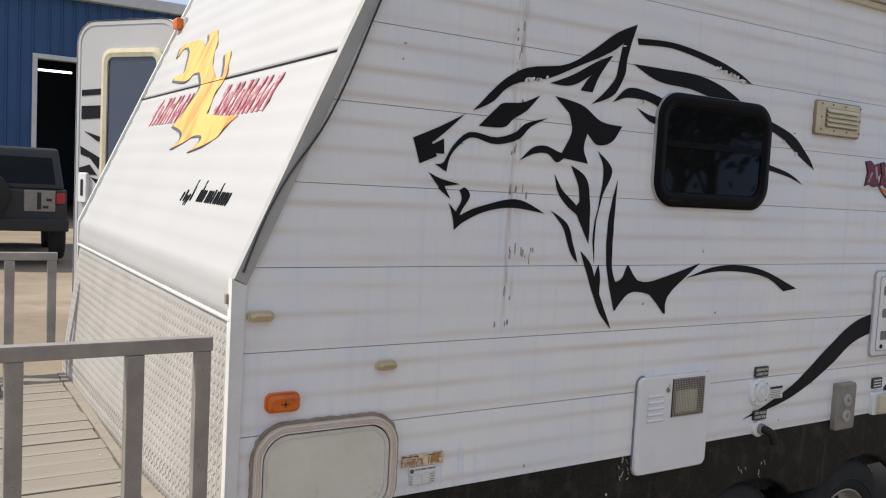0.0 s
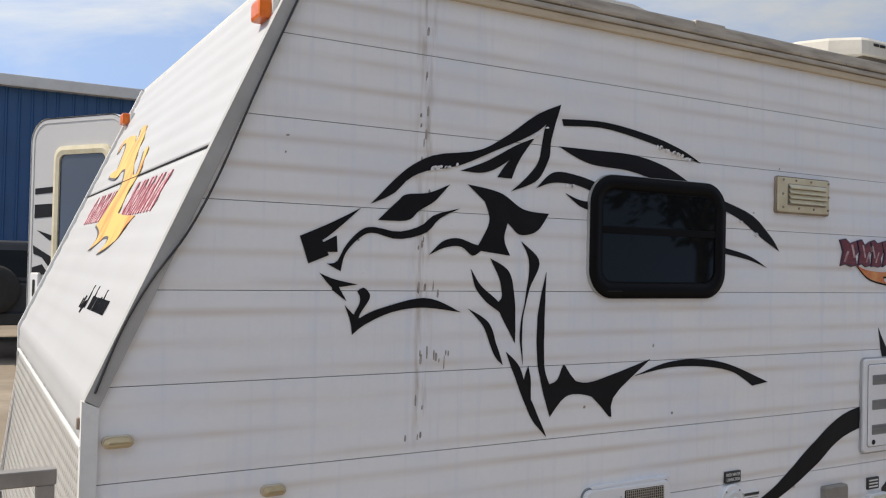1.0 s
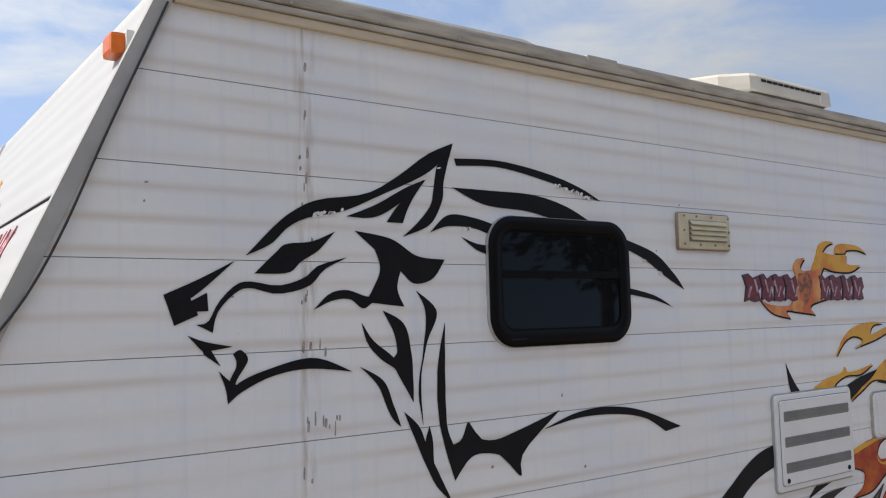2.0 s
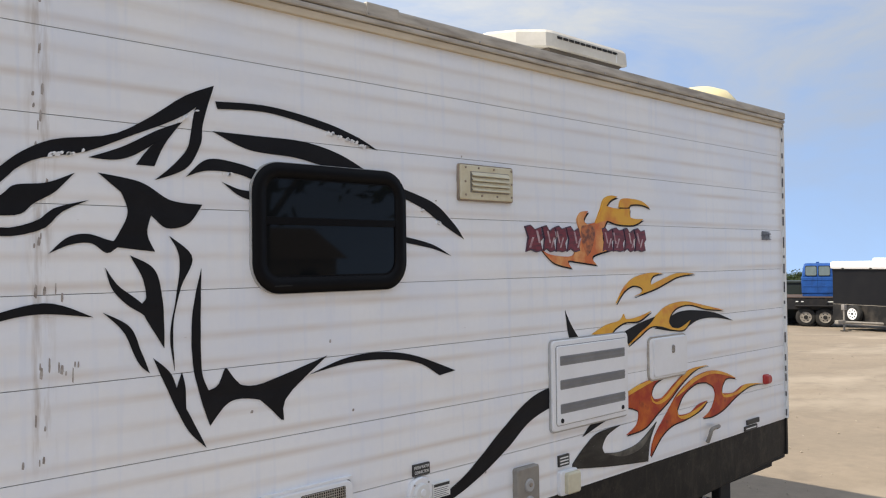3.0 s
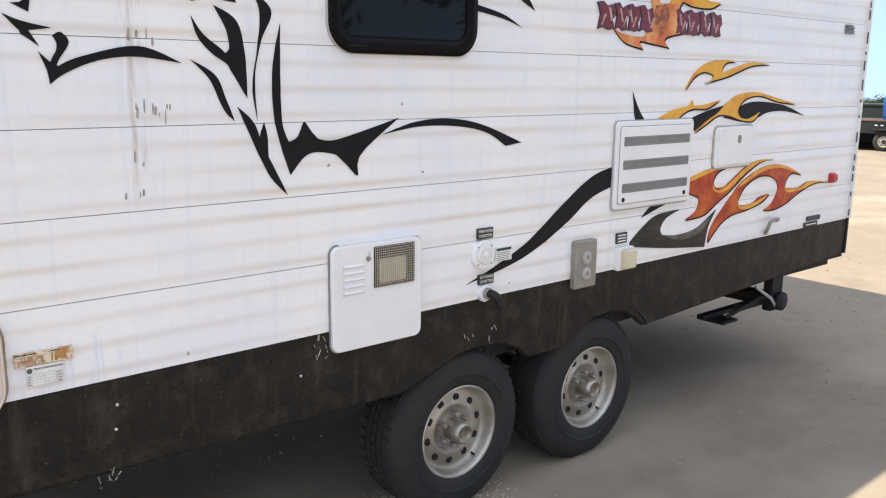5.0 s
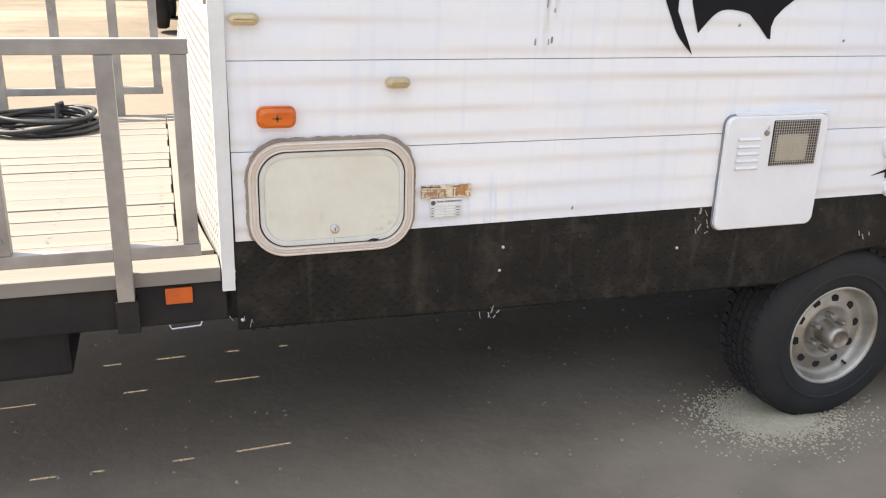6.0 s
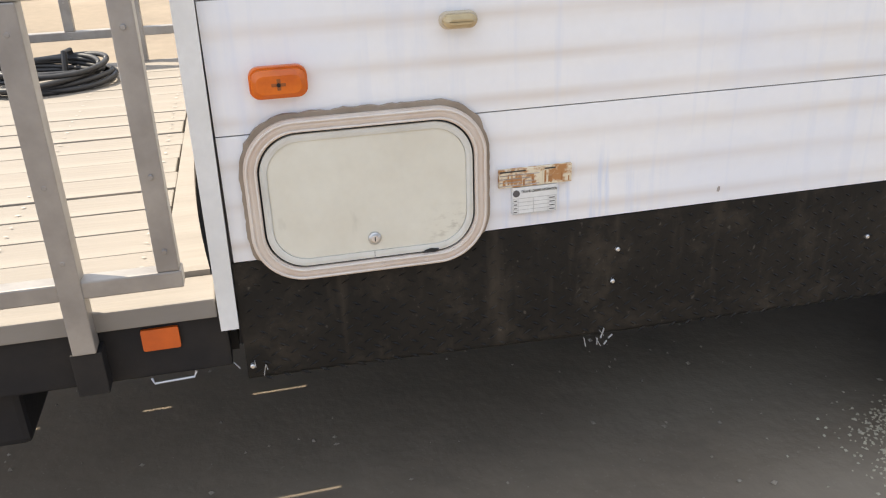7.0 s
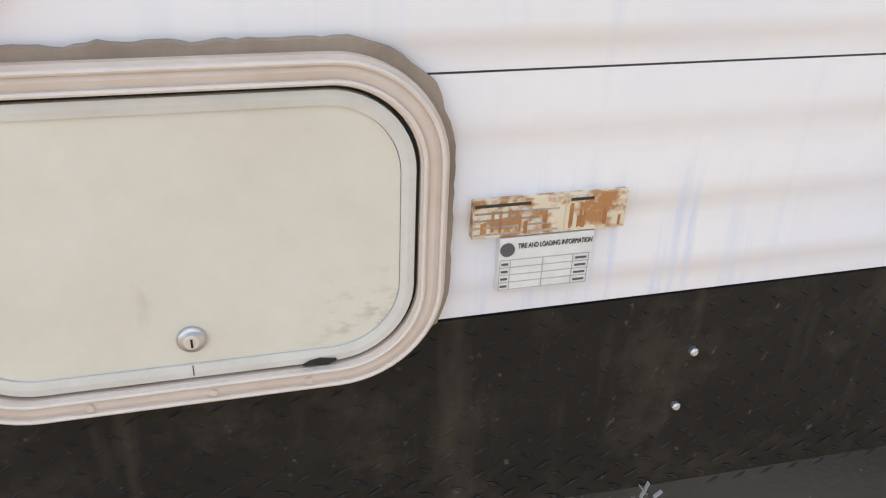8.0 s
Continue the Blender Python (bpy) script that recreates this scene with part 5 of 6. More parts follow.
flame(YELLOW, [[(3.810, 1.544), (3.909, 1.598), (4.011, 1.640), (4.089, 1.688), (4.197, 1.730), (4.366, 1.744), (4.547, 1.719), (4.820, 1.674)], [(4.820, 1.674), (4.610, 1.691), (4.426, 1.723), (4.296, 1.715), (4.225, 1.683), (4.200, 1.639), (4.233, 1.608)], [(4.233, 1.608), (4.313, 1.601), (4.429, 1.636)], [(4.429, 1.636), (4.357, 1.589), (4.242, 1.595), (4.117, 1.621), (4.011, 1.624), (3.909, 1.583), (3.810, 1.544)]])
flame(INK, [[(3.749, 1.608), (3.908, 1.648), (4.084, 1.678)], [(4.084, 1.678), (4.024, 1.632), (3.922, 1.602), (3.810, 1.551)], [(3.810, 1.551), (3.785, 1.573), (3.749, 1.608)]])
flame(INK, [[(4.205, 1.639), (4.240, 1.671), (4.339, 1.691), (4.487, 1.689), (4.706, 1.665), (4.932, 1.606)], [(4.932, 1.606), (4.707, 1.635), (4.519, 1.632), (4.386, 1.597), (4.271, 1.584), (4.064, 1.613)], [(4.064, 1.613), (4.205, 1.639)]])
flame(YELLOW, [[(3.730, 2.296), (3.667, 2.300), (3.609, 2.280), (3.584, 2.236), (3.554, 2.191), (3.535, 2.156)], [(3.535, 2.156), (3.632, 2.173), (3.727, 2.158), (3.872, 2.158), (3.964, 2.190)], [(3.964, 2.190), (3.846, 2.194), (3.837, 2.240)], [(3.837, 2.240), (3.716, 2.237), (3.629, 2.247)], [(3.629, 2.247), (3.669, 2.278), (3.730, 2.296)]])
flame(YELLOW, [[(3.743, 2.244), (3.756, 2.279), (3.808, 2.292), (3.943, 2.284), (4.026, 2.250)], [(4.026, 2.250), (3.943, 2.265), (3.847, 2.261), (3.821, 2.246), (3.743, 2.244)]])
flame(EMBER, [[(3.478, 2.217), (3.417, 2.208), (3.389, 2.173), (3.402, 2.135)], [(3.402, 2.135), (3.375, 2.041), (3.341, 2.000), (3.188, 2.007), (3.115, 2.032)], [(3.115, 2.032), (3.208, 1.970), (3.340, 1.945)], [(3.340, 1.945), (3.314, 1.978), (3.397, 1.972), (3.543, 1.957)], [(3.543, 1.957), (3.507, 1.986), (3.532, 2.007), (3.674, 2.032)], [(3.674, 2.032), (3.601, 2.071), (3.602, 2.128), (3.632, 2.173)], [(3.632, 2.173), (3.578, 2.168), (3.470, 2.151)], [(3.470, 2.151), (3.440, 2.174), (3.478, 2.217)]])
flame(EMBERDARK, [[(3.423, 2.145), (3.415, 2.097), (3.444, 2.027), (3.467, 2.000)], [(3.467, 2.000), (3.498, 2.028), (3.528, 2.099), (3.530, 2.153)]], False)

# brand panel on the side: plain slabs in the print's colours


def logo_slab(x0, x1, z0, z1, material, y=-0.0085, tilt=0.0, name="logo_block"):
    return part(name, slab([(x0, z0), (x1, z0), (x1 + tilt, z1), (x0 + tilt, z1)], y, 0.003), material, trailer)


for k, (x0, x1) in enumerate(((3.012, 3.122), (3.132, 3.216), (3.226, 3.301), (3.310, 3.405), (3.594, 3.678), (3.686, 3.778), (3.786, 3.872), (3.882, 3.977))):
    w_ = x1 - x0
    j_ = 0.006 * math.sin(k * 2.3)
    edge = [(x0 + 0.02 * w_, 2.026), (x0 + 0.30 * w_, 2.034 + j_), (x0 + 0.62 * w_, 2.024), (x0 + 0.98 * w_, 2.030), (x0 + 0.86 * w_, 2.068 + j_), (x1 + 0.004, 2.084), (x0 + 0.90 * w_, 2.128), (x0 + 0.55 * w_, 2.118 - j_), (x0 + 0.30 * w_, 2.136), (x0 - 0.004, 2.130), (x0 + 0.16 * w_, 2.084 - j_)]
    mx = (x0 + x1) / 2
    part("logo_edge", slab([(mx + (x - mx) * 1.10, 2.080 + (z - 2.080) * 1.10) for x, z in edge], -0.0040, 0.003), LOGONAVY, trailer)
    part("logo_block", slab(edge, -0.0046, 0.003), LOGORED, trailer)
    for m_ in range(2):
        t_ = 0.15 + 0.62 * (((k + 3 * m_) * 5) % 8) / 7
        logo_slab(x0 + t_ * w_, x0 + (t_ + 0.13) * w_, 2.040 + 0.02 * m_, 2.086 + 0.03 * m_, LOGOGLINT, -0.0050, 0.022 - 0.04 * m_, "logo_glint")

# brand panel on the leaning front
LEAN = math.atan(0.448)


def front_shape(pts, material, name, lift=0.0):
    """A thin plate on the leaning front; pts are (y, z) in the print's own, slightly larger size."""
    bm_ = bmesh.new()
    nrm = Vector((-math.cos(LEAN), 0, math.sin(LEAN)))
    pts = [(0.078 + 0.91 * y, 0.029 + 0.964 * z) for y, z in pts]
    a = [Vector((-0.022 + 0.448 * (z - 1.608), y, z)) + nrm * (0.0053 + lift) for y, z in pts]
    f0 = [bm_.verts.new(p) for p in a]
    f1 = [bm_.verts.new(p - nrm * 0.003) for p in a]
    bm_.faces.new(f0)
    bm_.faces.new(list(reversed(f1)))
    for i_ in range(len(a)):
        bm_.faces.new((f0[i_], f1[i_], f1[(i_ + 1) % len(a)], f0[(i_ + 1) % len(a)]))
    bmesh.ops.recalc_face_normals(bm_, faces=bm_.faces)
    return part(name, bm_, material, trailer)


for y0, y1 in ((2.25, 2.03), (2.01, 1.85), (1.83, 1.68), (1.66, 1.48), (1.08, 0.92), (0.90, 0.76), (0.74, 0.60), (0.58, 0.42)):
    w_ = y0 - y1
    for f0, f1, top in ((0.05, 0.20, 2.325), (0.42, 0.55, 2.29), (0.76, 0.92, 2.325)):
        front_shape([(y0 - f0 * w_, 2.19), (y0 - f1 * w_, 2.19), (y0 - f1 * w_ - 0.05, top), (y0 - f0 * w_ - 0.05, top)], LOGOPALE, "logo_block")
        front_shape([(y0 - f1 * w_ - 0.004, 2.186), (y0 - f1 * w_ - 0.018, 2.186), (y0 - f1 * w_ - 0.066, top), (y0 - f1 * w_ - 0.054, top)], LOGOMID, "logo_edge", 0.0004)


def front_flame(material, dy, dz, lift):
    pts = []
    for r in FLAME_BODY + TONGUES:
        g = [(p[0] + dy, p[1] + dz) for p in glide(r, 4 * len(r))]
        pts += g[1:] if pts else g
    pts.pop()
    return front_shape(pts, material, "front_flame", lift)


TONGUES = [[(1.648, 2.431), (1.752, 2.434), (1.852, 2.405), (2.14, 2.429)], [(2.14, 2.429), (2.133, 2.45), (1.984, 2.461), (2.035, 2.523), (2.101, 2.581), (2.192, 2.616)], [(2.192, 2.616), (2.289, 2.615), (2.341, 2.577)], [(2.341, 2.577), (2.366, 2.641), (2.123, 2.643), (1.928, 2.623)], [(1.928, 2.623), (1.815, 2.577), (1.791, 2.61), (1.847, 2.651), (1.718, 2.652)]]
FLAME_BODY = [[(1.718, 2.652), (1.6, 2.578), (1.551, 2.514), (1.466, 2.448), (1.309, 2.379)], [(1.309, 2.379), (1.195, 2.374), (1.252, 2.435), (1.324, 2.488), (1.264, 2.498)], [(1.264, 2.498), (1.202, 2.44), (1.147, 2.382), (1.145, 2.341), (1.184, 2.303), (1.161, 2.25), (1.155, 2.207)], [(1.155, 2.207), (0.921, 2.189), (0.681, 2.18)], [(0.681, 2.18), (0.779, 2.142), (0.828, 2.098), (0.944, 2.072), (1.142, 2.045)], [(1.142, 2.045), (1.043, 2.084), (1.064, 2.109), (1.195, 2.111), (1.272, 2.091), (1.47, 2.061)], [(1.47, 2.061), (1.385, 2.106), (1.454, 2.141), (1.648, 2.17)], [(1.648, 2.17), (1.578, 2.223), (1.534, 2.276), (1.49, 2.328), (1.519, 2.369), (1.648, 2.431)]]
front_flame(SHADOWVINYL, 0.028, -0.008, 0.0008)
front_flame(PALEFLAME, 0, 0, 0.0016)
# small dark script line: plain bars
for y0, y1, z0, z1 in [(a - 0.11, b - 0.11, c, d) for a, b, c, d in ((1.03, 0.98, 1.845, 1.88), (0.965, 0.93, 1.83, 1.87), (0.90, 0.80, 1.85, 1.93), (0.785, 0.755, 1.85, 1.93), (0.74, 0.69, 1.85, 1.895), (0.68, 0.645, 1.85, 1.895), (0.625, 0.585, 1.85, 1.90), (0.57, 0.535, 1.85, 1.925), (0.52, 0.485, 1.85, 1.895), (0.475, 0.44, 1.85, 1.895))]:
    front_shape([(y0, z0), (y0 - 0.009, z0), (y0 - 0.020, z1), (y0 - 0.011, z1)], INK, "script_bar")
    front_shape([(y1 + 0.009, z0), (y1, z0), (y1 - 0.011, z0 + 0.045), (y1 - 0.002, z0 + 0.045)], INK, "script_bar")

# ---- labels and stains on the side ----
def label_plate(x0, x1, z0, z1, material, name="label"):
    return part(name, slab([(x0, z0), (x1, z0), (x1, z1), (x0, z1)], -0.0066, 0.003), material, trailer)


l_ = label_plate(2.316, 2.402, 1.157, 1.201, LABELBLACK)
words("FRESH WATER", 0.017, (2.359, -0.0068, 1.188), l_, LABELWHITE, width=0.078)
words("CONNECTION", 0.017, (2.359, -0.0068, 1.169), l_, LABELWHITE, width=0.072)
l_ = label_plate(2.327, 2.411, 0.964, 1.006, LABELBLACK)
words("CITY WATER", 0.016, (2.369, -0.0068, 0.994), l_, LABELWHITE, width=0.072)
words("CONNECTION", 0.016, (2.369, -0.0068, 0.976), l_, LABELWHITE, width=0.072)
l_ = label_plate(2.420, 2.513, 1.051, 1.109, LABELWHITE)
part("label_bar", box(2.424, 2.509, -0.0074, -0.0060, 1.095, 1.106), LABELBLACK, l_)
for i in range(5):
    part("label_bar", box(2.425, 2.503 - 0.008 * (i % 2), -0.0074, -0.0060, 1.056 + 0.0075 * i, 1.058 + 0.0075 * i), SHADOWVINYL, l_)
l_ = label_plate(3.219, 3.297, 1.032, 1.083, LABELBLACK)
for i in range(3):
    part("label_bar", box(3.227, 3.289, -0.0074, -0.0060, 1.040 + 0.014 * i, 1.046 + 0.014 * i), LABELWHITE, l_)
l_ = label_plate(5.058, 5.221, 0.919, 0.947, LABELBLACK)
twin(l_, 0.03, 0, 0.036)
part("label_bar", box(5.073, 5.204, -0.0074, -0.0060, 0.930, 0.936), LABELWHITE, l_)
# certification stickers by the baggage door
l_ = label_plate(0.562, 0.720, 0.989, 1.028, OLDLABEL, "rusted_sticker")
old_sticker = l_
part("label_bar", box(0.563, 0.619, -0.0072, -0.0060, 1.022, 1.025), LABELBLACK, l_)
part("label_bar", box(0.660, 0.684, -0.0072, -0.0060, 1.022, 1.025), LABELBLACK, l_)
part("label_divider", box(0.655, 0.656, -0.0072, -0.0060, 0.990, 1.025), CREAM, l_)
for i in range(4):
    part("label_bar", box(0.563, 0.649 - 0.01 * (i % 3), -0.0070, -0.0060, 0.992 + 0.0075 * i, 0.994 + 0.0075 * i), RUST, l_)
l_ = label_plate(0.591, 0.689, 0.927, 0.987, LABELWHITE, "tyre_sticker")
words("TIRE AND LOADING INFORMATION", 0.008, (0.649, -0.0068, 0.977), l_, LABELBLACK, width=0.078)
part("sticker_seal", disc(0.599, 0.974, 0.0075, -0.0078, -0.0060, 16), SHADOWVINYL, l_)
for i in range(5):
    part("label_bar", box(0.592, 0.687, -0.0072, -0.0060, 0.928 + 0.0085 * i, 0.9286 + 0.0085 * i), CORNER, l_)
for x in (0.592, 0.603, 0.637, 0.669, 0.686):
    part("label_bar", box(x, x + 0.0005, -0.0073, -0.0060, 0.928, 0.962), CORNER, l_)
for i in range(4):
    part("label_bar", box(0.672, 0.684, -0.0073, -0.0060, 0.931 + 0.0085 * i, 0.9332 + 0.0085 * i), SHADOWVINYL, l_)
    part("label_bar", box(0.594, 0.601, -0.0073, -0.0060, 0.931 + 0.0085 * i, 0.9332 + 0.0085 * i), SHADOWVINYL, l_)

# dried drips below an old seam and where trim was torn off
rnd = random.Random(11)


def drip(x, z, w, h):
    bm_ = bmesh.new()
    pts = [(x - w / 2, z), (x - w * 0.4, z + h * 0.6), (x - w * 0.1, z + h), (x + w * 0.45, z + h * 0.9), (x + w / 2, z + h * 0.3), (x + w * 0.2, z - h * 0.1)]
    k = 0.004
    for i_ in range(8):
        lo, hi = SEAMS[i_] or 0.9, SEAMS[i_ + 1]
        if lo <= z < hi:
            k = rib((z - lo) / (hi - lo))
    slab(pts, 0.004 - k - 0.0016, 0.004, bm_)
    return part("stain_drip", bm_, RUST, trailer)


for x, z, k in ((0.957, 2.710, 1), (0.952, 2.567, 2), (0.947, 2.439, 3), (0.957, 2.370, 2), (0.942, 2.302, 1), (0.957, 2.174, 1), (0.942, 2.046, 3), (0.952, 1.908, 4), (1.002, 1.899, 2), (0.962, 1.682, 4), (1.012, 1.687, 3), (1.042, 1.687, 2), (1.032, 1.643, 1), (0.952, 1.530, 2), (0.912, 1.427, 1), (0.957, 1.432, 2)):
    for i in range(k):
        drip(x + rnd.uniform(-0.014, 0.014), z + rnd.uniform(-0.02, 0.02), rnd.uniform(0.003, 0.009), rnd.uniform(0.010, 0.042))
for x, z in ((0.502, 2.351), (0.497, 2.302), (0.732, 2.056), (2.612, 2.410), (2.462, 2.223), (1.932, 1.702), (1.612, 1.496), (2.032, 1.447), (5.412, 2.125), (5.382, 2.110), (5.442, 2.115), (5.412, 2.090), (2.732, 1.094), (1.072, 0.922), (2.512, 0.942)):
    drip(x, z, rnd.uniform(0.005, 0.011), rnd.uniform(0.004, 0.012))
for i in range(7):
    label_plate(5.33 + 0.02 * rnd.random(), 5.40 + 0.07 * rnd.random(), 2.095 + 0.008 * i, 2.099 + 0.008 * i, SHADOWVINYL, "rub_mark")

for i in range(24):
    x = 0.568 + 0.147 * rnd.random()
    part("rust_streak", box(x, x + rnd.uniform(0.0012, 0.0045), -0.0067 - 0.00002 * i, -0.0060, 0.991 + 0.004 * rnd.random(), 1.002 + 0.018 * rnd.random()), RUSTY, old_sticker)

for x0, x1, z0, z1, k in ((1.902, 2.119, 2.450, 2.408, 16), (0.966, 1.074, 2.291, 2.310, 8), (1.350, 1.429, 2.417, 2.472, 4), (1.508, 1.557, 2.273, 2.275, 4), (2.355, 2.493, 2.198, 2.131, 5)):
    for i in range(k):
        f = rnd.random()
        x, z = x0 + (x1 - x0) * f, z0 + (z1 - z0) * f + rnd.uniform(-0.004, 0.003)
        w_, h_ = rnd.uniform(0.003, 0.009), rnd.uniform(0.003, 0.008)
        part("flaked_spot", slab([(x - w_, z - h_), (x + 0.4 * w_, z - 0.8 * h_), (x + w_, z + 0.3 * h_), (x + 0.2 * w_, z + h_), (x - 0.6 * w_, z + 0.4 * h_)], -0.0042, 0.003), WHITE, trailer)

# ---- front deck ----
DX0, DZ, DECKW = -1.95, 0.83, 2.46
part("deck_edge_board", box(DX0, -0.035, -0.006, 0.112, 0.779, 0.822, 0.004), PLANK, trailer, "bright sunlit edge board")
pw = (DECKW - 0.14) / 17
full = part("deck_plank", box(DX0, -0.147, 0, pw - 0.0050, DZ - 0.024, DZ, 0.003), PLANK, trailer)
full.location = (0, 0.124, 0)
narrow = part("deck_plank", box(DX0, -0.147, 0, pw - 0.0115, DZ - 0.024, DZ, 0.003), PLANK, trailer)
narrow.location = (0, 0.124 + pw * 3, 0)
for i in range(1, 17):
    if i == 3:
        continue
    base_, k = (narrow, i - 3) if i in (7, 9) else (full, i)
    twin(base_, 0.004 * math.sin(i * 2.1), pw * k, 0.0015 * math.sin(i * 5.1))
# fillers added in stretches of the wider gaps to break the sun streaks below
for i in (3, 7, 9):
    x = DX0 + 0.05
    y = 0.124 + pw * (i + 1)
    while x < -0.2:
        run = rnd.uniform(0.05, 0.22)
        part("gap_blocker", box(x, min(x + run, -0.16), y - 0.0115, y - 0.0005, DZ - 0.022, DZ - 0.007), SEALANT, trailer)
        x += run + rnd.uniform(0.06, 0.26)
bm = bmesh.new()
ends = []
for i in range(25):
    y = 0.116 + (DECKW - 0.15) * i / 24
    x = x_face + bowed(y, 0.83) - 0.007 - 0.016 * math.sin(math.pi * min(1.0, y / 1.6))
    ends.append([bm.verts.new(c) for c in ((-0.142, y, DZ - 0.03), (-0.142, y, DZ + 0.003), (x, y, DZ + 0.003), (x, y, DZ - 0.03))])
for a, b in zip(ends, ends[1:]):
    for k in range(4):
        bm.faces.new((a[k], b[k], b[(k + 1) % 4], a[(k + 1) % 4]))
bm.faces.new(ends[0])
bm.faces.new(list(reversed(ends[-1])))
bmesh.ops.recalc_face_normals(bm, faces=bm.faces)
part("deck_end_board", bm, PLANK, trailer)
bm = bmesh.new()
rnd = random.Random(3)
for i in range(17):
    for x in (-0.19, -0.52, -1.02, -1.5):
        y = 0.124 + pw * (i + 0.3)
        for d in (0.0, pw * 0.4):
            c = bmesh.ops.create_circle(bm, cap_ends=True, radius=0.0045, segments=8)
            for v_ in c["verts"]:
                v_.co += Vector((x + rnd.uniform(-0.006, 0.006), y + d, DZ + 0.0035))
tagged(part("deck_screws", bm, RUST, trailer), kind="stuff")
part("deck_side_beam", box(DX0, -0.02, 0.01, 0.06, 0.652, 0.776, 0.006), FRAMEBLACK, trailer, "black steel deck beam")
part("deck_side_beam", box(DX0, -0.02, DECKW - 0.06, DECKW - 0.01, 0.652, 0.776, 0.006), FRAMEBLACK, trailer)
# added under the deck's wall end to stop sun through the gap
part("deck_gap_block", box(-0.148, -0.005, 0.062, WIDTH - 0.062, 0.66, 0.74), FRAMEBLACK, trailer)
joist = part("deck_joist", box(-0.20, -0.15, 0.07, WIDTH - 0.07, 0.70, 0.79), FRAMEBLACK, trailer)
for i in range(1, 5):
    twin(joist, -0.45 * i)
bracket = part("rail_bracket", box(-0.322, -0.262, -0.034, 0.010, 0.655, 0.751, 0.003), FRAMEBLACK, trailer)
part("amber_reflector", slab(rounded(-0.190, -0.116, 0.718, 0.766, 0.004, 3), 0.002, 0.010), REFLECTOR, trailer, "orange side reflector")
part("step_box", box(-1.30, -0.46, 0.06, 0.40, 0.50, 0.648, 0.015), FRAMEBLACK, trailer, "black steel step box under the deck")
part("wire_clip", tube([(-0.185, 0.0, 0.655), (-0.18, -0.004, 0.644), (-0.10, -0.004, 0.647), (-0.095, 0.0, 0.658)], 0.003, 6), ALU, trailer)


def railing(y, end, low, high, bars, posts):
    r_ = new("railing")
    r_.parent = trailer
    yc0, yc1 = y - 0.020, y + 0.020
    part("top_rail", box(-1.90, end, yc0, yc1, high - 0.040, high, 0.004), RAILMETAL, r_)
    part("bottom_rail", box(-1.90, end, yc0, yc1, low, low + 0.037, 0.004), RAILMETAL, r_)
    b0 = part("baluster", box(bars[0], bars[0] + 0.042, yc0 + 0.001, yc1 - 0.001, low + 0.037, high - 0.040, 0.003), RAILMETAL, r_)
    for x in bars[1:]:
        twin(b0, x - bars[0])
    p0 = part("post", box(posts[0], posts[0] + 0.045, yc0 - 0.003, yc1 + 0.003, 0.752, high - 0.0405, 0.003), RAILMETAL, r_)
    for x in posts[1:]:
        twin(p0, x - posts[0])
    bm_ = bmesh.new()
    for x in (bars[0] + 0.021, posts[0] + 0.022, bars[1] + 0.021):
        for z in (0.95, 1.10, 1.37):
            disc(x, z, 0.005, yc0 - 0.004, yc0 + 0.002, 8, 0.001, bm_)
    tagged(part("rail_rivets", bm_, RAILMETAL, r_), kind="stuff")
    return r_


railing(-0.016, -0.085, 0.870, 1.462, (-0.131, -0.604, -0.985, -1.70), (-0.315, -1.40))
railing(DECKW - 0.02, -0.150, 0.940, 1.468, (-0.196, -0.675, -1.20, -1.72), (-0.395, -0.955))

# ---- power cord coiled on the deck ----
coil = thing("power_cord", "thick black power cord coiled on the deck, yellow plug", "power cord")
rnd = random.Random(8)
cx, cy = -0.70, 2.08
for k in range(8):
    rx, ry = 0.20 + 0.075 * rnd.random(), 0.15 + 0.06 * rnd.random()
    ox, oy = rnd.uniform(-0.05, 0.05), rnd.uniform(-0.03, 0.03)
    pts = []
    for i in range(37):
        a = 2 * math.pi * i / 36
        pts.append((cx + ox + rx * math.cos(a), cy + oy + ry * math.sin(a), DZ + 0.013 + 0.009 * k + 0.010 * math.sin(2 * a + k)))
    part("cord_loop", tube(pts, 0.011, 8), CORD, coil, smooth=True)
part("cord_tail", tube([tuple(p) for p in glide([(-0.86, 2.08, DZ + 0.06), (-0.95, 2.08, DZ + 0.05), (-1.02, 2.09, DZ + 0.04)], 10)], 0.011, 8), CORD, coil, smooth=True)
part("plug", tube([(-1.00, 2.08, DZ + 0.045), (-1.03, 2.085, DZ + 0.05), (-1.08, 2.09, DZ + 0.05), (-1.10, 2.10, DZ + 0.048)], 0.027, 12), PLUG, coil, "yellow locking plug", True)
part("strap", tube([(-0.66, 2.20, DZ + 0.02), (-0.655, 2.22, DZ + 0.10), (-0.64, 2.26, DZ + 0.10), (-0.635, 2.28, DZ + 0.03)], 0.013, 8), CORD, coil)

# ---- loose gravel and pebbles on the ground ----
rnd = random.Random(21)
STONE = Mat("gravel_stone", (0.33, 0.28, 0.22), 0.9, second=(0.24, 0.20, 0.16), scale=30, amount=0.8)
PALE = Mat("crushed_rock", (0.50, 0.45, 0.335), 0.9, second=(0.40, 0.35, 0.27), scale=40, amount=0.8)


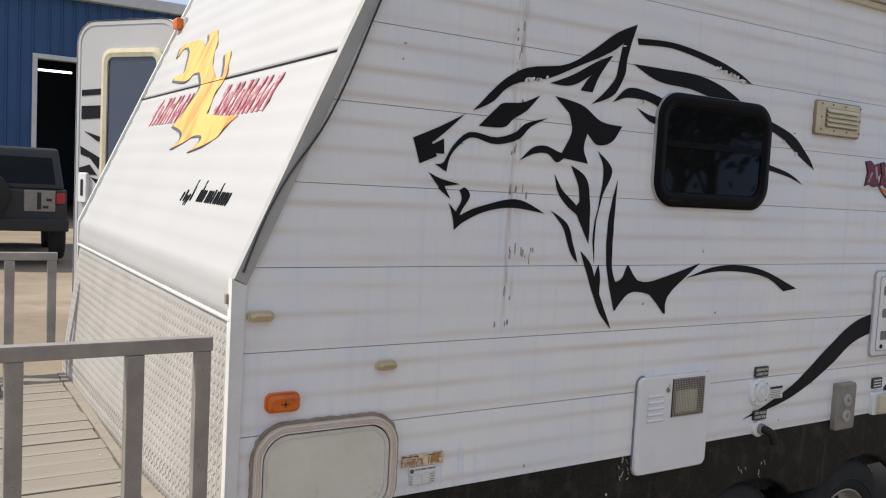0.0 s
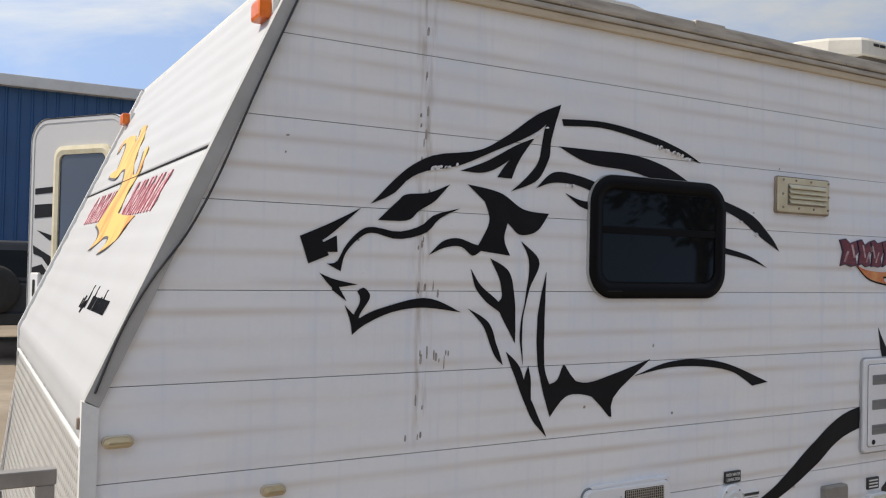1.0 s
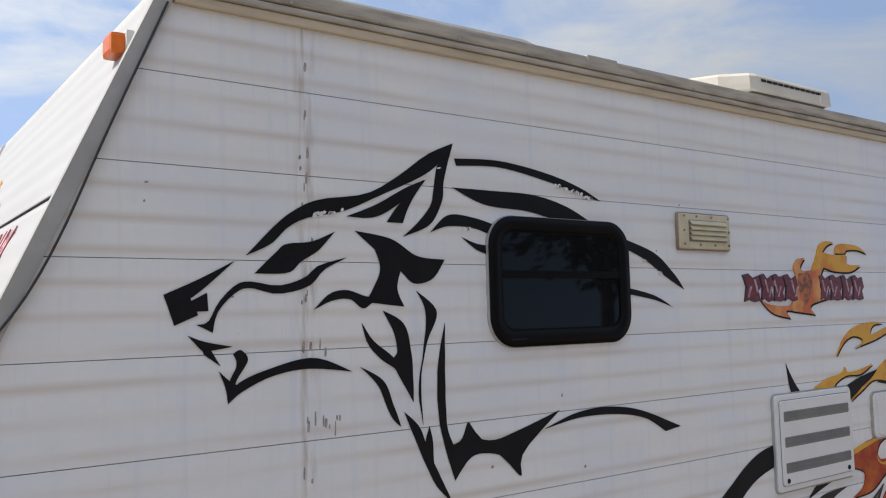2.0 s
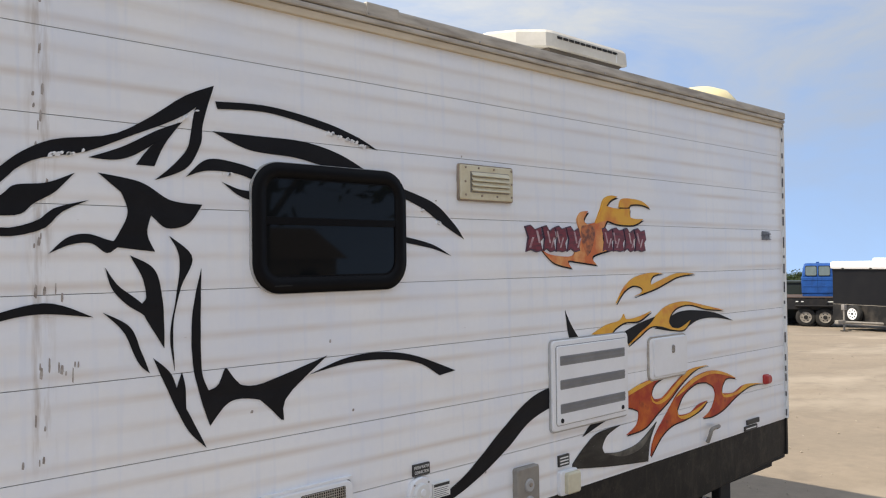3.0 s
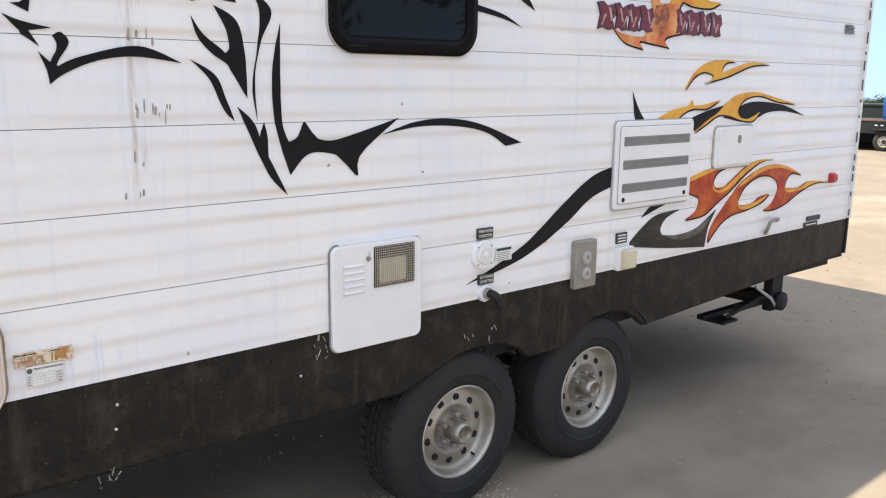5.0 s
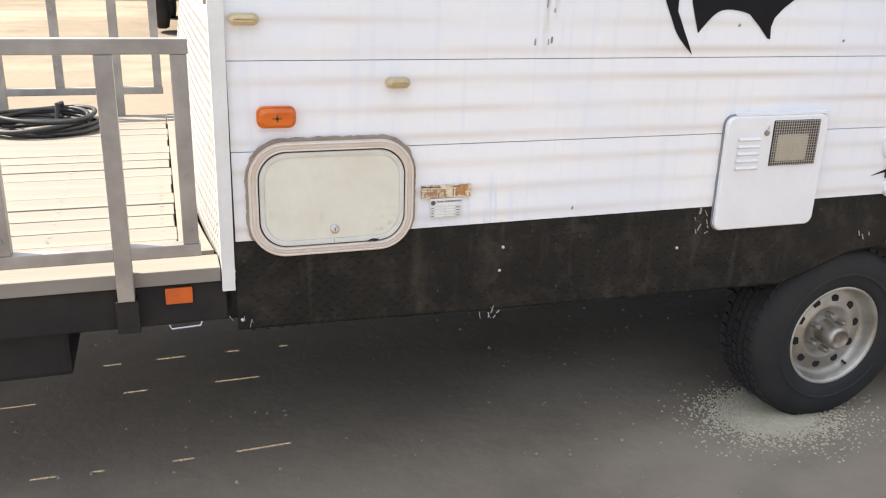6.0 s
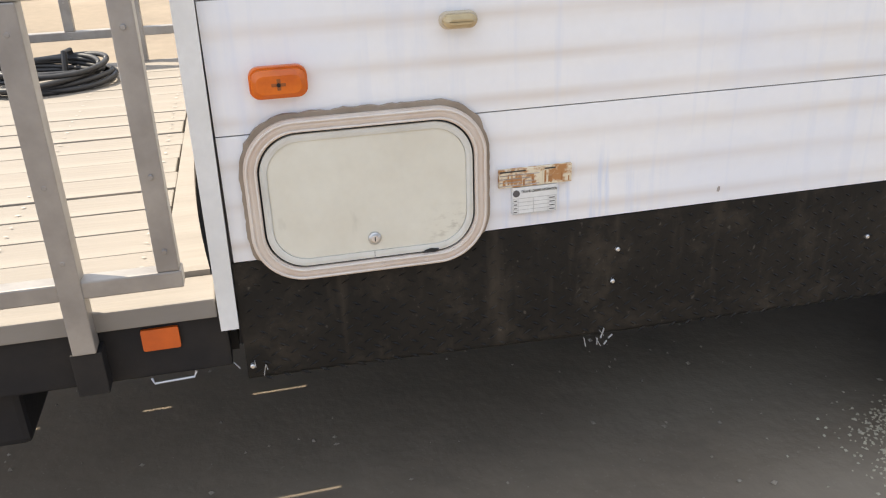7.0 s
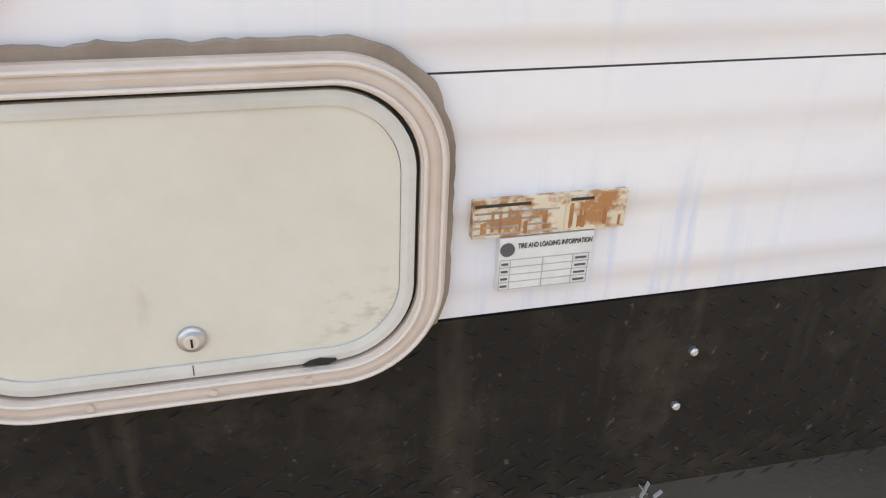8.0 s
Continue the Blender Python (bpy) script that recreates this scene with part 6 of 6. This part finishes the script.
def pebbles(name, material, spots, label):
    vs_, fs_ = [], []
    for x, y, r in spots:
        k = len(vs_)
        z = ground_z(x, y) + r * 0.2
        a = rnd.uniform(0, 6.28)
        for i_ in range(4):
            t_ = a + 1.57 * i_
            q = r * rnd.uniform(0.7, 1.3)
            vs_.append((x + q * math.cos(t_), y + q * math.sin(t_), z + rnd.uniform(-0.3, 0.2) * r))
        vs_ += [(x, y, z + r * rnd.uniform(0.5, 0.9)), (x, y, z - r * 0.7)]
        for i_ in range(4):
            j = (i_ + 1) % 4
            fs_ += [(k + i_, k + j, k + 4), (k + j, k + i_, k + 5)]
    me_ = bpy.data.meshes.new(name)
    me_.from_pydata(vs_, [], fs_)
    me_.materials.append(material.m)
    return tagged(new(name, me_), label, "gravel", kind="stuff")


pebbles("gravel", STONE, [(rnd.uniform(-2.5, 7.5), rnd.uniform(-2.6, 3.2), rnd.choice((0.003, 0.004, 0.005, 0.006, 0.010))) for _ in range(2600)], "scattered small tan stones on the yard")
pebbles("crushed_rock", PALE, [(rnd.gauss(2.07, 0.085), rnd.gauss(0.12, 0.075), rnd.uniform(0.003, 0.008)) for _ in range(8000)] + [(rnd.gauss(2.10, 0.16), rnd.gauss(0.08, 0.11), rnd.uniform(0.002, 0.007)) for _ in range(4000)], "heap of pale crushed rock around the tyre")
pebbles("yard_stones", STONE, [(rnd.uniform(7, 26), rnd.uniform(-4, 12), rnd.uniform(0.006, 0.018)) for _ in range(900)], "scattered stones on the open yard")

# ---- workshop with open bay ----
NAVY = Mat("navy_cladding", (0.018, 0.075, 0.19), 0.42, second=(0.014, 0.055, 0.14), scale=0.7, amount=0.6)
GREYTRIM = Mat("galvanised_trim", (0.60, 0.60, 0.58), 0.5, 0.2, second=(0.48, 0.47, 0.45), scale=3)
shop = thing("workshop", "navy blue metal workshop with an open dark bay", "building")
BY, BZ0, BZ1 = 22.0, 0.2, 6.25


def cladding(x0, x1, z0, z1, name="wall"):
    bm_ = bmesh.new()
    cols = []
    x = x0
    pat = ((0.0, 0.0), (0.22, 0.0), (0.245, -0.035), (0.275, -0.035))
    while x < x1:
        for dx, dy in pat:
            if x + dx <= x1:
                cols.append((x + dx, BY + dy))
        x += 0.30
    cols.append((x1, BY))
    r0 = [bm_.verts.new((a, b, z0)) for a, b in cols]
    r1 = [bm_.verts.new((a, b, z1)) for a, b in cols]
    for i_ in range(len(cols) - 1):
        bm_.faces.new((r0[i_], r0[i_ + 1], r1[i_ + 1], r1[i_]))
    return part(name, bm_, NAVY, shop)


DX_L, DX_R, DTOP = 1.98, 6.4, 4.66
cladding(-14.0, DX_L, BZ0, BZ1)
cladding(DX_R, 16.0, BZ0, BZ1)
cladding(DX_L, DX_R, DTOP, BZ1)
part("eave_trim", box(-14.1, 16.1, BY - 0.25, BY + 0.10, BZ1, BZ1 + 0.30, 0.03), GREYTRIM, shop, "pale eave gutter")
part("roof", box(-14.0, 16.0, BY + 0.10, BY + 14, BZ1 + 0.2, BZ1 + 0.36), GREYTRIM, shop)
part("end_wall", box(-14.0, -13.8, BY + 0.05, BY + 14, BZ0, BZ1 + 0.2), NAVY, shop)
part("end_wall", box(15.8, 16.0, BY + 0.05, BY + 14, BZ0, BZ1 + 0.2), NAVY, shop)
part("back_wall", box(-14.0, 16.0, BY + 13.8, BY + 14, BZ0, BZ1 + 0.2), NAVY, shop)
bay = part("bay_frame", box(DX_L - 0.12, DX_L, BY - 0.05, BY + 0.25, BZ0, DTOP, 0.01), GREYTRIM, shop, "white bay door jamb")
twin(bay, DX_R - DX_L + 0.12)
part("bay_header", box(DX_L - 0.12, DX_R + 0.12, BY - 0.05, BY + 0.25, DTOP, DTOP + 0.12, 0.01), GREYTRIM, shop)
TUBEON = bpy.data.materials.new("lit_tube")
TUBEON.use_nodes = True
TUBEON.node_tree.nodes["Principled BSDF"].inputs["Emission Color"].default_value = (1, 0.97, 0.9, 1)
TUBEON.node_tree.nodes["Principled BSDF"].inputs["Emission Strength"].default_value = 3.0


class Plain:
    def __init__(self, m):
        self.m = m


part("strip_light", box(2.35, 3.25, BY + 3.0, BY + 3.12, 4.66, 4.71, 0.01), Plain(TUBEON), shop, "lit strip lamp inside the bay")

# ---- dark off-road car seen from behind ----
CARPAINT = Mat("charcoal_paint", (0.022, 0.023, 0.026), 0.32, second=(0.035, 0.034, 0.034), scale=3, fine_amount=0.05)
CARTRIM = Mat("black_car_plastic", (0.02, 0.02, 0.021), 0.7)
offroader = thing("offroad_car", "dusty charcoal boxy off-road car, parked", "car")
offroader.matrix_basis = pose(0.62, 13.2, ground_z(0.62, 13.2) + 0.08, 0, 0, -4)
bm = frustum((-0.84, 0.84, 0.0, 3.6), (-0.84, 0.84, 0.03, 3.5), 0.62, 1.22, 0.05)
part("body", bm, CARPAINT, offroader)
part("cabin", frustum((-0.80, 0.80, 0.03, 2.1), (-0.70, 0.70, 0.16, 1.9), 1.20, 1.90, 0.07), CARPAINT, offroader)
bm = bmesh.new()
v = [bm.verts.new(c) for c in ((-0.66, 0.045, 1.30), (0.66, 0.045, 1.30), (0.60, 0.128, 1.74), (-0.60, 0.128, 1.74))]
bm.faces.new(v)
bmesh.ops.translate(bm, verts=bm.verts, vec=(0, -0.012, 0))
part("rear_window", bm, TINT, offroader, "dark rear window")
part("spare_tyre", turned([(0.0005, -0.26), (0.16, -0.26), (0.20, -0.27), (0.37, -0.25), (0.40, -0.20), (0.40, -0.06), (0.35, -0.02)], 32), RUBBER, offroader, "spare tyre on the tailgate", True).location = (-0.42, 0, 1.10)
for s in (-1, 1):
    part("tail_lamp", box(s * 0.74 - 0.07, s * 0.74 + 0.07, -0.035, 0.03, 0.98, 1.16, 0.015), REDLENS, offroader, "red tail lamp")
part("bumper", box(-0.86, 0.86, -0.16, 0.05, 0.52, 0.72, 0.03), CARTRIM, offroader)
part("tailgate_panel", box(0.18, 0.66, -0.020, 0.01, 0.84, 1.20, 0.02), TAUPE, offroader, "tan tailgate panel with dark hardware")
part("hinge", box(0.38, 0.44, -0.034, -0.012, 0.88, 1.16, 0.008), CARTRIM, offroader)
twin(part("hinge", box(0.52, 0.60, -0.034, -0.012, 1.02, 1.06, 0.006), CARTRIM, offroader), -0.05, 0, -0.12)
for x in (-0.72, 0.72):
    for y in (0.55, 2.95):
        wv = part("wheel", turned([(0.0005, -0.12), (0.22, -0.12), (0.25, -0.13), (0.37, -0.11), (0.40, -0.06), (0.40, 0.06), (0.37, 0.11), (0.0005, 0.11)], 28), RUBBER, offroader, "", True)
        wv.matrix_basis = Matrix.Translation((x, y, 0.40)) @ Matrix.Rotation(radians(90), 4, "Z")

# ---- enclosed cargo trailer across the yard ----
def placed(ob, x, y, rz):
    ob.matrix_basis = pose(x, y, ground_z(x, y), 0, 0, rz)
    return ob


CHARCOAL = Mat("charcoal_panel", (0.0075, 0.0075, 0.009), 0.45, second=(0.013, 0.013, 0.0135), scale=1.5, spec=0.22)
GUARD = Mat("dusty_stone_guard", (0.012, 0.012, 0.012), 0.5, second=(0.060, 0.052, 0.045), scale=2.2, amount=0.9, lo=0.45, hi=0.7, spec=0.3)
SILVER = Mat("silver_panel", (0.29, 0.335, 0.35), 0.45, second=(0.25, 0.285, 0.295), scale=1.2, amount=0.7)
cargo = thing("cargo_trailer", "enclosed silver cargo trailer with a black nose and white roof", "trailer")
placed(cargo, 33.0, 8.1, 0)
# nose corner at the local origin, the nose runs to +y, the body runs to +x
cargo.matrix_basis = cargo.matrix_basis @ Matrix.Rotation(radians(-20.0), 4, "Z")
part("nose", box(-0.02, 0.10, 0.0, 2.45, 0.26, 2.30, 0.02), CHARCOAL, cargo, "black front wall")
part("body", box(0.10, 7.4, 0.0, 2.45, 0.26, 2.30, 0.01), SILVER, cargo, "silver side panels")
part("roof_cap", box(-0.14, 7.45, -0.03, 2.48, 2.28, 2.58, 0.10), PLASTIC, cargo, "white rounded roof cap")
part("corner_post", box(-0.03, 0.12, -0.015, 0.05, 0.42, 2.28, 0.01), CHARCOAL, cargo)
for x in (0.5, 2.6, 4.6):
    part("roof_vent", box(x, x + 0.42, 0.6, 1.1, 2.55, 2.70, 0.05), PLASTIC, cargo)
part("stone_guard", box(-0.045, -0.018, 0.02, 2.43, 0.24, 0.94, 0.005), GUARD, cargo, "dusty black stone guard")
part("guard_strip", box(-0.052, -0.02, 0.02, 2.43, 0.937, 0.952, 0.003), TAUPE, cargo)
part("frame_rail", box(0.05, 7.3, 0.0, 0.10, 0.14, 0.265, 0.01), RAILMETAL, cargo, "pale dusty frame rail")
for y in (0.62, 1.83):
    part("roof_marker", box(-0.155, -0.13, y, y + 0.09, 2.29, 2.33, 0.005), DARK, cargo)
spare = part("spare_wheel", turned([(0.0005, -0.09), (0.22, -0.09), (0.24, -0.10), (0.30, -0.09), (0.33, -0.04), (0.33, 0.06)], 28), RUBBER, cargo, "", True)
spare.matrix_basis = Matrix.Translation((-0.18, 1.36, 0.62)) @ Matrix.Rotation(radians(-90), 4, "Z")
sr = part("spare_rim", turned([(0.0005, -0.112), (0.06, -0.112), (0.07, -0.105), (0.20, -0.105), (0.215, -0.115)], 24), PLASTIC, spare, "white spoked spare rim")
for i in range(8):
    a = 2 * math.pi * i / 8
    q = part("rim_hole", disc(0.14 * math.cos(a), 0.14 * math.sin(a), 0.026, -0.1075, -0.100, 10), DARK, spare)
part("rim_hub", disc(0, 0, 0.045, -0.118, -0.100, 14), DARK, spare)
part("tongue", tube([(0.0, 0.25, 0.30), (-1.1, 1.08, 0.36)], 0.05, 8), TAUPE, cargo, "dusty steel tongue")
part("tongue", tube([(0.0, 1.90, 0.30), (-1.1, 1.08, 0.36)], 0.05, 8), FRAMEBLACK, cargo)
part("jack_post", tube([(-1.0, 1.12, 0.05), (-1.0, 1.12, 0.95)], 0.035, 8), TAUPE, cargo)
part("jack_head", box(-1.07, -0.93, 1.05, 1.19, 0.80, 1.00, 0.02), RAILMETAL, cargo)
part("coupler", box(-1.45, -1.05, 1.00, 1.16, 0.30, 0.44, 0.03), TAUPE, cargo)
part("jack_foot", box(-1.1, -0.9, 1.02, 1.22, 0.0, 0.05, 0.01), FRAMEBLACK, cargo)
part("window", box(2.85, 3.45, -0.03, 0.01, 1.40, 1.98, 0.02), WINFRAME, cargo, "small dark side window")
for x in (3.1, 3.95):
    t_ = part("wheel", turned([(0.0005, -0.02), (0.17, -0.02), (0.19, -0.03), (0.31, -0.01), (0.34, 0.03), (0.34, 0.18), (0.0005, 0.18)], 24), RUBBER, cargo, "", True)
    t_.location = (x, -0.02, 0.34)
part("fender", box(2.6, 4.5, -0.24, 0.0, 0.60, 0.86, 0.03), Mat("faded_brown", (0.15, 0.075, 0.055), 0.7, second=(0.10, 0.06, 0.05), scale=3), cargo)
part("fender_front", box(2.35, 2.598, -0.24, 0.0, 0.16, 0.84, 0.03), PLASTIC, cargo, "white fender end")
part("axle_beam", box(2.6, 4.5, 0.2, 1.9, 0.30, 0.42), FRAMEBLACK, cargo)

# ---- flatbed trailer carrying an old blue cab ----
flat = thing("flatbed_trailer", "black flatbed trailer with tandem wheels", "trailer")
placed(flat, 35.2, 11.35, -69.0)
part("bed", box(-7.5, 3.4, 0.0, 2.3, 0.98, 1.20, 0.01), FRAMEBLACK, flat)
part("side_rail", box(-7.5, 3.4, -0.06, 0.0, 0.70, 1.16, 0.01), FRAMEBLACK, flat)
for i in range(10):
    part("stake_pocket", box(-6.9 + 1.0 * i, -6.8 + 1.0 * i, -0.10, -0.058, 0.86, 1.18, 0.006), FRAMEBLACK, flat)
part("deck_board", box(-7.5, 3.4, -0.08, 2.32, 1.17, 1.215, 0.008), Mat("rusty_deck_edge", (0.085, 0.055, 0.045), 0.8, second=(0.04, 0.03, 0.028), scale=3, amount=0.8), flat)
bm = bmesh.new()
for i in range(9):
    box(-6.5 + 1.1 * i, -6.2 + 1.1 * i, -0.072, -0.060, 1.00, 1.04, 0, bm)
tagged(part("reflective_tape", bm, LABELWHITE, flat), kind="stuff")
for x in (-0.62, 0.10):
    t_ = part("wheel", turned([(0.0005, -0.04), (0.05, -0.06), (0.18, 0.0), (0.20, -0.03), (0.35, -0.01), (0.39, 0.03), (0.39, 0.2), (0.0005, 0.2)], 24), RUBBER, flat, "", True)
    t_.location = (x, -0.10, 0.39)
    part("rim", turned([(0.0005, -0.045), (0.10, -0.045), (0.19, -0.036), (0.215, -0.05), (0.225, -0.03)], 20), TAUPE, t_)
    part("rim_hub", disc(0, 0, 0.075, -0.066, -0.04, 14), DARK, t_)
    for i in range(6):
        a = 2 * math.pi * i / 6
        part("rim_hole", disc(0.145 * math.cos(a), 0.145 * math.sin(a), 0.026, -0.047, -0.036, 8), DARK, t_)
part("fender", box(-1.0, 1.05, -0.30, 0.0, 0.83, 0.88, 0.02), FRAMEBLACK, flat)
part("axle_beam", box(-1.0, 1.0, 0.1, 2.2, 0.34, 0.62), FRAMEBLACK, flat)
BLUE = Mat("royal_blue_paint", (0.010, 0.075, 0.29), 0.45, second=(0.008, 0.045, 0.17), scale=2.5, amount=0.8, spec=0.3)
CABGLASS = Mat("cab_glass", (0.10, 0.13, 0.13), 0.12, second=(0.14, 0.17, 0.17), scale=4)
cab = thing("truck_cab", "old royal blue truck cab carried on the flatbed", "truck cab")
placed(cab, 35.2, 11.35, -69.0)
cab.matrix_basis = cab.matrix_basis @ Matrix.Translation((-0.16, 0.35, 1.215)) @ Matrix.Diagonal((0.60, 1.0, 1.0, 1.0))
part("cab_shell", frustum((-1.02, 1.02, 0.0, 1.5), (-1.05, 1.05, 0.0, 1.5), 0.10, 0.82, 0.07), BLUE, cab)
part("cab_sill", box(-0.98, 0.98, 0.03, 1.47, 0.0, 0.13, 0.02), BLUE, cab)
part("cab_top", frustum((-1.03, 1.03, 0.0, 1.5), (-0.86, 0.86, 0.10, 1.35), 0.78, 1.36, 0.13), BLUE, cab)
for x0, x1 in ((-0.76, -0.07), (0.07, 0.76)):
    lean = [(x, z, 0.006 + 0.10 * (z - 0.80) / 0.56) for x, z in rounded(x0, x1, 0.86, 1.23, 0.07, 4)]
    for name_, mat_, grow, depth in (("cab_window", CABGLASS, 1.0, 0.020), ("window_seal", WINFRAME, 1.09, 0.010)):
        bm = bmesh.new()
        mx = (x0 + x1) / 2
        ring = [bm.verts.new((mx + (x - mx) * grow, y - depth, 1.045 + (z - 1.045) * (grow + 0.06 * (grow > 1)))) for x, z, y in lean]
        back = [bm.verts.new((q.co.x, q.co.y + 0.05, q.co.z)) for q in ring]
        bm.faces.new(ring)
        bm.faces.new(list(reversed(back)))
        for i in range(len(ring)):
            k = (i + 1) % len(ring)
            bm.faces.new((ring[i], back[i], back[k], ring[k]))
        bmesh.ops.recalc_face_normals(bm, faces=bm.faces)
        part(name_, bm, mat_, cab, "grey-green glassy window" if grow == 1.0 else "")
for z in (0.40, 0.66):
    part("cab_crease", box(-0.98, 0.98, -0.014, 0.0, z, z + 0.03, 0.004), BLUE, cab)
part("door_line", box(-0.008, 0.008, -0.006, 0.0, 0.14, 0.80), WINFRAME, cab)
part("roof_beacon", box(-0.1, 0.1, 0.5, 0.65, 1.34, 1.42, 0.02), BLUE, cab)
DUMP = Mat("dark_green_steel", (0.006, 0.013, 0.010), 0.6)
bin_ = thing("dumpster", "dark green steel dumpster", "dumpster")
placed(bin_, 36.9, 13.9, -69.0)
part("bin_body", box(-2.2, 2.2, 0.0, 1.6, 0.25, 1.80, 0.03), DUMP, bin_)
part("bin_rim", box(-2.25, 2.25, -0.05, 1.65, 1.76, 1.85, 0.02), DUMP, bin_)
part("bin_feet", box(-2.0, 2.0, 0.2, 1.4, 0.0, 0.25), FRAMEBLACK, bin_)

# ---- trees ----
LEAF = Mat("leaves", (0.032, 0.052, 0.018), 0.75, second=(0.052, 0.073, 0.027), scale=0.6, amount=0.9, spec=0.3)
BARK = Mat("bark", (0.10, 0.078, 0.058), 0.9, second=(0.06, 0.046, 0.036), scale=4, stretch=(1, 1, 0.3), bump=0.6, bump_scale=14)


def tree(x, y, height, crown, leaves, seed, leaf=0.25, bare=0.0, label="leafy green tree with an uneven crown"):
    r_ = random.Random(seed)
    t_ = thing("tree", label, "tree", "trees round the yard")
    t_.location = (x, y, ground_z(x, y))
    bm_ = bmesh.new()
    trunk_h = height * 0.42
    tips = []
    tube([(0, 0, -0.1), (0.04, 0, trunk_h * 0.5), (0.0, 0.05, trunk_h)], height * 0.022, 8, bm_)
    for i_ in range(9):
        a, b = r_.uniform(0, 6.28), r_.uniform(0.25, 1.0)
        end = Vector((crown * b * math.cos(a), crown * b * math.sin(a), trunk_h + (height - trunk_h) * (1.05 - 0.55 * b) * r_.uniform(0.75, 1)))
        st = Vector((0, 0, trunk_h * r_.uniform(0.6, 1.0)))
        mid = st.lerp(end, 0.5) + Vector((r_.uniform(-.2, .2), r_.uniform(-.2, .2), r_.uniform(0, .3))) * crown * 0.3
        tube([tuple(p) for p in glide([tuple(st), tuple(mid), tuple(end)], 5)], height * 0.008, 5, bm_)
        tips += [mid, end, mid.lerp(end, 0.5)]
        for _ in range(3):
            e2 = mid.lerp(end, r_.uniform(0.2, 0.9)) + Vector((r_.uniform(-1, 1), r_.uniform(-1, 1), r_.uniform(-0.2, 0.8))) * crown * 0.35
            tube([tuple(mid), tuple(mid.lerp(e2, 0.5) + Vector((0, 0, 0.06 * crown))), tuple(e2)], height * 0.0035, 4, bm_)
            tips.append(e2)
    part("trunk", bm_, BARK, t_)
    vs_, fs_ = [], []
    for _ in range(leaves):
        c = r_.choice(tips)
        d = Vector((r_.gauss(0, 1), r_.gauss(0, 1), r_.gauss(0, 0.8))) * crown * 0.20
        p = c + d
        n_ = Vector((r_.gauss(0, 1), r_.gauss(0, 1), r_.gauss(0.5, 1))).normalized()
        u = n_.orthogonal().normalized()
        w = n_.cross(u)
        s_ = leaf * r_.uniform(0.5, 1.2)
        k = len(vs_)
        vs_ += [tuple(p - u * s_), tuple(p + w * s_ * 0.45), tuple(p + u * s_), tuple(p - w * s_ * 0.45)]
        fs_.append((k, k + 1, k + 2, k + 3))
    me_ = bpy.data.meshes.new("crown")
    me_.from_pydata(vs_, [], fs_)
    me_.materials.append(LEAF.m)
    c_ = new("crown", me_)
    c_.parent = t_
    return t_


# shade trees behind the path, seen in the window glass
for i, (x, y, h, cr) in enumerate(((6.5, -13.0, 8.5, 4.2), (11.5, -15.5, 9.5, 4.8), (2.0, -15.0, 8.0, 4.0), (17.0, -14.0, 8.5, 4.4), (-4.0, -17.0, 8.0, 4.2), (23.0, -18.0, 9.0, 4.6))):
    tree(x, y, h, cr, 2600, 40 + i, 0.24)
# far tree line past the yard
rnd = random.Random(77)
base = tree(122.0, 55.0, 3.5, 2.9, 6000, 60, 0.15, label="low distant tree in a hazy line")
for i in range(26):
    a = radians(12 + 22 * i / 25 + rnd.uniform(-0.4, 0.4))
    d = rnd.uniform(118, 150)
    x, y = d * math.cos(a), d * math.sin(a)
    s = rnd.uniform(0.75, 1.15)
    copy_thing(base, Matrix.LocRotScale((x, y, ground_z(x, y) - 0.2), Euler((0, 0, rnd.uniform(0, 6))), (1, 1, 1)))
# low house reflected in the glass
house = thing("low_house", "low tan house with a brown roof", "house")
house.location = (25.0, -38.0, ground_z(25, -38))
TAN = Mat("tan_plaster", (0.42, 0.32, 0.22), 0.85, second=(0.35, 0.26, 0.18), scale=2)
ROOFB = Mat("brown_shingle", (0.11, 0.075, 0.05), 0.9, second=(0.07, 0.05, 0.035), scale=6)
part("wall", box(-6, 6, -6, 0, 0, 2.8, 0.02), TAN, house)
bm = bmesh.new()
v = [bm.verts.new(c) for c in ((-6.5, 0.5, 2.7), (6.5, 0.5, 2.7), (6.5, -3, 4.6), (-6.5, -3, 4.6), (6.5, -6.5, 2.7), (-6.5, -6.5, 2.7))]
bm.faces.new(v[:4])
bm.faces.new((v[3], v[2], v[4], v[5]))
bm.faces.new((v[0], v[3], v[5]))
bm.faces.new((v[1], v[4], v[2]))
part("roof", bm, ROOFB, house)
for x in (-3.5, 0.2, 3.4):
    part("window", box(x, x + 1.1, -0.05, 0.04, 1.0, 2.1, 0.01), WINFRAME, house)
